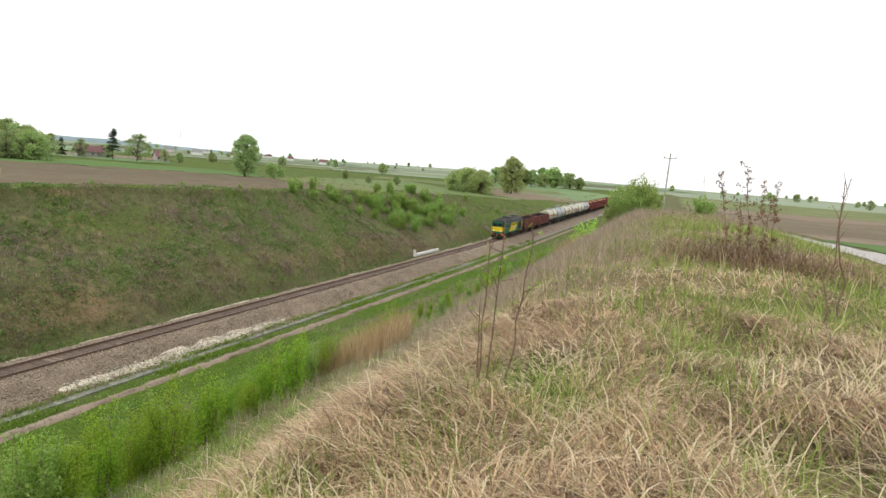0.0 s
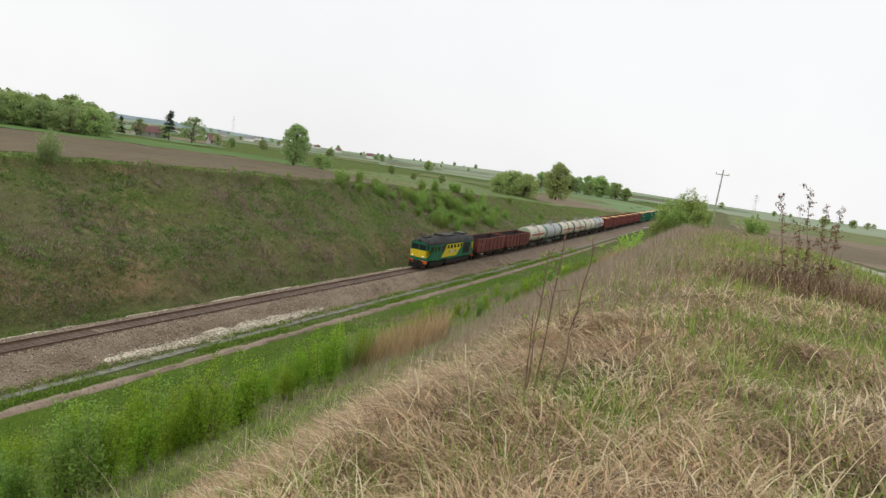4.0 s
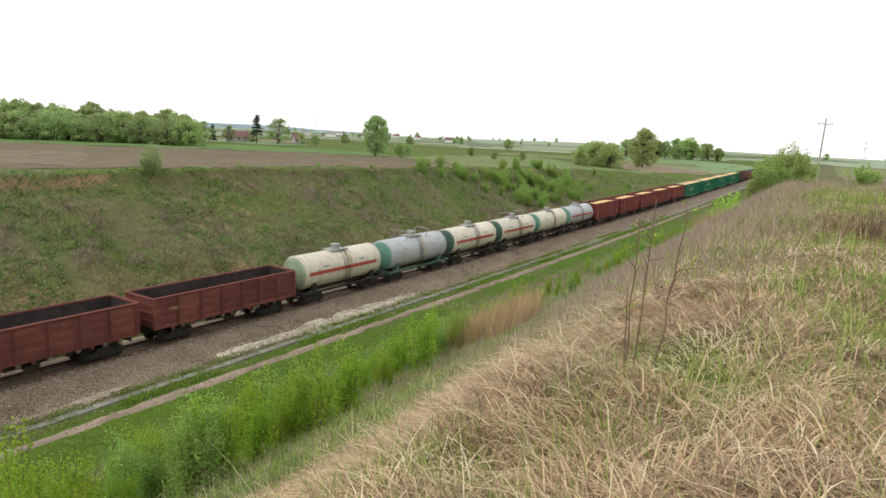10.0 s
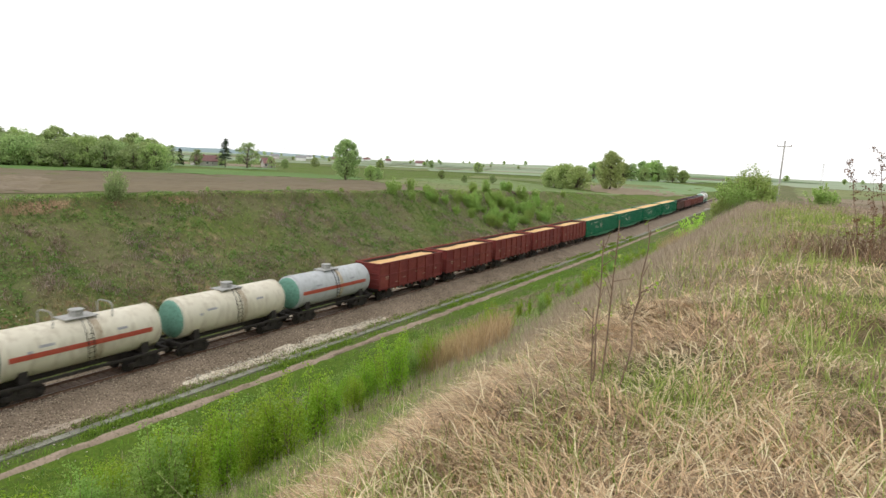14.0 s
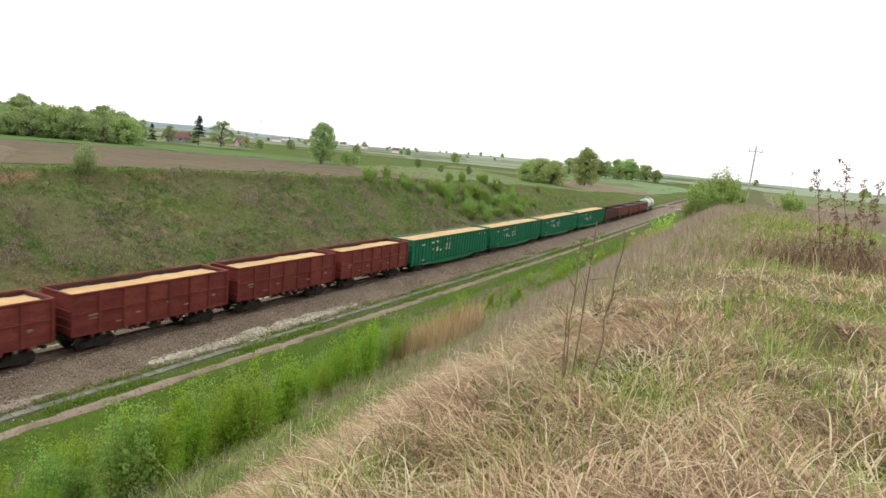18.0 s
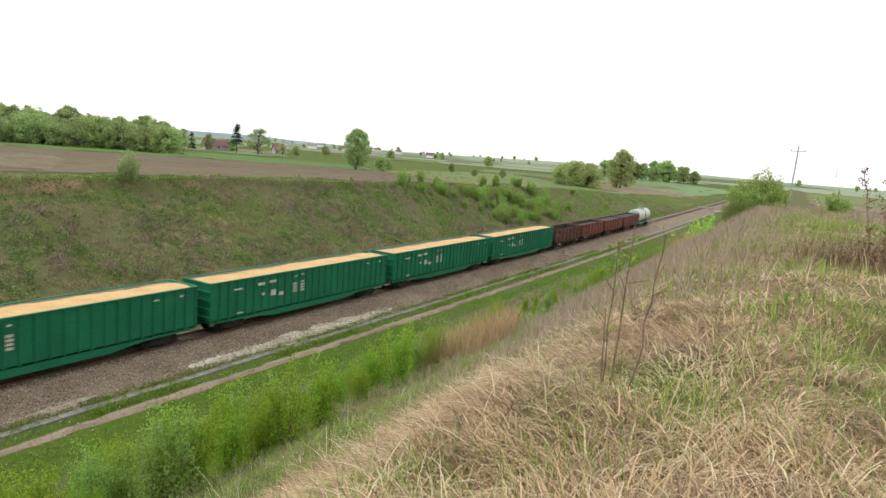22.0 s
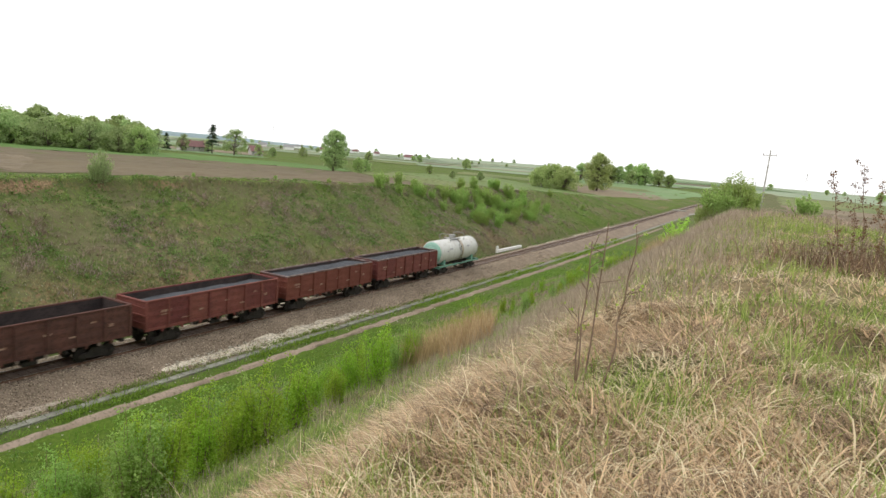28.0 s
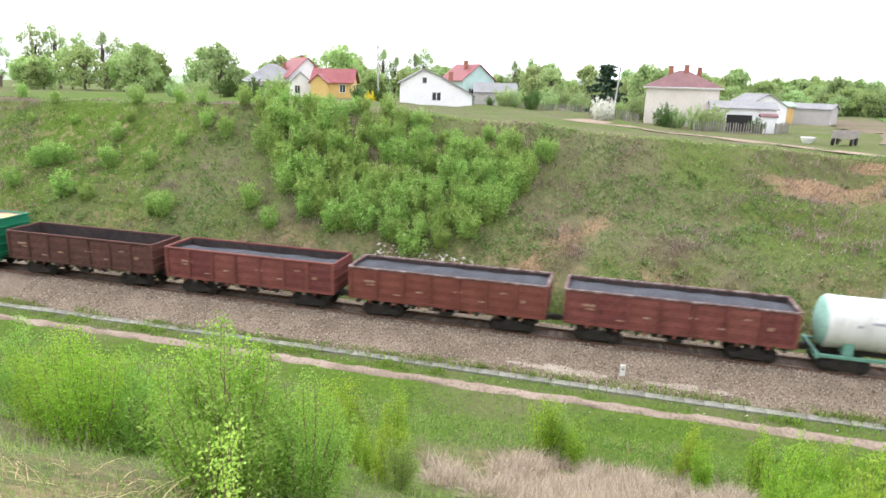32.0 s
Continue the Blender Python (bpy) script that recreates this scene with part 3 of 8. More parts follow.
L_ORANGE = plain("plough_orange", (0.75, 0.14, 0.02), 0.5)
L_WIN = plain("dark_cab_glass", (0.02, 0.025, 0.03), 0.12, 0.0, 0.6)
LAMP_W = plain("headlamp_glass", (0.8, 0.78, 0.7), 0.2)


def lamp_glow():
    m, n, l, b = node_mat("lit_headlamp", 0.2)
    b.inputs["Base Color"].default_value = (0.9, 0.85, 0.7, 1)
    b.inputs["Emission Color"].default_value = (1.0, 0.9, 0.7, 1)
    b.inputs["Emission Strength"].default_value = 0.5
    return m


LAMP_ON = lamp_glow()


def bogie(root, yc, axles=2, base=1.85, r=0.475):
    """A freight bogie: side frames, bolster, wheels and axles under root at yc."""
    half = base * (axles - 1) / 2
    bm = shell()
    box(bm, -1.25, 1.25, yc - 0.28, yc + 0.28, 0.55, 0.95, 0.03)
    bg = part("bogie", bm, BLACKISH, root)
    for s in (-1, 1):
        bm = shell()
        g = half + 0.3
        side = [(-g, 0.4), (-g, 0.62), (-g * 0.6, 0.64), (-0.36, 0.98), (0.36, 0.98), (g * 0.6, 0.64), (g, 0.62), (g, 0.4), (g * 0.76, 0.4), (0.42, 0.27), (-0.42, 0.27), (-g * 0.76, 0.4)]
        va = [bm.verts.new((s * 1.0, yc + q, z)) for q, z in side]
        vb = [bm.verts.new((s * 1.15, yc + q, z)) for q, z in side]
        fs = [bm.faces.new(va), bm.faces.new(vb)] + [bm.faces.new((va[i], va[(i + 1) % 12], vb[(i + 1) % 12], vb[i])) for i in range(12)]
        bmesh.ops.recalc_face_normals(bm, faces=fs)
        for k in range(axles):
            box(bm, min(s * 0.98, s * 1.22), max(s * 0.98, s * 1.22), yc - half + k * base - 0.16, yc - half + k * base + 0.16, 0.34, 0.68, 0.04)
        part("side_frame", bm, BLACKISH, bg)
    for k in range(axles):
        ya = yc - half + k * base
        for s in (-1, 1):
            bm = shell()
            rod(bm, (s * 0.72, ya, r), (s * 0.86, ya, r), r, seg=20)
            rod(bm, (s * 0.69, ya, r), (s * 0.72, ya, r), r + 0.025, seg=20)
            rod(bm, (s * 0.86, ya, r), (s * 0.9, ya, r), 0.13, seg=10)
            part("wheel", bm, BLACKISH, bg)
        bm = shell()
        part("axle", rod(bm, (-0.7, ya, r), (0.7, ya, r), 0.08), BLACKISH, bg)


def couplers(root, half):
    for s in (-1, 1):
        bm = shell()
        box(bm, -0.14, 0.14, min(s * (half - 0.75), s * (half - 0.06)), max(s * (half - 0.75), s * (half - 0.06)), 0.92, 1.18, 0.03)
        box(bm, -0.22, 0.2, min(s * (half - 0.3), s * (half - 0.0)), max(s * (half - 0.3), s * half), 0.88, 1.22, 0.05)
        part("coupler", bm, BLACKISH, root)


def bars(root, rows, x, mat=MARK, label="faded white stencilled marks"):
    """Unreadable stencils as thin bars on a side: rows of (y, z, length, height)."""
    for y, z, ln, h in rows:
        bm = shell()
        box(bm, min(x, x + 0.004), max(x, x + 0.004), y - ln / 2, y + ln / 2, z - h / 2, z + h / 2)
        part("marking", bm, mat, root, label)


def gondola(label, paint, top=3.48, load=None, seed=0, marks=1.0, rail=None):
    """Four-axle open wagon, 13.92 m over couplers, centred on its root."""
    rng = random.Random(seed)
    root = new("open_wagon")
    tagged(root, label, "freight wagon", "wagons of the train")
    L, W, z0 = 6.4, 1.5, 1.42
    bm = shell()
    box(bm, -W, W, -L, L, z0 - 0.08, z0 + 0.05)
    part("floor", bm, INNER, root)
    posts = [-L + 0.06 + k * (2 * L - 0.12) / 7 for k in range(8)]
    for s in (-1, 1):
        bm = shell()
        a, b = sorted((s * W, s * (W - 0.06)))
        box(bm, a, b, -L, L, z0, top - 0.1)
        wall = part("side_wall", bm, paint, root)
        # pressed panels between the posts
        for k in range(7):
            bm = shell()
            zs = [z0 + 0.12 + (top - z0 - 0.34) * q / 6 for q in range(7)]
            prof = [(s * (W + 0.001), zs[0])] + [(s * (W + (0.006, 0.032)[q % 2]), zs[q]) for q in range(7)] + [(s * (W + 0.001), zs[6])]
            prism(bm, prof, posts[k] + 0.12, posts[k + 1] - 0.12)
            part("pressed_panel", bm, paint, wall)
        for y in posts:
            bm = shell()
            prism(bm, [(s * W, z0 - 0.12), (s * (W + 0.12), z0 - 0.06), (s * (W + 0.12), top - 0.14), (s * W, top - 0.1)], y - 0.09, y + 0.09)
            part("post", bm, paint, wall)
        bm = shell()
        a, b = sorted((s * (W - 0.07), s * (W + 0.08)))
        box(bm, a, b, -L - 0.02, L + 0.02, top - 0.12, top, 0.02)
        part("top_rail", bm, rail or paint, wall)
        bm = shell()
        a, b = sorted((s * (W - 0.05), s * (W + 0.05)))
        box(bm, a, b, -L, L, z0 - 0.12, z0 + 0.06)
        part("side_sill", bm, paint, wall)
        bm = shell()
        a, b = sorted((s * (W - 0.066), s * (W - 0.06)))
        box(bm, a, b, -L + 0.07, L - 0.07, z0 + 0.05, top - 0.12)
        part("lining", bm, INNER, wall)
        if top > 4:
            bm = shell()
            a, b = sorted((s * W, s * (W + 0.1)))
            part("waist_rail", box(bm, a, b, -L, L, z0 + 1.28, z0 + 1.4, 0.015), paint, wall)
        for k in range(13):
            y = -5.0 + k * 0.835
            bm = shell()
            a, b = sorted((s * (W - 0.08), s * (W + 0.05)))
            part("latch", box(bm, a, b, y - 0.09, y + 0.09, z0 - 0.34, z0 - 0.1, 0.02), (paint, LATCH)[k % 2], wall)
        # bottom hatches
        for k in range(7):
            y = -4.6 + k * 1.53
            bm = shell()
            box(bm, min(s * 0.9, s * 1.42), max(s * 0.9, s * 1.42), y - 0.6, y + 0.6, z0 - 0.22, z0 - 0.16)
            part("floor_hatch", bm, BLACKISH, root)
        if marks:
            rows = [(-4.9 + rng.uniform(-0.2, 0.2), z0 + 1.15, 0.9, 0.16), (-4.9, z0 + 0.92, 0.6, 0.08), (-1.6, z0 + 0.75, 0.5, 0.12), (0.9, z0 + 1.05, 0.45, 0.12), (2.5, z0 + 0.6, 0.6, 0.1), (5.0, z0 + 0.9, 0.35, 0.2), (-3.1, z0 + 0.4, 0.5, 0.08), (3.8, z0 + 1.3, 0.4, 0.1)]
            bars(root, rows[:max(1, int(len(rows) * marks))], s * (W + 0.036) if s > 0 else -W - 0.04, FADED, "faded stencilled marks")
    for s in (-1, 1):
        bm = shell()
        a, b = sorted((s * L, s * (L - 0.06)))
        box(bm, -W + 0.06, W - 0.06, a, b, z0, top - 0.1)
        for zz in (z0 + 0.45, z0 + 1.0, z0 + 1.55):
            if zz < top - 0.2:
                a, b = sorted((s * L, s * (L + 0.08)))
                box(bm, -W + 0.05, W - 0.05, a, b, zz - 0.06, zz + 0.06)
        wall = part("end_wall", bm, paint, root)
        bm = shell()
        a, b = sorted((s * (L - 0.08), s * (L + 0.1)))
        box(bm, -W, W, a, b, top - 0.11, top + 0.005, 0.02)
        part("top_rail", bm, rail or paint, wall)
        bm = shell()
        a, b = sorted((s * (L - 0.066), s * (L - 0.06)))
        box(bm, -W + 0.08, W - 0.08, a, b, z0 + 0.06, top - 0.12)
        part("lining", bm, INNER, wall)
    bm = shell()
    box(bm, -0.28, 0.28, -6.5, 6.5, 0.88, 1.2)
    for y in (-5.9, -4.3, -2.1, 0, 2.1, 4.3, 5.9):
        box(bm, -1.45, 1.45, y - 0.1, y + 0.1, 1.0, 1.2)
    part("centre_sill", bm, BLACKISH, root)
    bm = shell()
    rod(bm, (0.55, -1.2, 0.85), (0.55, -0.3, 0.85), 0.17, seg=10)
    rod(bm, (0.3, 0.4, 0.85), (0.3, 1.3, 0.85), 0.2, seg=10)
    box(bm, 0.75, 1.25, -0.4, 0.5, 0.72, 1.0, 0.03)
    part("brake_gear", bm, BLACKISH, root)
    if load:
        mat, depth, words = load
        nx, ny = 9, 44
        xs, ys = np.linspace(-W + 0.07, W - 0.07, nx), np.linspace(-L + 0.07, L - 0.07, ny)
        gx, gy = np.meshgrid(xs, ys)
        hump = 0.13 * np.cos(gx / W * 1.5) + 0.1 * vnoise(gx, gy + seed * 37, 2.1, seed) + 0.05 * vnoise(gx, gy, 0.5, seed + 3)
        v = np.stack([gx.ravel(), gy.ravel(), (top - depth + hump).ravel()], 1)
        i = (np.arange(ny - 1)[:, None] * nx + np.arange(nx - 1)[None]).ravel()
        ob = new("load", array_mesh("load", v, np.stack([i, i + 1, i + nx + 1, i + nx], 1), [mat], smooth=True))
        ob.parent = root
        tagged(ob, words)
    for y in (-4.325, 4.325):
        bogie(root, y)
    couplers(root, 6.96)
    return root


def tube(bm, radius, y0, y1, zc, seg=28, dish=0.0, a0=0.0, a1=360.0, rings=1):
    """A barrel along y with dished ends, or a strip of one between two angles."""
    full = a1 - a0 >= 359.9
    n = seg if full else seg + 1
    ang = [radians(a0 + (a1 - a0) * k / seg) for k in range(n)]
    ys = [(y0, radius), (y1, radius)]
    if dish:
        d = [(0.0, 0.0), (0.07, 0.38), (0.3, 0.72), (0.62, 0.92), (1.0, 1.0)]
        ys = [(y0 - dish * (1 - a), radius * max(b, 0.001)) for a, b in d] + [(y1 + dish * (1 - a), radius * max(b, 0.001)) for a, b in d[::-1]]
    cols = [[bm.verts.new((r * math.cos(t), y, zc + r * math.sin(t))) for t in ang] for y, r in ys]
    for a, b in zip(cols, cols[1:]):
        for k in range(n if full else n - 1):
            bm.faces.new((a[k], a[(k + 1) % n], b[(k + 1) % n], b[k]))
    return bm


def tank_wagon(label, paint, ends, frame_mat, band=BAND, rails=False, dome=0.0):
    """Four-axle tank wagon, 12.02 m over couplers."""
    root = new("tank_wagon")
    tagged(root, label, "tank wagon", "wagons of the train")
    R, H, zc = 1.5, 4.95, 2.72
    bm = shell()
    tube(bm, R, -H, H, zc)
    barrel = part("barrel", bm, paint, root, smooth=True)
    for s in (-1, 1):
        bm = shell()
        d = [(1.0, 1.0), (0.62, 0.92), (0.3, 0.72), (0.07, 0.38), (0.0, 0.001)]
        cols = [[bm.verts.new((R * b * math.cos(radians(k * 12.857)), s * (H + 0.42 * (1 - a)), zc + R * b * math.sin(radians(k * 12.857)))) for k in range(28)] for a, b in d]
        for a, b in zip(cols, cols[1:]):
            for k in range(28):
                bm.faces.new((a[k], a[(k + 1) % 28], b[(k + 1) % 28], b[k]))
        bmesh.ops.recalc_face_normals(bm, faces=bm.faces)
        for f in bm.faces:
            f.material_index = 1 if min(abs(v.co.y) for v in f.verts) < H + 0.02 else 0
        part("end_cap", bm, [ends, paint], barrel, smooth=True)
        bm = shell()
        tube(bm, R + 0.006, s * 0.62 - 0.24, s * 0.62 + 0.24, zc, seg=12, a0=-50 if s > 0 else 130, a1=75 if s > 0 else 230)
        part("stain", bm, GRIME, barrel, "brown streaks run down from the filler", smooth=True)
    for y in (-H + 0.07, -3.2, 0.0, 3.2, H - 0.07):
        bm = shell()
        tube(bm, R + (0.03 if abs(y) > 4 else 0.012), y - 0.07, y + 0.07, zc)
        part("seam", bm, paint, barrel, smooth=True)
    if band:
        for a in (2, 178):
            bm = shell()
            tube(bm, R + 0.016, -4.75 if a < 90 else -4.3, 4.75 if a > 90 else 4.3, zc, seg=3, a0=a - 6, a1=a + 6)
            part("band", bm, band, barrel, "painted stripe along the barrel")
    bm = shell()
    rod(bm, (0, 0, zc + R - 0.1), (0, 0, zc + R + 0.42 + dome), 0.42 + dome, seg=20)
    rod(bm, (0, 0, zc + R + 0.42 + dome), (0, 0, zc + R + 0.5 + dome), 0.46 + dome, seg=20)
    part("manhole", bm, GREYTOP, root)
    bm = shell()
    box(bm, -0.7, 0.7, -1.05, 1.05, zc + R + 0.02, zc + R + 0.07)
    for s in (-1, 1):
        for y in (-0.95, 0.95):
            rod(bm, (s * 0.6, y, zc + R * 0.9), (s * 0.6, y, zc + R + 0.03), 0.03, seg=6)
    part("platform", bm, GREYTOP, root)
    if rails:
        for s in (-1, 1):
            bm = shell()
            pts = [(-0.8, s * 1.9, zc + R * 0.85), (-0.8, s * 1.9, zc + R + 0.55), (-0.5, s * 1.9, zc + R + 0.72), (0.5, s * 1.9, zc + R + 0.72), (0.8, s * 1.9, zc + R + 0.55), (0.8, s * 1.9, zc + R * 0.85)]
            for a, b in zip(pts, pts[1:]):
                rod(bm, a, b, 0.045, seg=6)
            part("handrail", bm, GREYTOP, root)
    for s in (-1, 1):
        bm = shell()
        for yy in (-0.2, 0.2):
            pts = [(s * 1.52, yy, 1.1), (s * 1.58, yy, zc), (s * 1.3, yy, zc + 0.9), (s * 0.8, yy, zc + R + 0.05)]
            for a, b in zip(pts, pts[1:]):
                rod(bm, a, b, 0.025, seg=5)
        for k in range(8):
            rod(bm, (s * 1.57, -0.2, 1.3 + k * 0.3), (s * 1.57, 0.2, 1.3 + k * 0.3), 0.018, seg=5)
        part("ladder", bm, BLACKISH, root)
        rows = [(-2.6, zc + 0.5, 0.9, 0.14), (2.2, zc + 0.55, 0.7, 0.1), (-3.6, zc + 0.28, 0.3, 0.22)]
        for y, z, ln, h in rows:
            t = math.degrees(math.asin((z - zc) / R))
            bm = shell()
            tube(bm, R + 0.014, y - ln / 2, y + ln / 2, zc, seg=2, a0=(t if s > 0 else 180 - t) - 3, a1=(t if s > 0 else 180 - t) + 3)
            part("marking", bm, GREYMARK, root, "grey stencilled marks")
    bm = shell()
    box(bm, -0.3, 0.3, -5.6, 5.6, 0.92, 1.22)
    part("centre_sill", bm, BLACKISH, root)
    for s in (-1, 1):
        bm = shell()
        box(bm, min(s * 1.3, s * 1.42), max(s * 1.3, s * 1.42), -5.4, 5.4, 1.0, 1.2, 0.02)
        part("side_sill", bm, frame_mat, root)
        bm = shell()
        y0, y1 = sorted((s * 5.35, s * 5.55))
        box(bm, -1.5, 1.5, y0, y1, 0.92, 1.25, 0.02)
        part("end_beam", bm, frame_mat, root)
    for y in (-3.9, 3.9):
        bm = shell()
        prism(bm, [(-1.3, 1.2), (1.3, 1.2), (1.25, 1.9), (0.8, 1.55), (0, 1.3), (-0.8, 1.55), (-1.25, 1.9)], y - 0.25, y + 0.25)
        part("saddle", bm, frame_mat, root)
        bogie(root, y)
    couplers(root, 6.01)
    return root


def hopper_wagon(label):
    """Long high-sided green wagon, 23.4 m over couplers, filled with wood chips."""
    root = new("high_sided_wagon")
    tagged(root, label, "freight wagon", "wagons of the train")
    L, W, z0, top = 11.1, 1.48, 1.15, 4.12
    bm = shell()
    box(bm, -W, W, -L, L, z0 - 0.05, z0 + 0.06)
    part("floor", bm, BLACKISH, root)
    n = 26
    for s in (-1, 1):
        bm = shell()
        a, b = sorted((s * W, s * (W - 0.05)))
        box(bm, a, b, -L, L, z0 - 0.1, top - 0.08)
        # the deep fish-belly sill
        prism_pts = [(-L, z0 - 0.1), (-L, 0.95), (-6.6, 0.88), (-4.6, 0.6), (4.6, 0.6), (6.6, 0.88), (L, 0.95), (L, z0 - 0.1)]
        va = [bm.verts.new((s * (W + 0.0), y, z)) for y, z in prism_pts]
        vb = [bm.verts.new((s * (W - 0.12), y, z)) for y, z in prism_pts]
        fs = [bm.faces.new((va[i], va[(i + 1) % 8], vb[(i + 1) % 8], vb[i])) for i in range(8)] + [bm.faces.new(va), bm.faces.new(vb[::-1])]
        bmesh.ops.recalc_face_normals(bm, faces=fs)
        wall = part("side_wall", bm, GREEN, root)
        for k in range(n + 1):
            y = -L + 0.06 + k * (2 * L - 0.12) / n
            bm = shell()
            prism(bm, [(s * W, z0 - 0.12), (s * (W + 0.1), z0 + 0.05), (s * (W + 0.1), top - 0.14), (s * W, top - 0.08)], y - 0.055, y + 0.055)
            part("rib", bm, GREEN, wall)
        bm = shell()
        a, b = sorted((s * (W - 0.06), s * (W + 0.11)))
        box(bm, a, b, -L - 0.02, L + 0.02, top - 0.1, top, 0.02)
        part("top_rail", bm, GREEN, wall)
        bm = shell()
        a, b = sorted((s * (W - 0.056), s * (W - 0.05)))
        box(bm, a, b, -L + 0.06, L - 0.06, z0 + 0.06, top - 0.1)
        part("lining", bm, GREYTOP, wall)
        rows = []
        for y, z, ln, h in ((-8.5, 3.35, 0.8, 0.14), (-6.1, 3.45, 0.75, 0.22), (-4.9, 3.5, 0.75, 0.2), (-5.9, 2.6, 0.3, 0.22), (-4.8, 2.55, 0.55, 0.5), (-3.9, 2.35, 0.5, 0.28), (-2.2, 3.6, 0.25, 0.12), (-1.4, 3.65, 0.25, 0.12), (-8.3, 1.45, 0.7, 0.1), (7.8, 3.6, 0.45, 0.1), (9.8, 3.6, 0.3, 0.14)):
            rows.append((y, z, ln, h))
        rows += [(-2.3, 2.3 + 0.17 * k, 0.5, 0.1) for k in range(5)] + [(-1.4, 2.3 + 0.25 * k, 0.4, 0.16) for k in range(4)]
        bars(root, rows, s * (W + 0.1) if s > 0 else -W - 0.104)
    for s in (-1, 1):
        bm = shell()
        a, b = sorted((s * L, s * (L - 0.06)))
        box(bm, -W + 0.05, W - 0.05, a, b, z0 - 0.1, top - 0.08)
        wall = part("end_wall", bm, GREEN, root)
        for zz in (1.5, 2.15, 2.8, 3.45):
            bm = shell()
            a, b = sorted((s * L, s * (L + 0.14)))
            box(bm, -W + 0.02, W - 0.02, a, b, zz - 0.06, zz + 0.06)
            part("end_rib", bm, GREEN, wall)
        bm = shell()
        a, b = sorted((s * (L - 0.08), s * (L + 0.1)))
        box(bm, -W, W, a, b, top - 0.09, top + 0.005, 0.02)
        part("top_rail", bm, GREEN, wall)
    nx, ny = 9, 70
    gx, gy = np.meshgrid(np.linspace(-W + 0.06, W - 0.06, nx), np.linspace(-L + 0.07, L - 0.07, ny))
    hump = 0.18 * np.cos(gx / W * 1.5) + 0.07 * vnoise(gx, gy, 2.4, 4) + 0.04 * vnoise(gx, gy, 0.5, 6)
    v = np.stack([gx.ravel(), gy.ravel(), (top - 0.24 + hump).ravel()], 1)
    i = (np.arange(ny - 1)[:, None] * nx + np.arange(nx - 1)[None]).ravel()
    ob = new("load", array_mesh("load", v, np.stack([i, i + 1, i + nx + 1, i + nx], 1), [CHIPS], smooth=True))
    ob.parent = root
    tagged(ob, "heaped pale yellow wood chips")
    bm = shell()
    box(bm, -0.3, 0.3, -11.2, 11.2, 0.8, 1.1)
    part("centre_sill", bm, BLACKISH, root)
    for y in (-8.6, 8.6):
        bogie(root, y)
    couplers(root, 11.7)
    return root


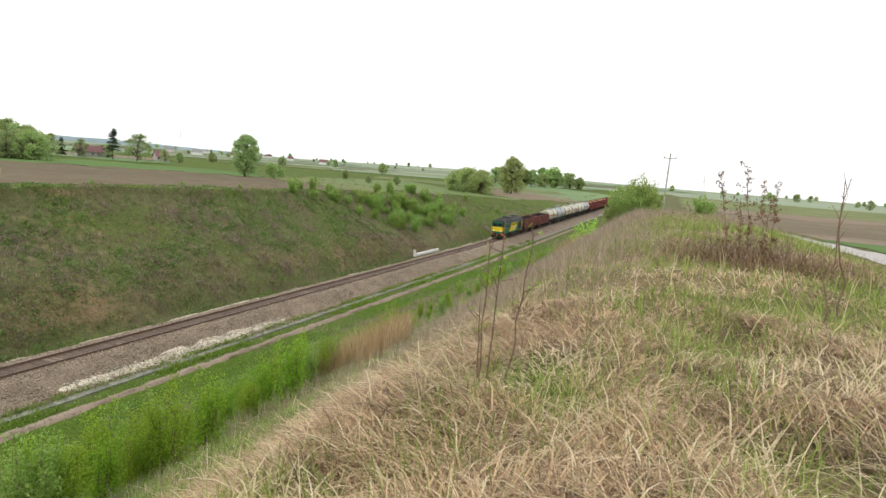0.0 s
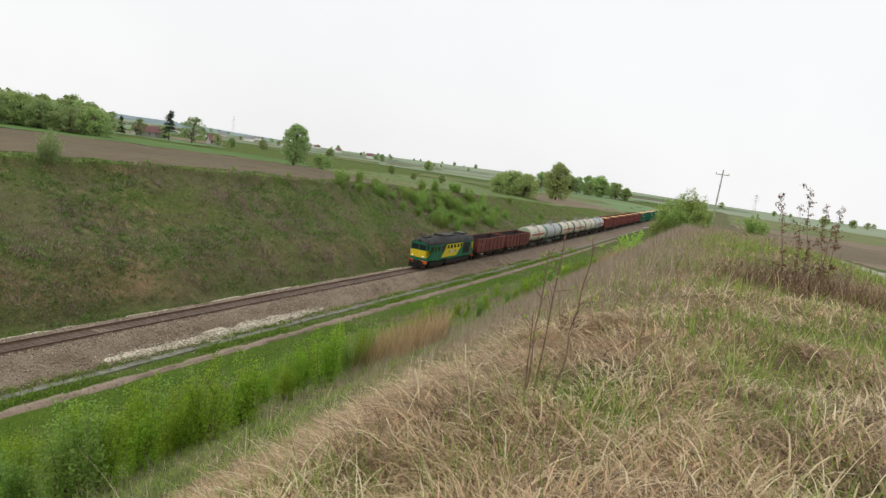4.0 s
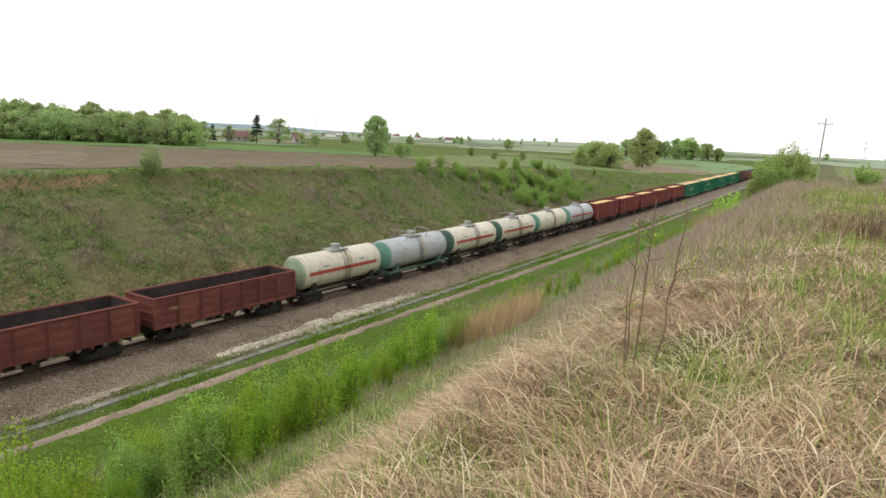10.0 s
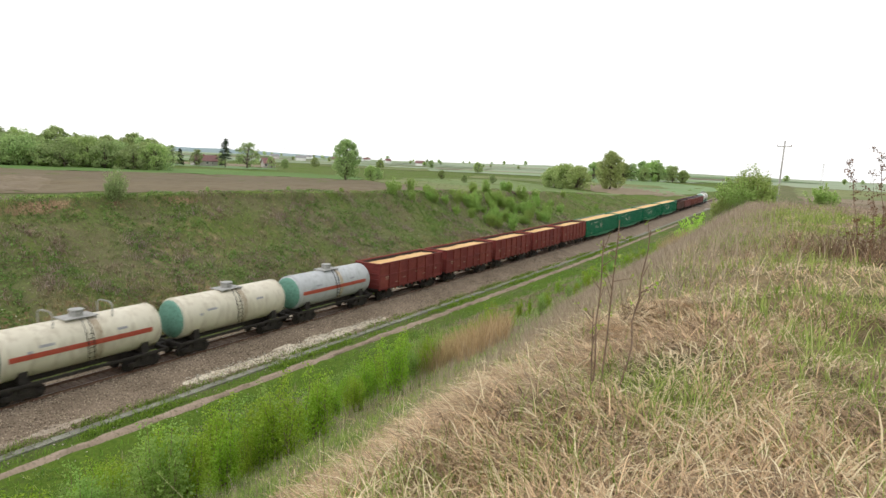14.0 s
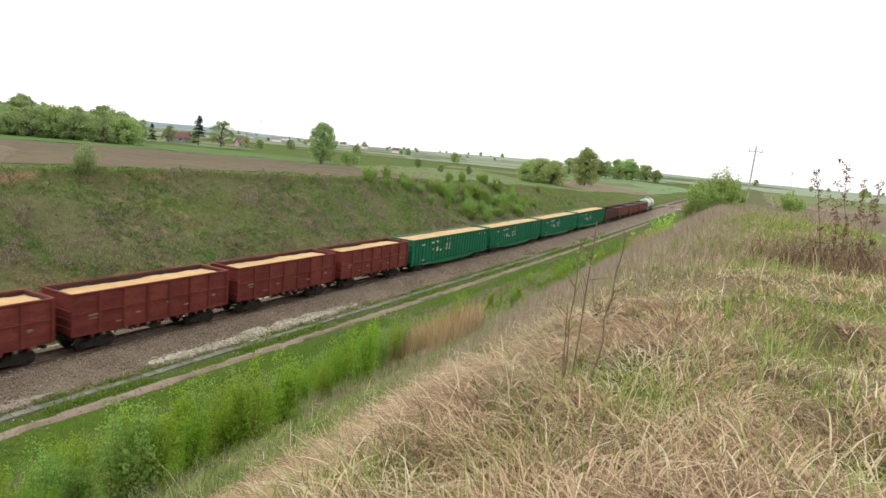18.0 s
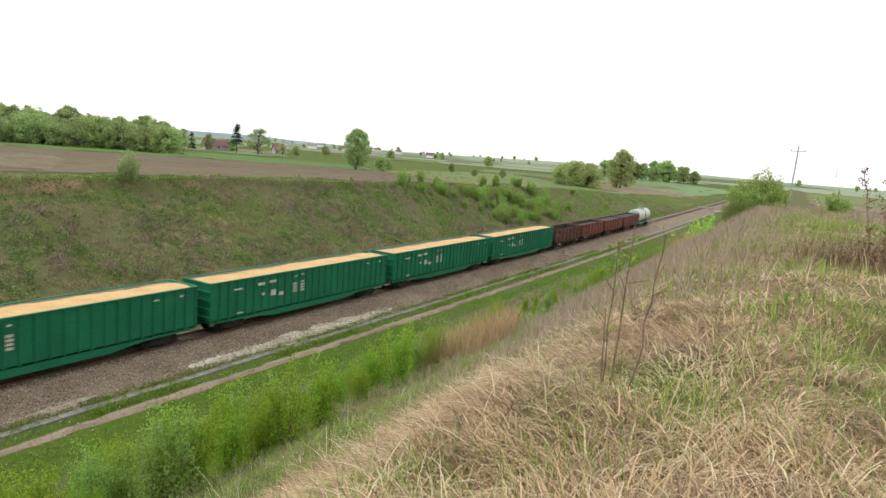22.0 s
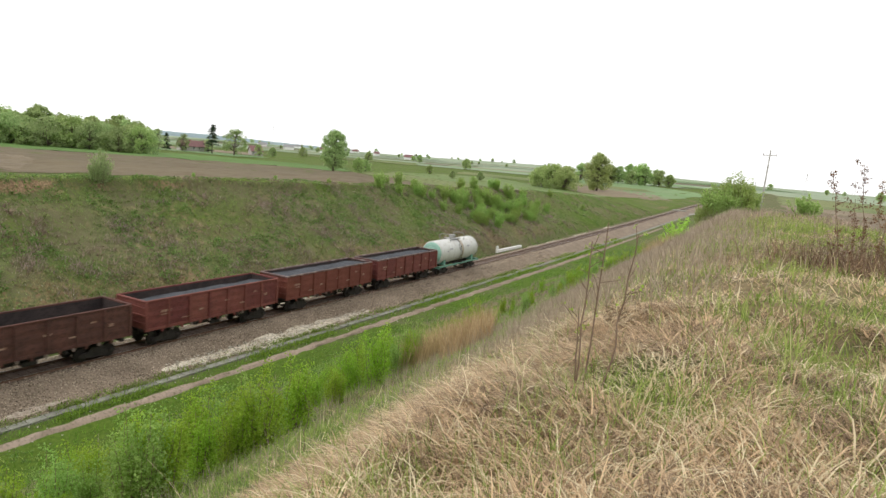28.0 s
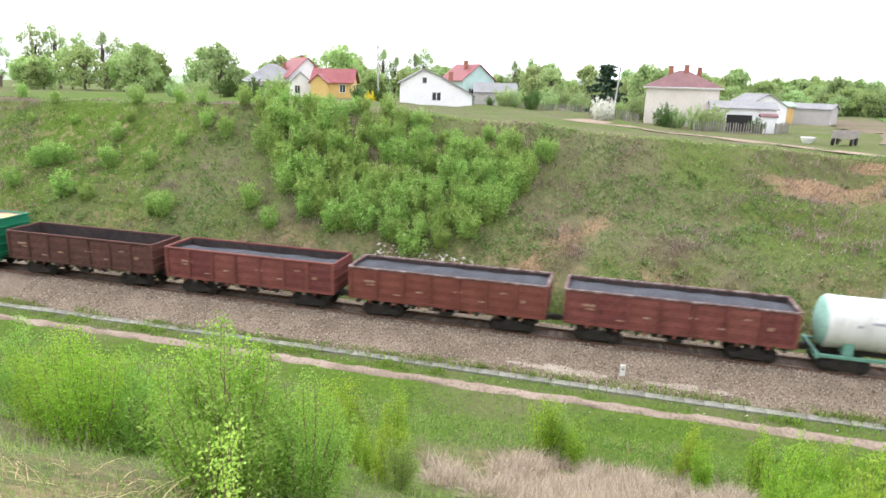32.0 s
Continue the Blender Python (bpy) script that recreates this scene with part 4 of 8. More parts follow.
def locomotive():
    """Six-axle diesel with a rounded cab at both ends, 17.55 m over couplers; its front is at -y."""
    root = new("diesel_locomotive")
    tagged(root, "green and yellow diesel locomotive with a dark grey roof", "locomotive")
    HW, HL = 1.475, 8.2

    def ring(y, w, zb, belt, sh, top):
        """One cross-section of the body, from the right sill over the roof to the left sill."""
        pts = [(w, zb), (w, belt), (w, sh), (w * 0.93, sh + 0.32 * (top - sh)), (w * 0.74, sh + 0.68 * (top - sh)), (w * 0.4, top - 0.06), (0, top)]
        return [(x, y, z) for x, z in pts] + [(-x, y, z) for x, z in pts[-2::-1]]

    nose = [(-HL, 1.15, 1.3, 2.66, 3.46, 3.86), (-HL + 0.05, 1.25, 1.28, 2.68, 3.48, 3.98), (-HL + 0.3, 1.38, 1.26, 2.68, 3.48, 4.16), (-HL + 0.75, 1.45, 1.26, 2.66, 3.46, 4.3), (-HL + 1.5, HW, 1.26, 2.62, 3.43, 4.38)]
    rear = [(-y, w, zb, belt, sh, top) for y, w, zb, belt, sh, top in nose[::-1]]
    body = nose + [(-3.1, HW, 1.26, 2.6, 3.42, 4.4), (-3.05, HW, 1.26, 2.6, 3.42, 4.46), (0, HW, 1.26, 2.6, 3.42, 4.48), (5.2, HW, 1.26, 2.6, 3.42, 4.46)] + rear
    rings = [ring(*s) for s in body]
    bm = shell()
    vr = [[bm.verts.new(p) for p in r] for r in rings]
    for i, (a, b) in enumerate(zip(vr, vr[1:])):
        for k in range(len(a) - 1):
            f = bm.faces.new((a[k], b[k], b[k + 1], a[k + 1]))
            f.material_index = 1 if 2 <= k <= len(a) - 4 else 0
            f.smooth = 2 <= k <= len(a) - 4
    bm.faces.new(vr[0][::-1]).material_index = 0
    bm.faces.new(vr[-1]).material_index = 0
    bmesh.ops.recalc_face_normals(bm, faces=bm.faces)
    shellob = part("body", bm, [L_GREEN, L_ROOF], root)

    def side_plate(name, pts, mat, s, lift, lbl=""):
        bm = shell()
        a = [bm.verts.new((s * (HW + lift), y, z)) for y, z in pts]
        b = [bm.verts.new((s * (HW + 0.001), y, z)) for y, z in pts]
        n = len(pts)
        fs = [bm.faces.new(a), bm.faces.new(b[::-1])] + [bm.faces.new((a[i], b[i], b[(i + 1) % n], a[(i + 1) % n])) for i in range(n)]
        bmesh.ops.recalc_face_normals(bm, faces=fs)
        return part(name, bm, mat, root, lbl)

    for s in (-1, 1):
        side_plate("yellow_panel", [(-3.9, 1.5), (1.3, 1.5), (3.5, 3.32), (-2.3, 3.32), (-2.85, 2.5)], L_YELLOW, s, 0.006, "slanting yellow field of the livery")
        side_plate("yellow_panel", [(6.75, 3.2), (7.4, 3.2), (7.4, 2.3)], L_YELLOW, s, 0.006)
        for y in (-1.75, -0.6, 0.55, 1.7, 2.85):
            w = side_plate("window", [(y - 0.38, 2.7), (y + 0.38, 2.7), (y + 0.38, 3.24), (y - 0.38, 3.24)], L_WIN, s, 0.016)
            bm = shell()
            for a0, a1, b0, b1 in ((-0.42, 0.42, 3.22, 3.27), (-0.42, 0.42, 2.67, 2.72), (-0.42, -0.36, 2.72, 3.22), (0.36, 0.42, 2.72, 3.22)):
                xa, xb = sorted((s * (HW + 0.002), s * (HW + 0.03)))
                box(bm, xa, xb, y + a0, y + a1, b0, b1)
            part("window_frame", bm, L_YELLOW, w)
        bm = shell()
        for k in range(9):
            z = 1.75 + k * 0.16
            xa, xb = sorted((s * (HW + 0.002), s * (HW + 0.04)))
            box(bm, xa, xb, 3.75, 6.1, z, z + 0.09)
        part("grille", bm, L_ROOF, root, "dark louvred radiator grille")
        side_plate("grille_backing", [(3.7, 1.65), (6.15, 1.65), (6.15, 3.3), (3.7, 3.3)], BLACKISH, s, 0.004)
        side_plate("door", [(-6.2, 1.4), (-5.5, 1.4), (-5.5, 3.28), (-6.2, 3.28)], L_GREEN, s, 0.014)
        side_plate("door", [(6.25, 1.4), (6.65, 1.4), (6.65, 3.2), (6.25, 3.2)], L_GREEN, s, 0.014)
        side_plate("window", [(-5.15, 2.55), (-4.4, 2.55), (-4.4, 3.15), (-5.15, 3.15)], L_WIN, s, 0.012)
        side_plate("window", [(-6.1, 2.5), (-5.6, 2.5), (-5.6, 3.15), (-6.1, 3.15)], L_WIN, s, 0.02)
        side_plate("window", [(-7.3, 2.62), (-6.4, 2.62), (-6.4, 3.24), (-7.3, 3.24)], L_WIN, s, 0.012)
        side_plate("dark_panel", [(-3.95, 2.3), (-3.0, 2.3), (-2.35, 3.3), (-3.95, 3.3)], L_ROOF, s, 0.009, "dark slanted panel behind the cab")
        for y in (-6.3, -5.4, 6.15, 6.75):
            bm = shell()
            part("handrail", rod(bm, (s * (HW + 0.06), y, 1.3), (s * (HW + 0.06), y, 3.0), 0.02, seg=6), GREYTOP, root)
        # plain shapes where the operator's mark stands
        bm = shell()
        xa, xb = sorted((s * (HW + 0.007), s * (HW + 0.013)))
        for y in (-0.75, -0.1, 0.55):
            box(bm, xa, xb, y - 0.22, y + 0.22, 2.0, 2.42)
        part("emblem", bm, MARK, root, "white operator's mark as a plain shape")
        xa, xb = sorted((s * (HW + 0.007), s * (HW + 0.01)))
        for y in (-1.18, 0.98):
            bm = shell()
            part("emblem_wing", box(bm, xa, xb, y - 0.17, y + 0.17, 2.12, 2.3), BLACKISH, root)
        bm = shell()
        xa, xb = sorted((s * (HW - 0.02), s * (HW + 0.02)))
        box(bm, xa, xb, -6.7, 6.7, 1.22, 1.42)
        part("side_sill", bm, L_GREEN, root)
        bm = shell()
        box(bm, min(s * 0.5, s * 1.42), max(s * 0.5, s * 1.42), -1.95, 1.95, 0.42, 1.2, 0.08)
        part("fuel_tank", bm, BLACKISH, root)

    for e in (-1, 1):
        # nose: yellow front, windscreen, lamps, plough, steps
        def front(name, pts, mat, lift, lbl=""):
            bm = shell()
            n = len(pts)
            a = [bm.verts.new((x, e * (yy + lift), z)) for x, yy, z in pts]
            b = [bm.verts.new((x, e * (yy - 0.03), z)) for x, yy, z in pts]
            fs = [bm.faces.new(a), bm.faces.new(b)] + [bm.faces.new((a[i], b[i], b[(i + 1) % n], a[(i + 1) % n])) for i in range(n)]
            bmesh.ops.recalc_face_normals(bm, faces=fs)
            return part(name, bm, mat, root, lbl)

        front("nose_panel", [(-1.15, HL, 1.66), (1.15, HL, 1.66), (1.15, HL, 2.66), (-1.15, HL, 2.66)], L_YELLOW, 0.012, "yellow nose of the cab")
        for s in (-1, 1):
            # yellow runs round the corner to a point on the side
            bm = shell()
            pts = [(s * 1.15, HL, 1.66), (s * 1.25, HL - 0.05, 1.68), (s * 1.38, HL - 0.3, 1.86), (s * 1.45, HL - 0.75, 2.2), (s * HW, HL - 1.4, 2.64), (s * 1.45, HL - 0.75, 2.66), (s * 1.38, HL - 0.3, 2.66), (s * 1.25, HL - 0.05, 2.66), (s * 1.15, HL, 2.66)]
            vs = [bm.verts.new((x * 1.008, e * (y + 0.012), z)) for x, y, z in pts]
            for quad in ((0, 1, 7, 8), (1, 2, 6, 7), (2, 3, 5, 6)):
                bm.faces.new([vs[q] for q in quad])
            bm.faces.new([vs[3], vs[4], vs[5]])
            bmesh.ops.solidify(bm, geom=bm.faces[:], thickness=0.01)
            part("nose_panel", bm, L_YELLOW, root)
            front("windscreen", [(s * 0.06, HL, 2.76), (s * 1.1, HL, 2.76), (s * 1.1, HL, 3.42), (s * 0.06, HL, 3.46)], L_WIN, 0.02)
            front("windscreen", [(s * 1.27, HL - 0.08, 2.76), (s * 1.385, HL - 0.3, 2.76), (s * 1.385, HL - 0.3, 3.42), (s * 1.27, HL - 0.08, 3.42)], L_WIN, 0.03)
            bm = shell()
            rod(bm, (s * 0.82, e * (HL - 0.05), 1.86), (s * 0.82, e * (HL + 0.12), 1.86), 0.17, 0.15, seg=14)
            lp = part("headlamp", bm, L_YELLOW, root)
            bm = shell()
            rod(bm, (s * 0.82, e * (HL + 0.12), 1.86), (s * 0.82, e * (HL + 0.135), 1.86), 0.12, seg=14)
            part("lens", bm, LAMP_ON if e < 0 else LAMP_W, lp)
            bm = shell()
            rod(bm, (s * 0.85, e * (HL - 0.1), 1.05), (s * 0.85, e * (HL + 0.42), 1.05), 0.09, seg=10)
            rod(bm, (s * 0.85, e * (HL + 0.42), 1.05), (s * 0.85, e * (HL + 0.47), 1.05), 0.2, seg=14)
            part("buffer", bm, BLACKISH, root)
        bm = shell()
        rod(bm, (0, e * (HL - 0.3), 4.0), (0, e * (HL + 0.06), 3.92), 0.2, 0.18, seg=14)
        part("top_lamp", bm, L_ROOF, root)
        y0, y1 = sorted((e * (HL - 0.35), e * (HL + 0.03)))
        bm = shell()
        box(bm, -1.36, 1.36, y0, y1, 0.86, 1.26, 0.03)
        part("buffer_beam", bm, L_ORANGE, root, "orange-red buffer beam")
        bm = shell()
        y0, y1 = sorted((e * (HL + 0.02), e * (HL + 0.16)))
        box(bm, -0.62, 0.62, y0, y1, 0.5, 1.3, 0.05)
        part("coupler_housing", bm, BLACKISH, root)
        bm = shell()
        y0, y1 = sorted((e * (HL - 0.2), e * (HL + 0.06)))
        box(bm, -1.3, 1.3, y0, y1, 0.2, 0.85, 0.06)
        part("plough", bm, BLACKISH, root)
        for s in (-1, 1):
            for z in (0.5, 0.85):
                y0, y1 = sorted((e * (HL - 1.0), e * (HL - 0.6)))
                bm = shell()
                part("step", box(bm, min(s * 1.15, s * 1.45), max(s * 1.15, s * 1.45), y0, y1, z, z + 0.04), BLACKISH, root)
        # bogie, with the deep frame and brake rigging above it
        bogie(root, e * 4.3, axles=3, base=2.1, r=0.525)
        for s in (-1, 1):
            bm = shell()
            box(bm, min(s * 1.02, s * 1.24), max(s * 1.02, s * 1.24), e * 4.3 - 2.75, e * 4.3 + 2.75, 0.5, 0.98, 0.05)
            part('equaliser_beam', bm, BLACKISH, root)
    bm = shell()
    box(bm, -0.8, 0.8, -1.9, 1.4, 4.34, 4.54, 0.05)
    part("roof_hatch", bm, L_ROOF, root)
    bm = shell()
    rod(bm, (0, 4.9, 4.32), (0, 4.9, 4.55), 0.75, seg=24)
    rod(bm, (0, 4.9, 4.55), (0, 4.9, 4.58), 0.68, seg=24)
    fan = part("roof_fan", bm, L_ROOF, root)
    for k in range(-3, 4):
        bm = shell()
        part("grating_bar", box(bm, k * 0.19 - 0.03, k * 0.19 + 0.03, 4.9 - 0.6, 4.9 + 0.6, 4.585, 4.62), GREYTOP, fan)
    bm = shell()
    rod(bm, (0.3, 2.5, 4.38), (0.3, 2.5, 4.6), 0.22, seg=12)
    part("exhaust", bm, BLACKISH, root)
    for b0 in ((-0.55, 0.55, -3.0, -2.3, 4.3, 4.66), (-0.3, 0.45, -7.35, -6.5, 4.2, 4.48), (-0.2, 0.5, -6.3, -5.7, 4.3, 4.52), (-0.35, 0.35, 6.5, 7.2, 4.25, 4.5), (-0.6, 0.6, 1.8, 3.3, 4.32, 4.5)):
        bm = shell()
        part("roof_box", box(bm, *b0, 0.05), L_ROOF, root)
    for s in (-1, 1):
        bm = shell()
        part("horn", rod(bm, (s * 0.35, -6.6, 4.42), (s * 0.35, -6.0, 4.56), 0.07, seg=8), L_ROOF, root)
    couplers(root, 8.775)
    return root


# the train from front to rear: thing, length over couplers
TRAIN = []


def build_train():
    TRAIN.append((locomotive(), 17.55))
    empty = gondola("empty oxide-red open wagon with ribbed steel sides", BROWN, seed=1, marks=0.2)
    TRAIN.append((empty, 13.92))
    TRAIN.append((copy_thing(empty, pose(0, 0, 0)), 13.92))
    specs = [("cream tank wagon with a red stripe and pale green ends", CREAM, PALE_GREEN, BLACKISH, BAND, False),
             ("grey tank wagon with teal ends and handrails", SILVER, TEAL, DKTEAL, None, True),
             ("cream tank wagon with a red stripe and dark teal ends", CREAM, DKTEAL, BLACKISH, BAND, False),
             ("cream tank wagon with handrails, red stripe and dark green ends", CREAM, DKTEAL, BLACKISH, BAND, True),
             ("cream tank wagon with bright sea-green ends", CREAM, TEAL, BLACKISH, None, False),
             ("light grey tank wagon with a red stripe and sea-green ends", SILVER, TEAL, BLACKISH, BAND, False)]
    for sp in specs:
        TRAIN.append((tank_wagon(*sp), 12.02))
    chips = (CHIPS, 0.45, "pale yellow wood chips")
    full = gondola("oxide-red open wagon with raised sides full of pale wood chips", RED, top=4.1, load=chips, seed=5)
    TRAIN.append((full, 13.92))
    for _ in range(4):
        TRAIN.append((copy_thing(full, pose(0, 0, 0)), 13.92))
    green = hopper_wagon("long bright green high-sided wagon heaped with pale wood chips")
    TRAIN.append((green, 23.4))
    for _ in range(3):
        TRAIN.append((copy_thing(green, pose(0, 0, 0)), 23.4))
    stone = (COAL, 0.6, "dark grey crushed stone")
    TRAIN.append((gondola("sooty dark brown empty open wagon", DARKBROWN, seed=7), 13.92))
    TRAIN.append((gondola("rust-red open wagon with a low load of dark grey stone", BROWN, load=stone, seed=8), 13.92))
    TRAIN.append((gondola("rusty brown open wagon filled with dark grey stone", RUSTY, load=(COAL, 0.4, "dark grey crushed stone"), seed=9, rail=SCUFFED), 13.92))
    TRAIN.append((gondola("oxide-red open wagon heaped with dark grey stone", BROWN, load=(COAL, 0.42, "dark grey crushed stone"), seed=10, rail=SCUFFED), 13.92))
    TRAIN.append((tank_wagon("off-white tank wagon with mint-green ends and teal frame", WHITEISH, MINT, TEAL, None, True), 12.02))


build_train()


def train_front(t):
    """Where the train's front coupler stands along y at t seconds."""
    return 134.29 - 14.04 * t - 0.0101 * t * t


def motions():
    back_ = 0.0
    for thing, length in TRAIN:
        mid = back_ + length / 2
        back_ += length
        rows = []
        for k in range(33):
            y = train_front(k) + mid
            a, b = float(z_track(y - length * 0.32)), float(z_track(y + length * 0.32))
            rows.append((k, pose(XT, y, (a + b) / 2, math.degrees(math.atan2(b - a, length * 0.64)), 0, 0)))
        walk(thing, rows)




# ---------------------------------------------------------------- plants: materials
LEAF_SPRING = leaf_mat("spring_leaves", (0.2, 0.35, 0.02), (0.42, 0.59, 0.08), 0.56, 0.1)
LEAF_WILLOW = leaf_mat("willow_leaves", (0.2, 0.34, 0.055), (0.42, 0.58, 0.17), 0.52, 0.12)
LEAF_BIRCH = leaf_mat("birch_leaves", (0.15, 0.31, 0.03), (0.4, 0.59, 0.13), 0.54, 0.1)
LEAF_YELLOW = leaf_mat("yellow_green_leaves", (0.33, 0.5, 0.06), (0.48, 0.64, 0.14))
LEAF_DARK = leaf_mat("deep_green_leaves", (0.06, 0.12, 0.022), (0.12, 0.2, 0.05))
# Tree and olive greens paled and greyed to imitate haze; nearer bushes share them.
LEAF_TREE = leaf_mat("fresh_tree_leaves", (0.27, 0.38, 0.14), (0.45, 0.56, 0.26), 0.53)
LEAF_OLIVE = leaf_mat("olive_young_leaves", (0.29, 0.4, 0.14), (0.5, 0.6, 0.28), 0.55, 0.12)
RIDGELEAF = leaf_mat("soft_green_bush_leaves", (0.25, 0.36, 0.08), (0.47, 0.58, 0.21), 0.54, 0.1)
# Leaves of the far round trees, lightened to carry the distance haze.
LEAF_HAZY = leaf_mat("hazy_far_leaves", (0.32, 0.43, 0.14), (0.52, 0.61, 0.27), 0.56, 0.1)
LEAF_BLUE = leaf_mat("conifer_needles", (0.025, 0.05, 0.025), (0.05, 0.085, 0.04), 0.1)
BLOSSOM = leaf_mat("white_blossom", (0.55, 0.55, 0.45), (0.75, 0.75, 0.68))
FORSYTHIA = leaf_mat("yellow_blossom", (0.65, 0.5, 0.02), (0.75, 0.6, 0.06))
DOCK = leaf_mat("rusty_dock_leaves", (0.14, 0.068, 0.035), (0.27, 0.15, 0.075), 0.2)
STRAW = leaf_mat("dry_straw", (0.18, 0.115, 0.058), (0.82, 0.62, 0.37), 0.25, 0.0)
STRAW_BROWN = leaf_mat("brown_dead_grass", (0.1, 0.065, 0.036), (0.42, 0.3, 0.175), 0.2, 0.0)
HEATHER = leaf_mat("mauve_dead_weeds", (0.22, 0.16, 0.135), (0.46, 0.37, 0.31), 0.35, 0.0)
BRUSH = leaf_mat("pale_brush", (0.22, 0.165, 0.115), (0.66, 0.55, 0.41), 0.35, 0.0)
LEAF_HERB = leaf_mat("bank_herb_leaves", (0.09, 0.17, 0.03), (0.27, 0.38, 0.11), 0.4, 0.0)
# Wood leaves, lightened in colour to imitate haze over the far trees.
LEAF_WOOD = leaf_mat("hazy_wood_leaves", (0.29, 0.4, 0.13), (0.47, 0.57, 0.24), 0.53)
STRAW_PALE = leaf_mat("bleached_straw", (0.55, 0.43, 0.26), (0.9, 0.77, 0.53), 0.3, 0.0)
STALK = leaf_mat("dead_weed_stalks", (0.27, 0.205, 0.15), (0.5, 0.4, 0.3), 0.3, 0.0)
REED = leaf_mat("dry_reed", (0.34, 0.22, 0.105), (0.62, 0.46, 0.27), 0.25, 0.0)
BLADE = leaf_mat("green_grass_blades", (0.14, 0.23, 0.03), (0.43, 0.52, 0.15), 0.45, 0.0)
BANKGRASS = leaf_mat("bank_grass", (0.11, 0.165, 0.034), (0.33, 0.39, 0.135), 0.4, 0.0)
BANKDRY = leaf_mat("bank_dry_weeds", (0.18, 0.135, 0.095), (0.44, 0.36, 0.26), 0.4, 0.0)
FOOTDRY = leaf_mat("tan_bank_grass", (0.2, 0.15, 0.075), (0.44, 0.35, 0.19), 0.35, 0.0)
TURFBLADE = leaf_mat("bright_turf_blades", (0.085, 0.19, 0.014), (0.25, 0.42, 0.055), 0.4, 0.0)
BARK = surface("grey_brown_bark", (0.11, 0.085, 0.065), (0.16, 0.13, 0.1), (0.06, 0.05, 0.04), 2.0, 12.0, 0.95, bump=0.6)
TWIG = surface("thin_brown_twig", (0.16, 0.105, 0.07), (0.26, 0.185, 0.13), None, 6.0, 30.0, 0.9)


# ---------------------------------------------------------------- plants: shapes
def leaf_quads(rng, pts, size, flat=0.0):
    """One small folded-leaf quad at each point, turned at random."""
    n = len(pts)
    a = rng.normal(size=(n, 3))
    a[:, 2] *= 1 - flat
    a /= np.linalg.norm(a, axis=1, keepdims=True) + 1e-9
    b = np.cross(a, rng.normal(size=(n, 3)))
    b /= np.linalg.norm(b, axis=1, keepdims=True) + 1e-9
    s = size * rng.uniform(0.6, 1.35, (n, 1))
    v = np.stack([pts - a * s, pts + b * s * 0.55, pts + a * s, pts - b * s * 0.55], 1).reshape(-1, 3)
    return v, np.arange(4 * n).reshape(-1, 4)


def ribbons(root, ang, length, rise, curl, width, segs=3, clamp=True):
    """Grass blades: ribbons that start at root, head off at ang and bend over."""
    n = len(root)
    p = np.array(root, float)
    side = np.stack([-np.sin(ang), np.cos(ang), 0 * ang], 1)
    rows = []
    for k in range(segs + 1):
        w = width * (1 - 0.92 * (k / segs) ** 1.5) * 0.5
        rows.append(np.stack([p - side * w[:, None], p + side * w[:, None]], 1))
        e = rise - curl * (k + 0.5) / segs
        d = np.stack([np.cos(e) * np.cos(ang), np.cos(e) * np.sin(ang), np.sin(e)], 1)
        p = p + d * (length / segs)[:, None]
        if clamp:
            p[:, 2] = np.maximum(p[:, 2], ground_z(p[:, 0], p[:, 1]) + 0.015 + 0.05 * length * (k + 1) / segs)
    v = np.stack(rows, 1).reshape(-1, 3)
    base = (np.arange(n) * 2 * (segs + 1))[:, None] + 2 * np.arange(segs)[None]
    f = np.stack([base, base + 1, base + 3, base + 2], -1).reshape(-1, 4)
    return v, f


def stuff(name, v, f, mat, label, category):
    return tagged(new(name, array_mesh(name, v, f, [mat])), label, category, kind="stuff")


def limbs_mesh(rng, paths):
    """Tapered five-sided limbs along paths of (points, radius at root, radius at tip)."""
    V, F, n0 = [], [], 0
    ring = np.array([[math.cos(t), math.sin(t), 0] for t in np.linspace(0, 2 * math.pi, 6)[:-1]])
    for pts, r0, r1 in paths:
        pts = np.asarray(pts, float)
        m = len(pts)
        for k, p in enumerate(pts):
            d = pts[min(k + 1, m - 1)] - pts[max(k - 1, 0)]
            d = d / (np.linalg.norm(d) + 1e-9)
            u = np.cross(d, (0.3, 0.9, 0.1))
            u /= np.linalg.norm(u) + 1e-9
            w = np.cross(d, u)
            r = r0 + (r1 - r0) * k / max(m - 1, 1)
            V.append(p + r * (ring[:, :1] * u + ring[:, 1:2] * w))
        for k in range(m - 1):
            a = n0 + 5 * k
            for j in range(5):
                F.append((a + j, a + (j + 1) % 5, a + 5 + (j + 1) % 5, a + 5 + j))
        n0 += 5 * m
    return np.concatenate(V), np.array(F)


def bent(rng, a, b, n=5, wob=0.06):
    a, b = np.array(a, float), np.array(b, float)
    t = np.linspace(0, 1, n)[:, None]
    w = rng.normal(size=(n, 3)) * wob * np.linalg.norm(b - a)
    w[0] = w[-1] = 0
    return a + (b - a) * t + w


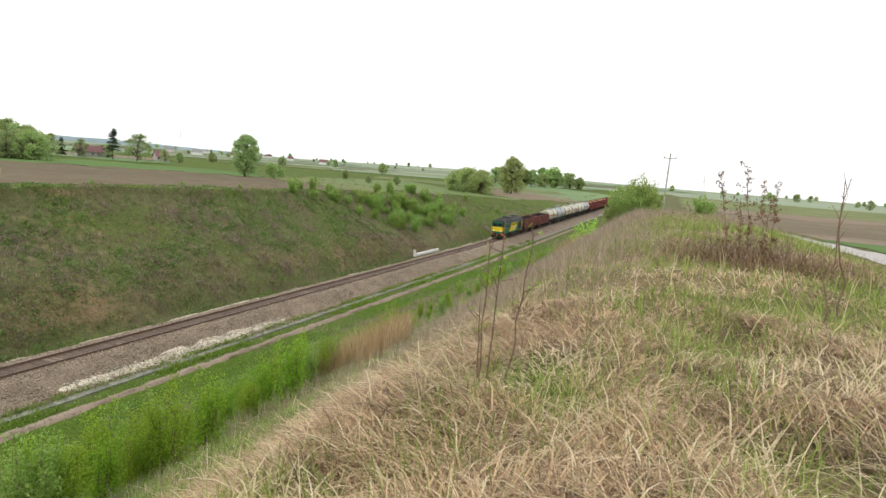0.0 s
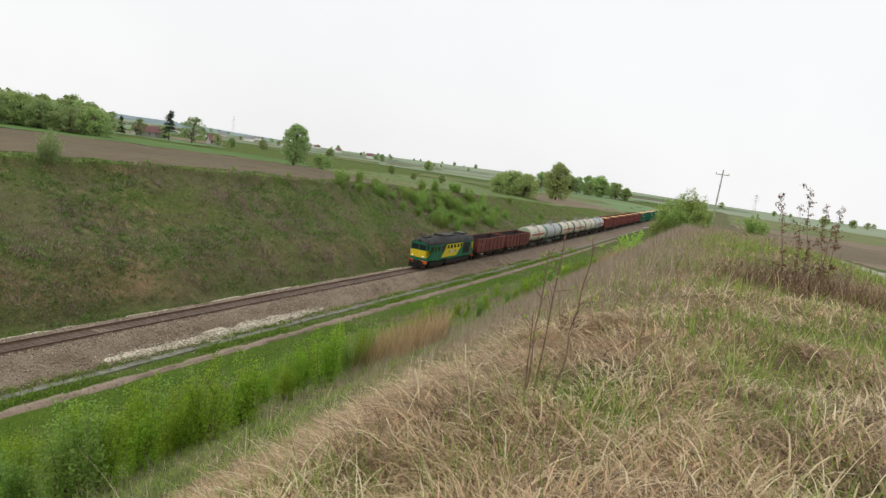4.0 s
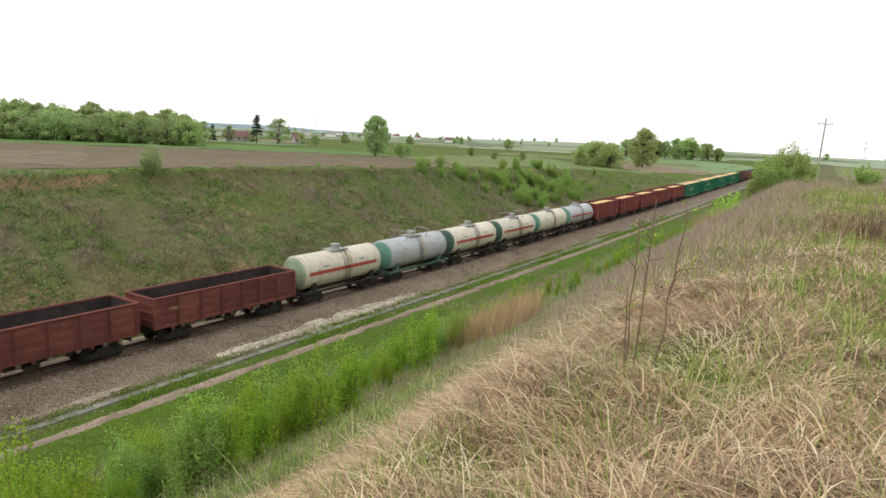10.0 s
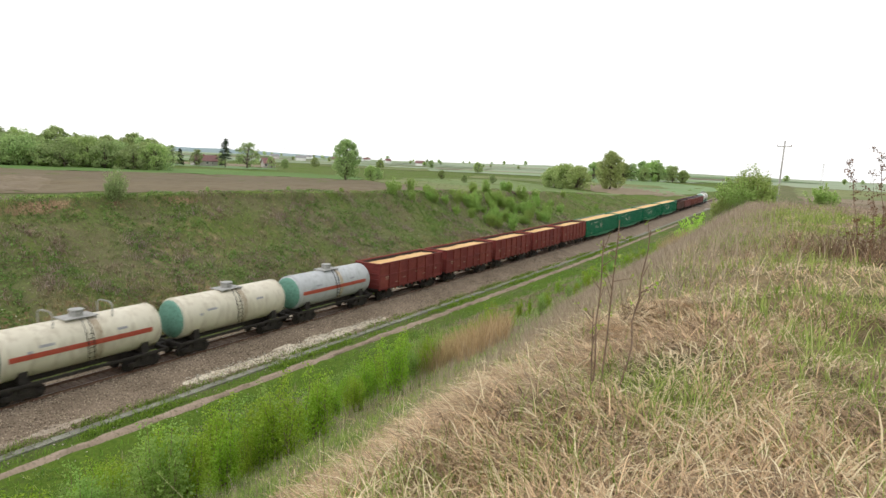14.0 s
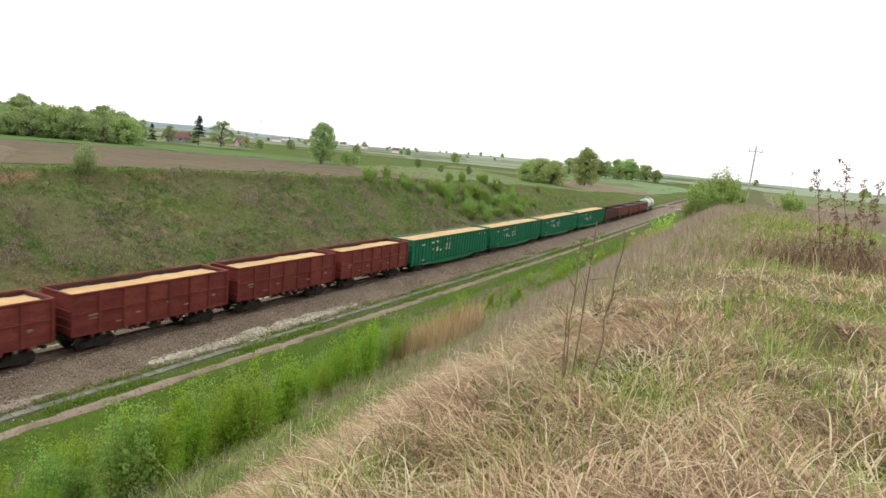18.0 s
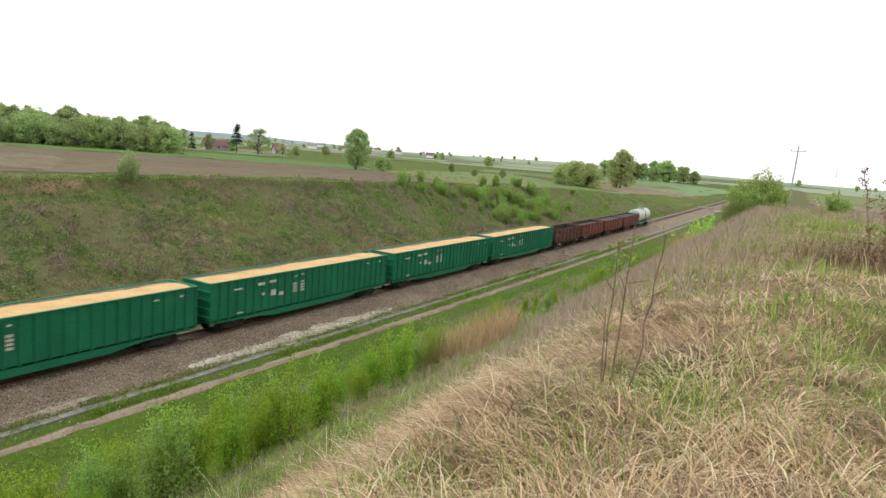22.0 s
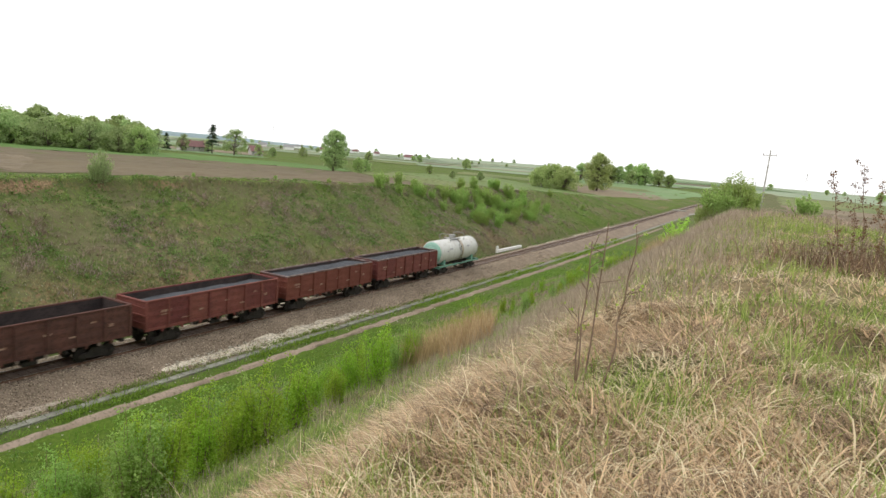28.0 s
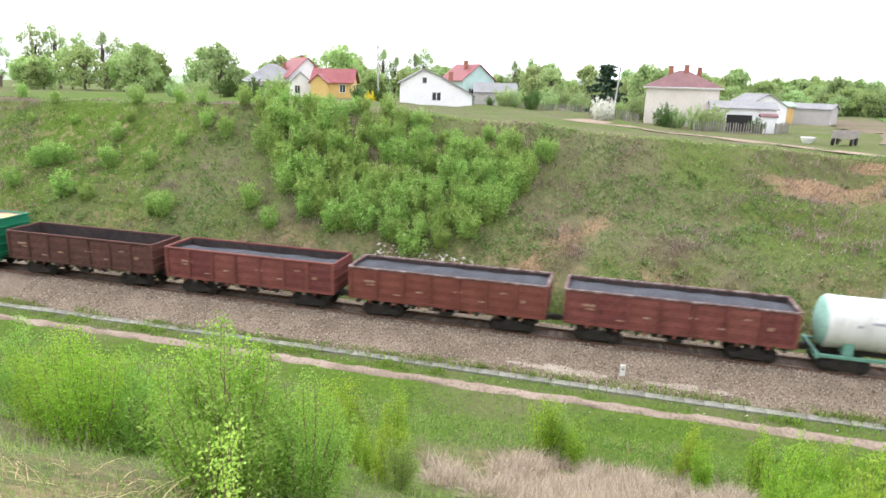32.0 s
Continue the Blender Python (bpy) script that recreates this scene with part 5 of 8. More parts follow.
def plant(name, label, category, group, trunk_paths, leaves, leaf_size, leaf_material, seed, wood=BARK, wood_name="trunk", leaf_name="crown", flat=0.0):
    """A rooted plant: an Empty at its foot with a woody part and a leafy part."""
    rng = np.random.default_rng(seed)
    root = new(name)
    tagged(root, label, category, group)
    v, f = limbs_mesh(rng, trunk_paths)
    ob = new(wood_name, array_mesh(wood_name, v, f, [wood], smooth=True))
    ob.parent = root
    if wood_name == "stem":
        tagged(ob, kind="stuff")
    if len(leaves):
        v, f = leaf_quads(rng, leaves, leaf_size, flat)
        ob = new(leaf_name, array_mesh(leaf_name, v, f, [leaf_material]))
        ob.parent = root
    return root


def broadleaf(seed, h, spread, base=0.25, clumps=55, per=60, leaf=0.22, mat=None, lean=0.0, gap=0.85, name="tree", label="leafy broadleaf tree in fresh spring green", group="trees of the country", crown=1.0):
    """A tree whose crown is made of many clumps of leaves at the ends of limbs."""
    rng = np.random.default_rng(seed)
    top = np.array([lean * h, 0, h * 0.8])
    spine = bent(rng, (0, 0, -0.3), top, 6, 0.02)
    paths = [(spine, 0.028 * h, 0.006 * h)]
    pts = []
    for _ in range(clumps):
        t = rng.uniform(0, 1) ** 0.8
        z = h * (base + (1 - base) * t)
        prof = math.sin(math.pi * min(max((t * 0.86 + 0.12), 0), 1)) ** 0.6 * crown
        a, r = rng.uniform(0, 2 * math.pi), spread * prof * math.sqrt(rng.uniform(0.12, 1)) * rng.uniform(0.8, 1.12)
        c = np.array([r * math.cos(a) + lean * z, r * math.sin(a), z])
        s = spine[min(5, max(1, int(5 * (z / h) * 0.75)))]
        paths.append((bent(rng, s, c, 4, 0.05), 0.008 * h, 0.0015 * h))
        rad = spread * rng.uniform(0.16, 0.34)
        n = int(per * rng.uniform(0.5, 1.3))
        d = rng.normal(size=(n, 3))
        d /= np.linalg.norm(d, axis=1, keepdims=True)
        pts.append(c + d * (rad * rng.uniform(0.25, 1, (n, 1)) ** 0.5) * (1, 1, gap))
    return plant(name, label, "tree", group, paths, np.concatenate(pts), leaf, mat or LEAF_TREE, seed)


def conifer(seed, h, spread, mat=None, ragged=0.25, label="dark ragged conifer", leaf=0.28):
    rng = np.random.default_rng(seed)
    paths, pts = [(bent(rng, (0, 0, -0.3), (0, 0, h), 6, 0.008), 0.018 * h, 0.004 * h)], []
    for k in range(46):
        t = rng.uniform(0.12, 0.98)
        z, a = h * t, rng.uniform(0, 2 * math.pi)
        r = spread * (1 - t) ** 0.75 * rng.uniform(1 - ragged * 2, 1.1)
        tip = np.array([r * math.cos(a), r * math.sin(a), z - 0.12 * r])
        paths.append((bent(rng, (0, 0, z), tip, 3, 0.03), 0.005 * h, 0.001 * h))
        q = rng.uniform(0.15, 1, (46, 1))
        pts.append(np.array([0, 0, z]) + (tip - np.array([0, 0, z])) * q + rng.normal(size=(46, 3)) * (0.16 * spread * 0.6, 0.16 * spread * 0.6, 0.03 * h * 0.35))
    return plant("conifer", label, "tree", "trees of the country", paths, np.concatenate(pts), leaf, mat or LEAF_BLUE, seed)


def shoots(seed, h, spread, stems=22, per=70, leaf=0.1, mat=None, name="bush", label="young willow bush in bright spring leaf", category="bush", group="bushes on the bank", bare=0.12, wood=TWIG, lean=0.3):
    """A bush of many upright shoots, each leafy along its length."""
    rng = np.random.default_rng(seed)
    paths, pts = [], []
    for _ in range(stems):
        a, r = rng.uniform(0, 2 * math.pi), spread * math.sqrt(rng.uniform(0, 1))
        foot = np.array([0.3 * r * math.cos(a), 0.3 * r * math.sin(a), -0.2])
        hh = h * rng.uniform(0.55, 1.05) * (1 - 0.35 * r / spread)
        tip = np.array([r * math.cos(a) + lean * rng.normal() * 0.2, r * math.sin(a) + lean * rng.normal() * 0.2, hh])
        line = bent(rng, foot, tip, 5, 0.025)
        paths.append((line, 0.011 * h * 0.6, 0.0025 * h * 0.5))
        q = rng.uniform(bare, 1.0, per)
        at = np.stack([np.interp(q * 4, range(5), line[:, i]) for i in range(3)], 1)
        w = 0.06 * h * (1.15 - q)[:, None] + 0.016 * h
        pts.append(at + rng.normal(size=(per, 3)) * w * (1, 1, 0.9))
    return plant(name, label, category, group, paths, np.concatenate(pts), leaf, mat or LEAF_SPRING, seed, wood, "stem", "foliage")


def set_plants(kinds, places, scatter=0.2):
    """Copies of the given plants at (x, y, scale) places, turned and scaled at random; the first ones are the plants themselves."""
    rng = random.Random(len(places) * 7 + 1)
    used = set()
    for k, (x, y, s) in enumerate(places):
        src = kinds[k % len(kinds)] if k < len(kinds) else rng.choice(kinds)
        m = pose(x, y, gz(x, y), 0, 0, rng.uniform(0, 360))
        f = s * rng.uniform(1 - scatter, 1 + scatter)
        if src.name not in used:
            used.add(src.name)
            ob = src
            ob.matrix_basis = m
        else:
            ob = copy_thing(src, m)
        ob.scale = (f * rng.uniform(0.9, 1.1), f * rng.uniform(0.9, 1.1), f)


# ---------------------------------------------------------------- grass of the ridge
def ridge_grass():
    rng = np.random.default_rng(11)

    def tussocks(n, r0, r1, a0, a1, blades, ln, wd, power=1.0, keep=None, spread=0.13):
        """Clumps of blades that spring from a raised middle, arch over and lie combed one way."""
        az = np.radians(rng.uniform(a0, a1, n))
        r = r0 + (r1 - r0) * rng.uniform(0, 1, n) ** power
        x, y = r * np.sin(az), r * np.cos(az)
        if keep is not None:
            ok = keep(x, y)
            x, y, r = x[ok], y[ok], r[ok]
        n = len(x)
        comb = 2.6 + 1.5 * vnoise(x, y, 1.8, 31) + 0.9 * vnoise(x, y, 0.7, 32) + rng.normal(size=n) * 0.4
        tall = rng.uniform(0.55, 1.15, n) * (0.85 + 0.4 * vnoise(x, y, 1.1, 33))
        k = np.repeat(np.arange(n), blades)
        m = len(k)
        jit = rng.normal(size=(m, 2)) * spread
        px, py = x[k] + jit[:, 0], y[k] + jit[:, 1]
        loose = rng.uniform(0, 1, m) < 0.24
        ang = np.where(loose, rng.uniform(0, 6.3, m), comb[k] + rng.normal(size=m) * 0.6)
        L = ln * tall[k] * rng.uniform(0.5, 1.2, m)
        rise = rng.uniform(0.1, 1.0, m)
        curl = rise + rng.uniform(0.3, 1.1, m)
        W = wd * rng.uniform(0.6, 1.5, m) * (0.75 + 0.05 * r[k])
        lift = 0.1 * np.exp(-(jit ** 2).sum(1) / (2 * spread ** 2)) * tall[k]
        return np.stack([px, py, ground_z(px, py) - 0.02 + lift], 1), ang, L, rise, curl, W, 4

    def thinned(cut, seed):
        def on_dry(x, y):
            u = crest_x(y) - x
            v = vnoise(x, y, 1.7, 34) + 0.6 * vnoise(x, y, 0.6, 35) + 0.3 * step(x, -1.5, 3.0) + 0.15 * step(y, 5, 12)
            w = vnoise(x, y, 1.0, seed)
            rim = 6.6 + 1.2 * vnoise(x, y, 2.4, 36) - 0.12 * np.maximum(y - 9, 0)
            return (rng.uniform(0, 1, len(x)) < np.clip((rim - u) / 1.3, 0.04, 1)) & (v < cut) & (w > -0.5)
        return on_dry

    near, mid, far = (1.9, 9, -66, 28), (8, 26, -48, 26), (22, 70, -24, 20)
    for n, zone, blades, ln, wd, power, cut, seed, mat, words in (
        (2700, near, 30, 0.52, 0.0082, 0.75, 0.75, 38, STRAW, "tan dry grass arching over in tussocks on the ridge"),
        (1500, near, 28, 0.44, 0.0075, 0.75, 0.9, 39, STRAW_BROWN, "brownish matted dead grass between the tussocks"),
        (2500, near, 8, 0.56, 0.0095, 0.75, 0.85, 40, STRAW_PALE, "bleached pale blades over the dry mats"),
        (2300, mid, 15, 0.5, 0.011, 0.8, 0.6, 38, STRAW, "tan dry grass arching over in tussocks on the ridge"),
        (500, mid, 14, 0.5, 0.013, 0.8, 0.7, 39, STRAW_BROWN, "brownish matted dead grass between the tussocks"),
        (1800, mid, 6, 0.5, 0.0085, 0.8, 0.8, 40, STRAW_PALE, "bleached pale blades over the dry mats"),
        (1300, far, 12, 0.6, 0.014, 0.9, 1.1, 38, STRAW, "tan dry grass along the ridge")):
        v, f = ribbons(*tussocks(n, *zone, blades, ln, wd, power, thinned(cut, seed)))
        stuff("dry_grass", v, f, mat, words, "grass")
    # the top all round the standing place, thinner
    n = 16000
    a, r = rng.uniform(0, 2 * math.pi, n), 0.9 + 16 * rng.uniform(0, 1, n) ** 0.7
    x, y = r * np.cos(a), r * np.sin(a)
    ok = (np.degrees(np.arctan2(x, y)) > 28) | (np.degrees(np.arctan2(x, y)) < -66)
    ok &= crest_x(y) - x < 9
    x, y, r = x[ok], y[ok], r[ok]
    n = len(x)
    v, f = ribbons(np.stack([x, y, ground_z(x, y) - 0.02], 1), math.pi * 0.9 * vnoise(x, y, 2.2, 31) + rng.normal(size=n) * 0.6, rng.uniform(0.25, 0.75, n), rng.uniform(0.2, 1.2, n), rng.uniform(0.6, 1.7, n), 0.009 + 0.0007 * r)
    stuff("dry_grass", v, f, STRAW, "bleached grass lying over on the ridge top", "grass")
    # lone upright straws
    n = 600
    az, r = np.radians(rng.uniform(-75, 24, n)), rng.uniform(2.2, 18, n)
    x, y = r * np.sin(az), r * np.cos(az)
    v, f = ribbons(np.stack([x, y, ground_z(x, y)], 1), rng.uniform(0, 6.3, n), rng.uniform(0.3, 0.75, n), rng.uniform(1.1, 1.55, n), rng.uniform(0.2, 1.5, n), 0.0045 + 0.0007 * r, 4)
    stuff("straw_stalks", v, f, STRAW_PALE, "single pale straws standing over the mats", "grass")
    # green blades between, thick in patches
    n = 80000
    az, r = np.radians(rng.uniform(-66, 28, n)), 1.8 + 34 * rng.uniform(0, 1, n) ** 1.25
    x, y = r * np.sin(az), r * np.cos(az)
    v0 = vnoise(x, y, 1.7, 34) + 0.6 * vnoise(x, y, 0.6, 35) + 0.3 * step(x, -1.5, 3.0) + 0.15 * step(y, 5, 12)
    ok = (v0 + 0.55 * rng.uniform(-1, 1, n) > 0.3) | (rng.uniform(0, 1, n) < 0.06)
    x, y, r = x[ok], y[ok], r[ok]
    n = len(x)
    v, f = ribbons(np.stack([x, y, ground_z(x, y) - 0.02], 1), rng.uniform(0, 6.3, n), rng.uniform(0.14, 0.42, n), rng.uniform(0.8, 1.5, n), rng.uniform(0.2, 1.5, n), 0.0045 + 0.0011 * r)
    stuff("green_grass", v, f, BLADE, "fresh green blades growing through the dry mats", "grass")


def ridge_green():
    """Green tufts among the dead weeds on the ridge ahead."""
    rng = np.random.default_rng(16)
    n = 26000
    y = 11 + 50 * rng.uniform(0, 1, n) ** 0.9
    x = crest_x(y) + rng.uniform(-2.5, 8, n)
    ok = vnoise(x, y, 3, 44) + 0.5 * vnoise(x, y, 1.1, 48) < 0.0
    x, y = x[ok], y[ok]
    n = len(x)
    v, f = ribbons(np.stack([x, y, ground_z(x, y) - 0.03], 1), rng.uniform(0, 6.3, n), rng.uniform(0.2, 0.5, n), rng.uniform(0.8, 1.5, n), rng.uniform(0.2, 1.3, n), 0.008 + 0.0007 * y, 2)
    stuff("green_grass", v, f, BLADE, "green tufts on the ridge ahead", "grass")


def slope_grass():
    """Cover of the near slope below the crest, seen from above and along."""
    rng = np.random.default_rng(12)
    n = 52000
    y = rng.uniform(-45, 85, n)
    x = -29.5 + 27 * rng.uniform(0, 1, n)
    u = crest_x(y) - x
    d = np.hypot(x, y)
    ok = (u > 1.2) & (d > 3)
    x, y, d = x[ok], y[ok], d[ok]
    patch = np.exp(-((x + 20.8) / 3.2) ** 2 - ((y + 1.2) / 6) ** 2)
    mix = vnoise(x, y, 4.5, 41) + 0.6 * vnoise(x, y, 1.6, 42) + 1.2 * patch
    low = np.clip((-x - 12) / 14, 0, 1)
    for name, mat, sel, ln, label in (
        ("dry_grass", STRAW_BROWN, (mix + 0.5 * rng.uniform(-1, 1, len(x)) > 0.6) & (rng.uniform(0, 1, len(x)) > 0.5 * low * (1 - patch)), 0.3, "bleached grass on the cutting slope"),
        ("green_grass", BLADE, mix < 0.4, 0.34, "fresh green grass on the cutting slope"),
        ("dead_weeds", STALK, (np.abs(mix - 0.25) < 0.25) & (rng.uniform(0, 1, len(x)) < np.clip(0.15 + y / 60, 0.15, 0.6)), 0.6, "grey-brown dead weed stalks on the slope")):
        px, py, pd = x[sel], y[sel], d[sel]
        k = np.repeat(np.arange(len(px)), 3)
        px, py, pd = px[k] + rng.normal(size=len(k)) * 0.1, py[k] + rng.normal(size=len(k)) * 0.1, pd[k]
        m = len(k)
        rise = rng.uniform(0.9, 1.5, m) if name != "dead_weeds" else rng.uniform(1.15, 1.55, m)
        curl = rng.uniform(0.3, 1.6, m) if name != "dead_weeds" else rng.uniform(0.0, 0.4, m)
        v, f = ribbons(np.stack([px, py, ground_z(px, py) - 0.03], 1), rng.uniform(0, 6.3, m), ln * rng.uniform(0.5, 1.25, m), rise, curl, 0.005 + 0.00065 * pd, 2)
        stuff(name, v, f, mat, label, "grass")
    # the band of dead weeds along the crest ahead
    n = 34000
    y = 8 + 75 * rng.uniform(0, 1, n) ** 0.8
    x = crest_x(y) - rng.uniform(2.0, 11, n) * (0.35 + 0.65 * np.clip(y / 40, 0, 1)) + rng.normal(size=n) * 0.8
    v, f = ribbons(np.stack([x, y, ground_z(x, y) - 0.05], 1), rng.uniform(0, 6.3, n), rng.uniform(0.3, 1.0, n), rng.uniform(0.9, 1.55, n), rng.uniform(0, 1.0, n), 0.008 + 0.0005 * y, 2)
    stuff("dead_weeds", v, f, STALK, "band of grey-brown dead weeds along the crest", "grass")
    # rough weeds on top of the ridge ahead
    n = 11000
    y = 12 + 60 * rng.uniform(0, 1, n) ** 0.8
    x = crest_x(y) + rng.uniform(-2, 9, n)
    ok = vnoise(x, y, 3, 44) > -0.3
    x, y = x[ok], y[ok]
    n = len(x)
    v, f = ribbons(np.stack([x, y, ground_z(x, y) - 0.05], 1), rng.uniform(0, 6.3, n), (0.2 + 0.011 * np.minimum(y, 45)) * rng.uniform(0.5, 1.2, n), rng.uniform(0.9, 1.55, n), rng.uniform(0, 1.1, n), 0.006 + 0.0005 * y, 2)
    stuff("dead_weeds", v, f, STALK, "standing dead weeds on the ridge top", "grass")
    # reeds at the foot
    for cx, cy, rx, ry, n in ((-16.4, 31.0, 2.4, 4.6, 3000), (-12.6, 26.5, 1.0, 2.0, 500), (-10.6, 61, 1.0, 5, 700)):
        a, r = rng.uniform(0, 6.3, n), np.sqrt(rng.uniform(0, 1, n))
        x, y = cx + rx * r * np.cos(a), cy + ry * r * np.sin(a)
        v, f = ribbons(np.stack([x, y, ground_z(x, y) - 0.1], 1), rng.uniform(0, 6.3, n), rng.uniform(1.2, 2.1, n), rng.uniform(1.25, 1.55, n), rng.uniform(0.1, 0.7, n), rng.uniform(0.02, 0.04, n), 3)
        stuff("reed_bed", v, f, REED, "stand of dry orange-tan reeds at the slope's foot", "reeds")
    # pale dry brush on the lower slope
    n = 56000
    a, r = rng.uniform(0, 6.3, n), np.sqrt(rng.uniform(0, 1, n))
    x, y = -18.6 + 6.4 * r * np.cos(a), 0.6 + 7.4 * r * np.sin(a)
    ok = (r + 0.45 * vnoise(x, y, 1.9, 46) < 0.85) & (vnoise(x, y, 0.9, 47) + 0.4 * vnoise(x, y, 2.6, 49) > -0.15)
    x, y = x[ok], y[ok]
    n = len(x)
    v, f = ribbons(np.stack([x, y, ground_z(x, y) - 0.05], 1), rng.uniform(0, 6.3, n), rng.uniform(0.35, 0.95, n), rng.uniform(0.5, 1.4, n), rng.uniform(0.2, 1.4, n), rng.uniform(0.014, 0.03, n), 3)
    stuff("dry_brush", v, f, BRUSH, "pale dry brush and dead grass on the lower slope", "grass")
    # dense brown weeds round the docks
    n = 3000
    x, y = rng.normal(1.3, 1.2, n), rng.normal(15.1, 0.8, n)
    v, f = ribbons(np.stack([x, y, ground_z(x, y) - 0.05], 1), rng.uniform(0, 6.3, n), rng.uniform(0.3, 0.85, n), rng.uniform(0.7, 1.5, n), rng.uniform(0.2, 1.2, n), rng.uniform(0.007, 0.014, n), 3)
    stuff("dead_weeds", v, f, STRAW_BROWN, "dense brown dead weeds round the docks", "grass")
    # short turf along the drain
    n = 30000
    y = -50 + 190 * rng.uniform(0, 1, n)
    x = np.where(rng.uniform(0, 1, n) < 0.78, rng.uniform(-31.9, -24, n), rng.uniform(-34.5, -33.4, n))
    ok = vnoise(x, y, 2.0, 45) > -0.45
    x, y = x[ok], y[ok]
    n = len(x)
    v, f = ribbons(np.stack([x, y, ground_z(x, y) - 0.03], 1), rng.uniform(0, 6.3, n), rng.uniform(0.12, 0.4, n), rng.uniform(0.8, 1.5, n), rng.uniform(0.2, 1.0, n), rng.uniform(0.03, 0.06, n), 2)
    stuff("green_grass", v, f, TURFBLADE, "short bright green turf beside the drain", "grass")


def bank_grass():
    """Tufts of grass, dead weeds and low herbs over the far bank."""
    rng = np.random.default_rng(13)
    n = 26000
    y = np.where(rng.uniform(0, 1, n) < 0.75, rng.uniform(-75, 110, n), rng.uniform(110, 240, n))
    x = rng.uniform(-63, -44, n)
    mix = vnoise(x, y, 5, 51) + 0.7 * vnoise(x, y, 1.8, 52)
    for name, mat, sel, lo, hi, label in (("bank_grass", BANKGRASS, mix < 0.1, 0.18, 0.48, "coarse green grass on the far bank"), ("bank_weeds", BANKDRY, mix > 0.1, 0.25, 0.65, "brownish dead weeds on the far bank")):
        px, py = x[sel], y[sel]
        k = np.repeat(np.arange(len(px)), 6)
        m = len(k)
        jit = rng.normal(size=(m, 2)) * 0.12
        px, py = px[k] + jit[:, 0], py[k] + jit[:, 1]
        v, f = ribbons(np.stack([px, py, ground_z(px, py) - 0.04], 1), np.arctan2(jit[:, 1], jit[:, 0]), rng.uniform(lo, hi, m), rng.uniform(0.5, 1.3, m), rng.uniform(0.4, 1.4, m), rng.uniform(0.04, 0.09, m), 2, clamp=False)
        stuff(name, v, f, mat, label, "grass")
    # fuzzy mauve-brown clumps of last year's weeds
    n2 = 2600
    cx, cy = rng.uniform(-61, -45, n2), rng.uniform(-70, 150, n2)
    ok = vnoise(cx, cy, 5, 54) + 0.5 * vnoise(cx, cy, 1.8, 57) > 0.0
    k = np.repeat(np.flatnonzero(ok), 30)
    m = len(k)
    jit = rng.normal(size=(m, 2)) * (0.28, 0.4)
    px, py = cx[k] + jit[:, 0], cy[k] + jit[:, 1]
    v, f = ribbons(np.stack([px, py, ground_z(px, py) - 0.04], 1), rng.uniform(0, 6.3, m), rng.uniform(0.25, 0.65, m), rng.uniform(0.8, 1.5, m), rng.uniform(0.2, 1.2, m), rng.uniform(0.025, 0.06, m), 2, clamp=False)
    stuff("weed_clumps", v, f, HEATHER, "mauve-brown clumps of dead weeds on the far bank", "weeds")
    # tan dry grass low on the bank
    m = 30000
    py = rng.uniform(-12, 110, m)
    px = -44.9 - 5.6 * rng.uniform(0, 1, m) ** 1.3
    ok = vnoise(px, py, 4, 58) + 0.5 * vnoise(px, py, 1.4, 59) > -0.1
    px, py = px[ok], py[ok]
    m = len(px)
    v, f = ribbons(np.stack([px, py, ground_z(px, py) - 0.03], 1), rng.uniform(0, 6.3, m), rng.uniform(0.2, 0.5, m), rng.uniform(0.5, 1.3, m), rng.uniform(0.3, 1.4, m), rng.uniform(0.03, 0.06, m), 2, clamp=False)
    stuff("foot_grass", v, f, FOOTDRY, "yellowish dry grass along the foot of the bank", "grass")
    # green fringe hanging over the brow
    m = 15000
    py = rng.uniform(-35, 150, m)
    px = brow_x(py) - rng.uniform(-0.35, 1.6, m)
    v, f = ribbons(np.stack([px, py, ground_z(px, py) - 0.03], 1), rng.uniform(0, 6.3, m), rng.uniform(0.15, 0.45, m), rng.uniform(0.6, 1.4, m), rng.uniform(0.3, 1.4, m), rng.uniform(0.025, 0.05, m), 2, clamp=False)
    stuff("brow_grass", v, f, BLADE, "green grass fringe along the top of the bank", "grass")
    sel = (vnoise(x, y, 3, 53) > 0.1) & (rng.uniform(0, 1, n) < 0.4)
    k = np.repeat(np.flatnonzero(sel), 9)
    px, py = x[k] + rng.normal(size=len(k)) * 0.22, y[k] + rng.normal(size=len(k)) * 0.22
    v, f = leaf_quads(rng, np.stack([px, py, ground_z(px, py) + rng.uniform(0.03, 0.25, len(k))], 1), 0.11, 0.3)
    stuff("bank_herbs", v, f, LEAF_HERB, "low green herbs on the far bank", "plants")


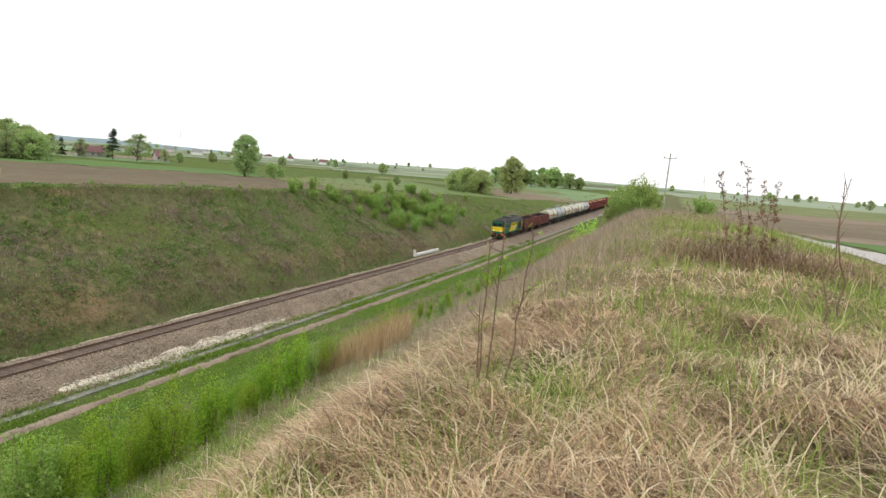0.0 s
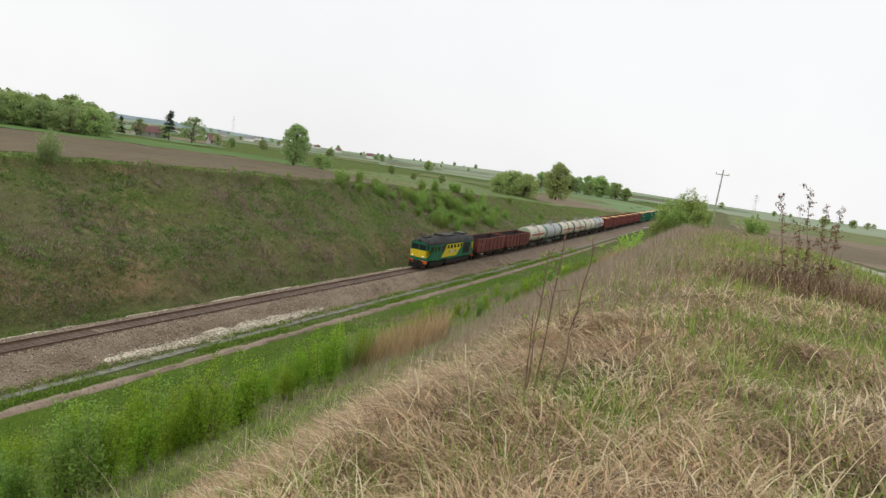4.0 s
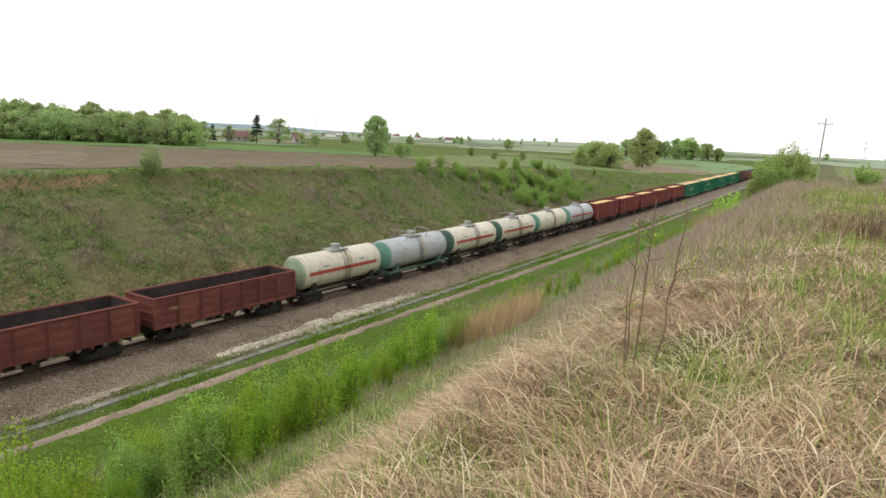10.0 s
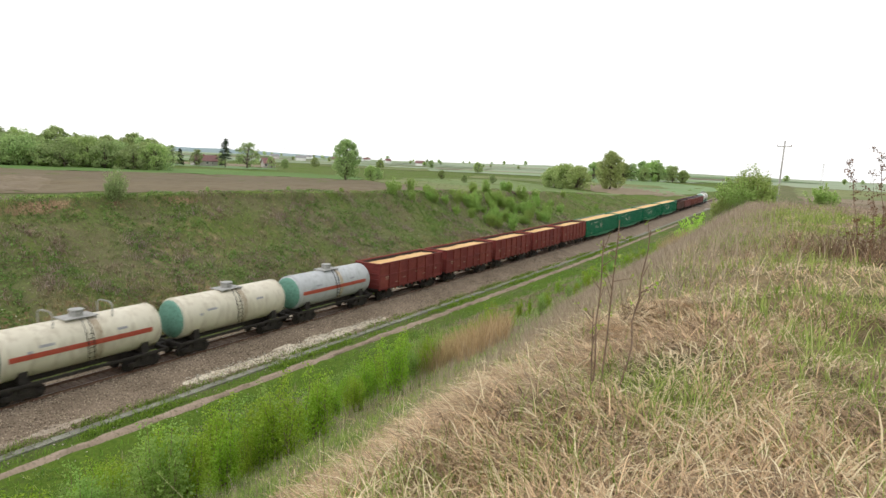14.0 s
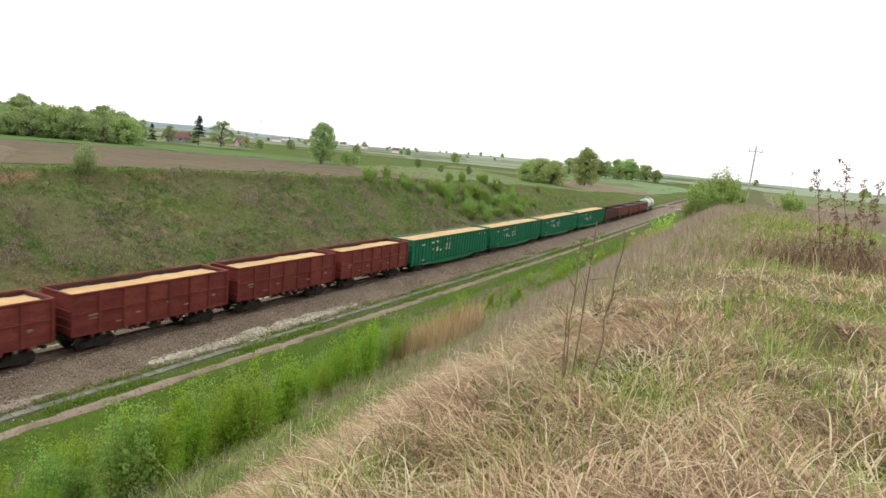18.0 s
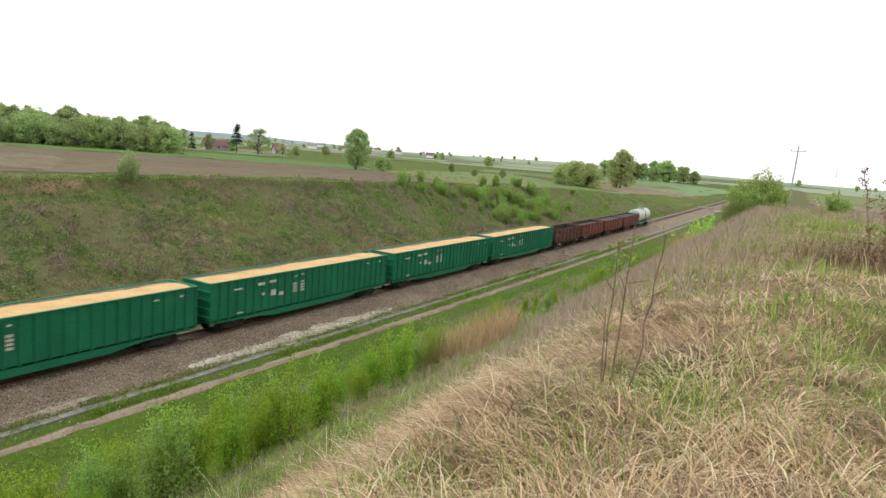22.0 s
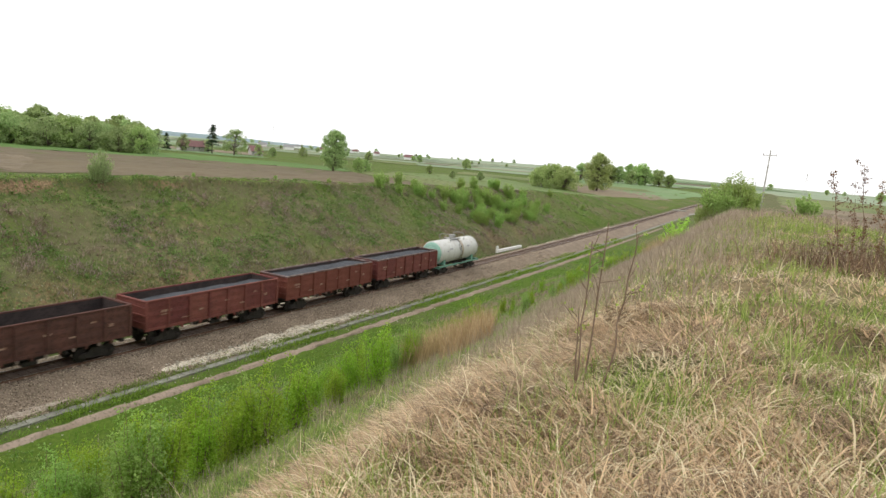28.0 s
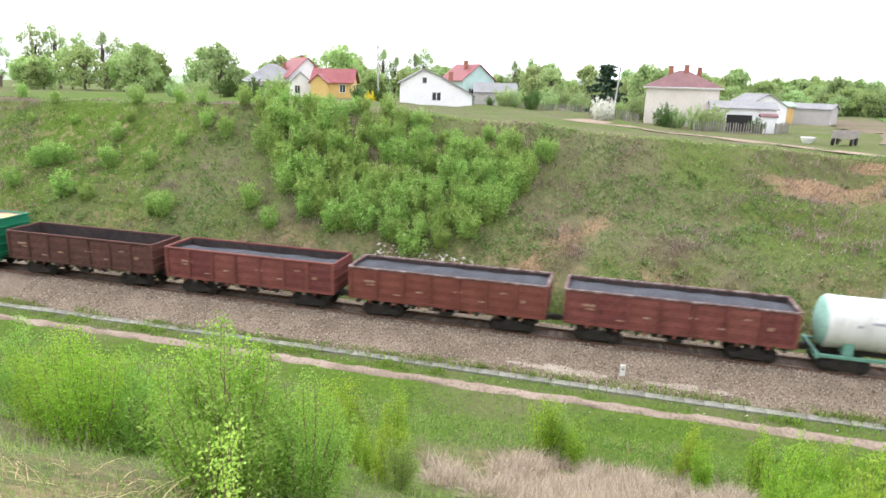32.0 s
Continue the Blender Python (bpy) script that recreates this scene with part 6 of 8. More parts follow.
def pebbles(name, pts, size, mat, label, seed):
    """Rough eight-sided stones, joined."""
    rng = np.random.default_rng(seed)
    n = len(pts)
    o = np.array([(1, 0, 0), (-1, 0, 0), (0, 1, 0), (0, -1, 0), (0, 0, 1), (0, 0, -1)], float)
    t = np.array([(0, 2, 4), (2, 1, 4), (1, 3, 4), (3, 0, 4), (2, 0, 5), (1, 2, 5), (3, 1, 5), (0, 3, 5)])
    a = rng.uniform(0, 6.3, n)
    s = (size * rng.uniform(0.5, 1.4, n))[:, None, None] * rng.uniform(0.6, 1.2, (n, 6, 1))
    v = o[None] * s * (1, 0.8, 0.65)
    c, d = np.cos(a)[:, None], np.sin(a)[:, None]
    v = np.stack([v[..., 0] * c - v[..., 1] * d, v[..., 0] * d + v[..., 1] * c, v[..., 2]], -1) + np.asarray(pts)[:, None]
    f = (np.arange(n)[:, None, None] * 6 + t[None]).reshape(-1, 3)
    return stuff(name, v.reshape(-1, 3), f, mat, label, "stones")


def island(name, a, b_, rough=0.95):
    m, n, l, b = node_mat(name, rough, 0, 0.2)
    g = n.new("ShaderNodeNewGeometry")
    l.new(mix_node(n, l, g.outputs["Random Per Island"], a, b_), b.inputs["Base Color"])
    return m


STONES = island("mixed_ballast_stones", (0.11, 0.085, 0.06), (0.6, 0.495, 0.375))
WHITE_STONE = island("white_limestone", (0.36, 0.32, 0.25), (0.72, 0.68, 0.58))


def stones():
    rng = np.random.default_rng(14)
    n = 46000
    y = -42 + 150 * rng.uniform(0, 1, n) ** 1.1
    x = np.where(rng.uniform(0, 1, n) < 0.8, rng.uniform(XT + 0.9, XT + 4.3, n), rng.uniform(XT - 3.2, XT - 0.9, n))
    z = np.interp(x - XT, [-3.4, -2.3, -1.5, -1.1, 1.1, 1.5, 2.1, 3.0, 4.1, 4.3], [-1.0, -0.32, -0.14, -0.12, -0.12, -0.14, -0.3, -0.85, -1.14, -1.3])
    pebbles("ballast_stones", np.stack([x, y, z + 0.02 + z_track(y)], 1), 0.06, STONES, "loose crushed stones on the ballast", 1)
    n = 800
    y = 29 + 23 * rng.uniform(0, 1, n)
    x = XT + 2.9 + 1.3 * rng.uniform(0, 1, n)
    pebbles("rubble_stones", np.stack([x, y, np.interp(x - XT, [2.7, 3.2, 3.9, 4.3], [-0.8, -0.82, -1.02, -1.16])], 1), 0.08, WHITE_STONE, "white broken stones along the ballast edge", 2)
    n = 2600
    y, x = rng.uniform(-60, 150, n), rng.uniform(-60, -44.5, n)
    ok = vnoise(x, y, 14, 61) > -0.1
    x, y = x[ok], y[ok]
    pebbles("scattered_stones", np.stack([x, y, ground_z(x, y) + 0.05], 1), 0.065, WHITE_STONE, "white stones scattered over the far bank", 3)
    n = 900
    y, x = rng.uniform(-35, 120, n), rng.uniform(-35.9, -32, n) + rng.normal(size=n) * 0.5
    pebbles("verge_stones", np.stack([x, y, ground_z(x, y) + 0.03], 1), 0.06, WHITE_STONE, "small pale stones on the verge", 4)
    n = 240
    y = -18 + 8 * rng.uniform(0, 1, n)
    x = -45.4 - 2.2 * rng.uniform(0, 1, n)
    pebbles("stone_heap", np.stack([x, y, ground_z(x, y) + 0.04], 1), 0.17, WHITE_STONE, "pale broken rocks at the foot of the bank", 5)


ridge_grass()
ridge_green()
slope_grass()
bank_grass()
stones()


# ---------------------------------------------------------------- bushes and trees
def polar(az, r):
    return r * math.sin(radians(az)), r * math.cos(radians(az))


def near_plants():
    rng = random.Random(5)
    # saplings on the near slope
    kinds = [shoots(101 + k, 3.3, 0.5 + 0.12 * k, 14, 300, 0.044, (LEAF_SPRING, LEAF_SPRING, LEAF_WILLOW, LEAF_SPRING)[k], "sapling", "slender birch sapling in bright spring leaf", "sapling", "saplings on the slope", 0.1) for k in range(4)]
    big = [shoots(110 + k, 3.9, 1.15, 26, 560, 0.034, (LEAF_BIRCH, LEAF_SPRING)[k], "sapling", "bushy birch sapling in fresh green leaf", "sapling", "saplings on the slope", 0.08) for k in range(2)]
    set_plants(big, [(-8.9, -6.1, 1.0), (-9.8, -6.6, 0.98), (-9.7, -5.0, 0.75), (-12.2, -12.4, 0.95), (-13.2, -11.6, 0.92), (-13.0, -13.8, 0.98), (-15.4, -13.8, 0.88), (-12.8, -6.5, 0.8), (-14.3, -16.5, 1.0)], 0.05)
    spots = [(-12.6, -7.2, 0.7), (-24.2, -1.9, 0.95), (-24.7, -1.2, 0.8), (-24.7, 3.7, 0.8), (-24.6, 6.2, 0.85), (-24, 8, 0.9), (-24.8, 10.4, 0.9)]
    spots += [(-14.8, -4.9, 0.62), (-15.5, -5.6, 0.72), (-16.4, -6.4, 0.6), (-19.9, -8.1, 0.7), (-18.4, -7.6, 0.6), (-22.9, -10.3, 0.7), (-25.5, -1.6, 0.75), (-25.7, 4.0, 0.7), (-25.9, 7.0, 0.8), (-26.5, 9.3, 0.85), (-26.2, 8.3, 0.7)]
    spots += [(-23.6, -0.6, 0.8), (-23.2, 4.0, 0.85), (-24.8, 7.5, 0.95), (-25.4, 9.2, 0.9), (-20.5, -7.0, 0.8), (-19.8, -8.4, 0.9), (-21.4, -9.6, 1.0), (-18.5, 7, 0.8)]
    for _ in range(205):
        y = rng.uniform(5, 36)
        x = -rng.uniform(10.6 + 0.2 * y, 22.8)
        spots.append((x, y, rng.choice((0.4, 0.5, 0.6, 0.7, 0.85)) * (1.2 if x > -17.5 else 0.75)))
    for _ in range(52):
        y = rng.uniform(33, 88)
        spots.append((-rng.uniform(15.5, 23), y, rng.uniform(0.4, 0.8)))
    for _ in range(12):
        spots.append((-rng.uniform(9, 24), -rng.uniform(8, 40), rng.uniform(0.6, 1.0)))
    set_plants(kinds, spots, 0.12)
    yl = shoots(120, 1.9, 0.24, 5, 150, 0.026, LEAF_YELLOW, "sapling", "sapling with yellow-green new leaves", "sapling", "saplings on the slope", 0.05)
    set_plants([yl], [(-6.6, -4.6, 1.25)], 0.0)
    # bushes at the end of the ridge
    far = [shoots(130 + k, 4.0, 1.55, 60, 200, 0.075, RIDGELEAF, "bush", "round green bush at the end of the ridge", "bush", "bushes on the ridge") for k in range(2)]
    set_plants(far, [(-6.9, 71, 1.3), (-5.6, 73, 1.25), (-7.9, 70, 0.85), (-4.6, 75, 0.9)], 0.05)
    yb = shoots(133, 2.0, 1.6, 26, 80, 0.08, LEAF_YELLOW, "bush", "yellow-green bush beside the cutting", "bush", "bushes on the ridge")
    set_plants([yb], [(-9.2, 66, 1.35), (-9.9, 64.5, 0.9)], 0.05)
    sb = shoots(134, 1.7, 1.0, 30, 110, 0.07, RIDGELEAF, "bush", "small round green bush on the ridge", "bush", "bushes on the ridge")
    set_plants([sb], [(0.5, 50, 1.1), (-3.0, 55, 0.6)], 0.05)
    # the bank's big thicket, thin shrubs farther left, and those ahead
    kinds = [shoots(140 + k, 3.0, 1.05, 30, 80, 0.08, LEAF_WILLOW, "willow_shrub", category="shrub", lean=0.5) for k in range(4)]
    spots = []
    for x in np.arange(-59.4, -46.5, 1.45):
        for y in np.arange(-37, -4, 1.5):
            px, py = x + rng.uniform(-0.7, 0.7), y + rng.uniform(-0.7, 0.7)
            lo = np.interp(px, [-62.5, -59, -54, -48.5, -46.5], [-34, -35.5, -32, -24.5, -19])
            hi = np.interp(px, [-62.5, -59, -55, -52, -49, -46.5], [-10, -5.6, -5.6, -9, -9.5, -14])
            if lo < py < hi:
                spots.append((px, py, rng.uniform(0.8, 1.2) * (1 if px > -57.5 else 0.75)))
    spots += [(-55.9, -49.0, 0.85), (-57.8, -48.9, 0.7), (-52.6, -54.3, 1.0), (-49.3, -49.9, 0.95), (-53.0, -47.6, 0.9), (-53.1, -43.1, 0.85), (-49.7, -56.2, 0.9), (-49.2, -47.3, 0.7), (-48.1, -38.0, 0.9), (-48.2, -39.4, 0.85), (-49.4, -30.2, 0.95), (-47.7, -27.6, 0.75), (-55.9, -41.6, 0.6), (-57.8, -39.8, 0.75), (-56.8, -37.1, 0.9), (-59.8, -36.7, 1.0), (-61.5, -34.0, 1.3), (-59.7, -49.4, 0.7), (-61.2, -66, 0.8), (-59.1, -59.4, 0.6), (-57.0, -60.8, 0.5), (-57.3, -55.5, 0.5), (-53.0, -53.0, 0.9), (-52.2, -55.6, 0.8), (-53.6, -48.6, 0.75), (-60.5, -42, 0.8), (-61, -45, 0.7)]
    for _ in range(36):
        s = rng.uniform(0.4, 1.0)
        spots.append((-46 - 15 * s, rng.uniform(92 - 8 * s, 150), rng.uniform(0.5, 1.15)))
    for _ in range(40):
        s = rng.uniform(0.2, 0.8)
        spots.append((-46 - 15 * s, rng.uniform(112 - 20 * s, 138), rng.uniform(0.7, 1.2)))
    spots += [ (-61.5, 92, 0.7), (-61, 100, 0.5), (-61.5, 120, 0.7), (-60, 75, 0.35), (-58, 165, 0.8), (-52, 176, 0.7), (-62, 66, 0.3), (-61.4, 52, 0.3)]
    set_plants(kinds, spots, 0.15)
    lone = shoots(150, 3.4, 1.5, 34, 120, 0.08, LEAF_TREE, "bush", "airy pale green bush on the bank's brow", "bush", lean=0.5)
    set_plants([lone], [(-61.6, 40.6, 1.0)], 0)


def far_trees():
    rng = random.Random(6)
    a = broadleaf(201, 11.2, 4.3, 0.12, 120, 90, 0.24, LEAF_TREE, label="tall leafy tree standing alone in the field")
    set_plants([a], [(-121, 153, 1.0)], 0.0)
    b = broadleaf(202, 14, 5.2, 0.06, 150, 60, 0.34, LEAF_HAZY, label="large rounded tree beyond the cutting", crown=1.0)
    set_plants([b], [(-88, 318, 1.25)], 0.0)
    bush = [broadleaf(203 + k, 9, 6.0, 0.0, 100, 60, 0.34, LEAF_HAZY, name="bush", label="big rounded willow bush by the field") for k in range(2)]
    set_plants(bush, [(-100, 288, 1.2), (-93, 284, 1.15), (-107, 292, 0.95)], 0.05)
    kinds = [broadleaf(210 + k, 9.5, 4.4, 0.06, 60, 56, 0.33, (LEAF_TREE, LEAF_OLIVE, LEAF_WOOD, LEAF_OLIVE, LEAF_WOOD)[k]) for k in range(5)]
    spots = []
    for k in range(16):
        spots.append((-142 + 3.6 * k + rng.uniform(-3, 3), 468 + 3 * k + rng.uniform(-10, 20), rng.uniform(0.8, 1.5)))
    # wood along the field's far edge
    for k in range(170):
        t = k / 169
        az = -53.5 - 36 * t
        r = 236 + 26 * math.sin(t * 3) + rng.uniform(-6, 26)
        if 0.0 <= t:
            spots.append((r * math.sin(radians(az)), r * math.cos(radians(az)), rng.uniform(0.7, 1.3) * (0.8 + 0.5 * t if t < 0.5 else 1.0)))
    # gardens and orchards round the houses, and woods behind
    for k in range(80):
        az = rng.uniform(-137, -88)
        r = rng.uniform(135, 240)
        spots.append((r * math.sin(radians(az)), r * math.cos(radians(az)), rng.uniform(0.5, 1.05)))
    # scattered hedges on the plain
    for k in range(22):
        az, r = rng.uniform(-46, -16), rng.uniform(480, 1300)
        spots.append((r * math.sin(radians(az)), r * math.cos(radians(az)), rng.uniform(0.35, 0.75)))
    for k in range(30):
        az = -48 + 34 * (k / 29) + rng.uniform(-1.2, 1.2)
        r = 2900 + 300 * math.sin(k)
        spots.append((r * math.sin(radians(az)), r * math.cos(radians(az)), rng.uniform(0.9, 1.9)))
    for k in range(16):
        az, r = rng.uniform(-6, 16), rng.uniform(700, 1500)
        spots.append((r * math.sin(radians(az)), r * math.cos(radians(az)), rng.uniform(0.6, 1.3)))
    # farm by the conifers
    for az, r, s in ((-43.5, 360, 0.5), (-53.2, 300, 0.6), (-36.2, 205, 0.42), (-35.6, 260, 0.5), (-30, 330, 0.5), (-41, 420, 0.6), (-39, 500, 0.7), (-28, 300, 0.35), (-25.5, 310, 0.5)):
        spots.append((r * math.sin(radians(az)), r * math.cos(radians(az)), s))
    set_plants(kinds, spots, 0.15)
    dull = [broadleaf(225 + k, 9.5, 4.2, 0.1, 50, 60, 0.26, (LEAF_TREE, LEAF_OLIVE)[k], label="broadleaf tree by the far farm") for k in range(2)]
    set_plants(dull, [(*polar(-46.6, 335), 1.15), (*polar(-44.6, 350), 0.6), (*polar(-50.6, 345), 0.8), (*polar(-52.4, 330), 0.9), (*polar(-48.6, 350), 0.7)], 0.1)
    hedge = [broadleaf(240 + k, 6.6, 4.6, 0.02, 44, 50, 0.28, (LEAF_TREE, LEAF_WOOD, LEAF_OLIVE)[k], name="hedge_bush", label="dense hedge bush along the field's edge") for k in range(3)]
    spots = []
    for k in range(64):
        az = -53 - 38 * (k + rng.random()) / 64
        r = 222 + 26 * math.sin(k / 64 * 3) + rng.uniform(-5, 5)
        spots.append((r * math.sin(radians(az)), r * math.cos(radians(az)), rng.uniform(0.8, 1.3)))
    set_plants(hedge, spots, 0.1)
    c = conifer(220, 14.0, 5.4, ragged=0.4, label="tall ragged pine by the farm")
    set_plants([c], [(-246, 219, 1.05)], 0.0)
    c2 = conifer(221, 8.5, 2.9, label="dark spruce by the farm")
    set_plants([c2], [(-262, 206, 1.0)], 0.0)
    c3 = conifer(223, 7.6, 4.6, ragged=0.15, label="wide dark conifer beside the cream house", leaf=0.36)
    set_plants([c3], [(*polar(-91.4, 106), 1.0)], 0.0)
    # airy tall trees left of the houses
    airy = [broadleaf(230 + k, 14, 3.4, 0.25, 46, 80, 0.19, (LEAF_TREE, LEAF_OLIVE)[k], gap=1.3, label="tall airy tree with a thin crown") for k in range(2)]
    set_plants(airy, [(195 * math.sin(radians(z)), 195 * math.cos(radians(z)), s) for z, s in ((-138.5, 0.9), (-136.3, 1.0), (-134.8, 1.02), (-133.2, 0.95), (-131.8, 1.05), (-130.8, 0.9), (-110.2, 1.0), (-109.2, 0.85), (-107.6, 0.95), (-106.8, 1.0), (-99, 0.85), (-97.5, 0.85), (-140.5, 1.0))], 0.06)


near_plants()
far_trees()


# ---------------------------------------------------------------- line-side things
def culvert():
    root = new("culvert_parapet")
    tagged(root, "low white concrete parapet beside the track", "parapet")
    z = float(z_track(104)) - 0.75
    bm = shell()
    box(bm, -43.9, -43.55, 100.6, 101.0, z, z + 1.15, 0.04)
    part("post", bm, WHITEWASH, root)
    bm = shell()
    box(bm, -43.95, -43.5, 101.0, 111.5, z, z + 0.5, 0.05)
    part("kerb", bm, WHITEWASH, root)


def marker_post(x, y, h):
    root = new("marker_post")
    tagged(root, "short white kilometre post in the ballast", "post")
    z = gz(x, y) + 0.12
    bm = shell()
    box(bm, x - 0.09, x + 0.09, y - 0.14, y + 0.14, z - 0.2, z + h, 0.03)
    part("post", bm, WHITEWASH, root)
    bm = shell()
    box(bm, x + 0.09, x + 0.096, y - 0.08, y + 0.08, z + h * 0.68, z + h * 0.78)
    part("marking", bm, FADED, root, "unreadable painted mark")


def crossing():
    root = new("level_crossing")
    tagged(root, "pale concrete level crossing over the track", "crossing", kind="structure")
    z = float(z_track(262))
    for k in range(3):
        x0 = (XT - 2.5, XT - 0.62, XT + 0.9)[k]
        bm = shell()
        box(bm, x0, x0 + (1.6, 1.24, 1.6)[k], 259, 265, z - 0.15, z + 0.02, 0.03)
        part("deck_panel", bm, CONCRETE, root)
    draped("side_road", [(XT + 2.5, 259.5), (XT + 2.5, 264.5), (-12, 268), (-12, 262)], ROAD, 14, 4, 0.06, "pale gravel road up to the crossing", "road", 0.3)


def pole(x, y, h, arm=2.0, lean=(0, 0), arms=1, label="grey concrete utility pole with a crossarm"):
    root = new("utility_pole")
    tagged(root, label, "pole", "poles across the fields")
    z = gz(x, y)
    top = (x + lean[0], y + lean[1], z + h)
    bm = shell()
    part("shaft", rod(bm, (x, y, z - 0.5), top, 0.16, 0.1, seg=8), POLE, root)
    for k in range(arms):
        zz = z + h - 0.9 - 1.1 * k
        f = (zz - z) / h
        bm = shell()
        box(bm, x + lean[0] * f - arm / 2, x + lean[0] * f + arm / 2, y + lean[1] * f - 0.07, y + lean[1] * f + 0.07, zz - 0.07, zz + 0.07)
        bar = part("crossarm", bm, POLE, root)
        for s in (-0.92, 0, 0.92):
            bm = shell()
            part("insulator", rod(bm, (x + lean[0] * f + s * arm / 2, y + lean[1] * f, zz + 0.07), (x + lean[0] * f + s * arm / 2, y + lean[1] * f, zz + 0.32), 0.06, 0.05, seg=6), BROWNGLAZE, bar)


def lattice_tower(x, y, h):
    root = new("lattice_tower")
    tagged(root, "distant steel lattice power tower", "tower", "poles across the fields")
    z = gz(x, y)
    for sx in (-1, 1):
        for sy in (-1, 1):
            bm = shell()
            part("leg", rod(bm, (x + sx * h * 0.09, y + sy * h * 0.09, z - 0.3), (x + sx * h * 0.012, y + sy * h * 0.012, z + h), 0.13, 0.08, seg=5), POLE, root)
    for k in range(6):
        t0, t1 = k / 6, (k + 1) / 6
        w0, w1 = h * (0.09 - 0.078 * t0), h * (0.09 - 0.078 * t1)
        bm = shell()
        rod(bm, (x - w0, y - w0, z + h * t0), (x + w1, y - w1, z + h * t1), 0.09, seg=4)
        rod(bm, (x + w0, y - w0, z + h * t0), (x - w1, y - w1, z + h * t1), 0.09, seg=4)
        part("brace", bm, POLE, root)
    for zz, w in ((0.72, 0.2), (0.84, 0.16), (0.95, 0.11)):
        bm = shell()
        part("crossarm", rod(bm, (x - h * w, y, z + h * zz), (x + h * w, y, z + h * zz), 0.12, seg=4), POLE, root)


def drains():
    for k in range(190):
        y = -52 + k * 1.02
        if k == 0:
            bm = shell()
            prism(bm, [(-0.28, -0.06), (-0.28, 0.08), (-0.22, 0.08), (-0.12, 0.02), (0.12, 0.02), (0.22, 0.08), (0.28, 0.08), (0.28, -0.06)], -0.49, 0.49)
            DRAIN = new("concrete_drain")
            tagged(DRAIN, "shallow pale concrete drain of short channel pieces", "drain", kind="structure")
            first = link_mesh("channel_piece", bm, CONCRETE, DRAIN)
            mesh = first.data
            ob = first
        else:
            ob = new("channel_piece", mesh)
            ob.parent = DRAIN
        wob = 0.06 * float(vnoise(y, 0.0, 6, 71))
        ob.matrix_basis = pose(-34.75 + wob, y, float(z_track(y)) - 1.18 + 0.03 * float(vnoise(y, 3.0, 2, 72)), 1.2 * float(vnoise(y, 5.0, 1.5, 73)), 2.5 * float(vnoise(y, 9.0, 3, 74)), 0)
    swept("drain_far", [(-35.15, -1.12), (-35.0, -1.1), (-34.9, -1.16), (-34.6, -1.16), (-34.5, -1.1), (-34.35, -1.12)], CONCRETE, 142, 260, 2.0, "pale concrete drain running on beside the track", "drain", 0.05)
    for a, b in ((24, 33), (36, 41), (45, 58), (63, 66), (78, 86), (114, 121), (124, 130), (142, 152), (168, 174)):
        swept("verge_strip", [(-43.75, -1.02), (-43.55, -0.93), (-43.2, -0.93), (-42.9, -1.05)], CHALK, a, b, 0.6, "broken pale stone strip at the bank's foot", "drain", 0.14)


def sleepers():
    bm = shell()
    prism(bm, [(-1.37, -0.36), (1.37, -0.36), (1.37, -0.175), (1.33, -0.16), (-1.33, -0.16), (-1.37, -0.175)], -0.125, 0.125)
    first = link_mesh("sleeper", bm, SLEEPER_W, TRACK)
    for k in range(300):
        y = -55 + 0.6 * k
        ob = first if k == 0 else new("sleeper", first.data)
        ob.parent = TRACK
        ob.matrix_basis = pose(XT, y, float(z_track(y)))
    src = np.array([v.co for v in first.data.vertices])
    tri = np.array([(a[0], a[i], a[i + 1]) for a in [list(p.vertices) for p in first.data.polygons] for i in range(1, len(a) - 1)])
    ys = np.concatenate([np.arange(-200, -55.3, 0.6), np.arange(125, 420, 0.6)])
    v = (src[None] + np.stack([0 * ys + XT, ys, z_track(ys)], 1)[:, None]).reshape(-1, 3)
    f = (np.arange(len(ys))[:, None, None] * len(src) + tri[None]).reshape(-1, 3)
    ob = new("sleeper_rest", array_mesh("sleeper_rest", v, f, [SLEEPER_W]))
    ob.parent = TRACK
    tagged(ob, kind="stuff")
    swept("stained_bed", [(XT - 0.68, -0.185), (XT + 0.68, -0.185)], STAINED, -240, 500, 4.0, "brown oil-stained stones between the rails", "ballast")


WHITEWASH = surface("whitewashed_concrete", (0.72, 0.72, 0.69), (0.8, 0.8, 0.77), (0.55, 0.53, 0.48), 2.0, 12.0, 0.85)
POLE = surface("grey_pole", (0.4, 0.385, 0.36), (0.47, 0.45, 0.42), (0.2, 0.19, 0.17), 1.0, 10.0, 0.85)
BROWNGLAZE = plain("brown_glazed_insulator", (0.2, 0.1, 0.06), 0.25)


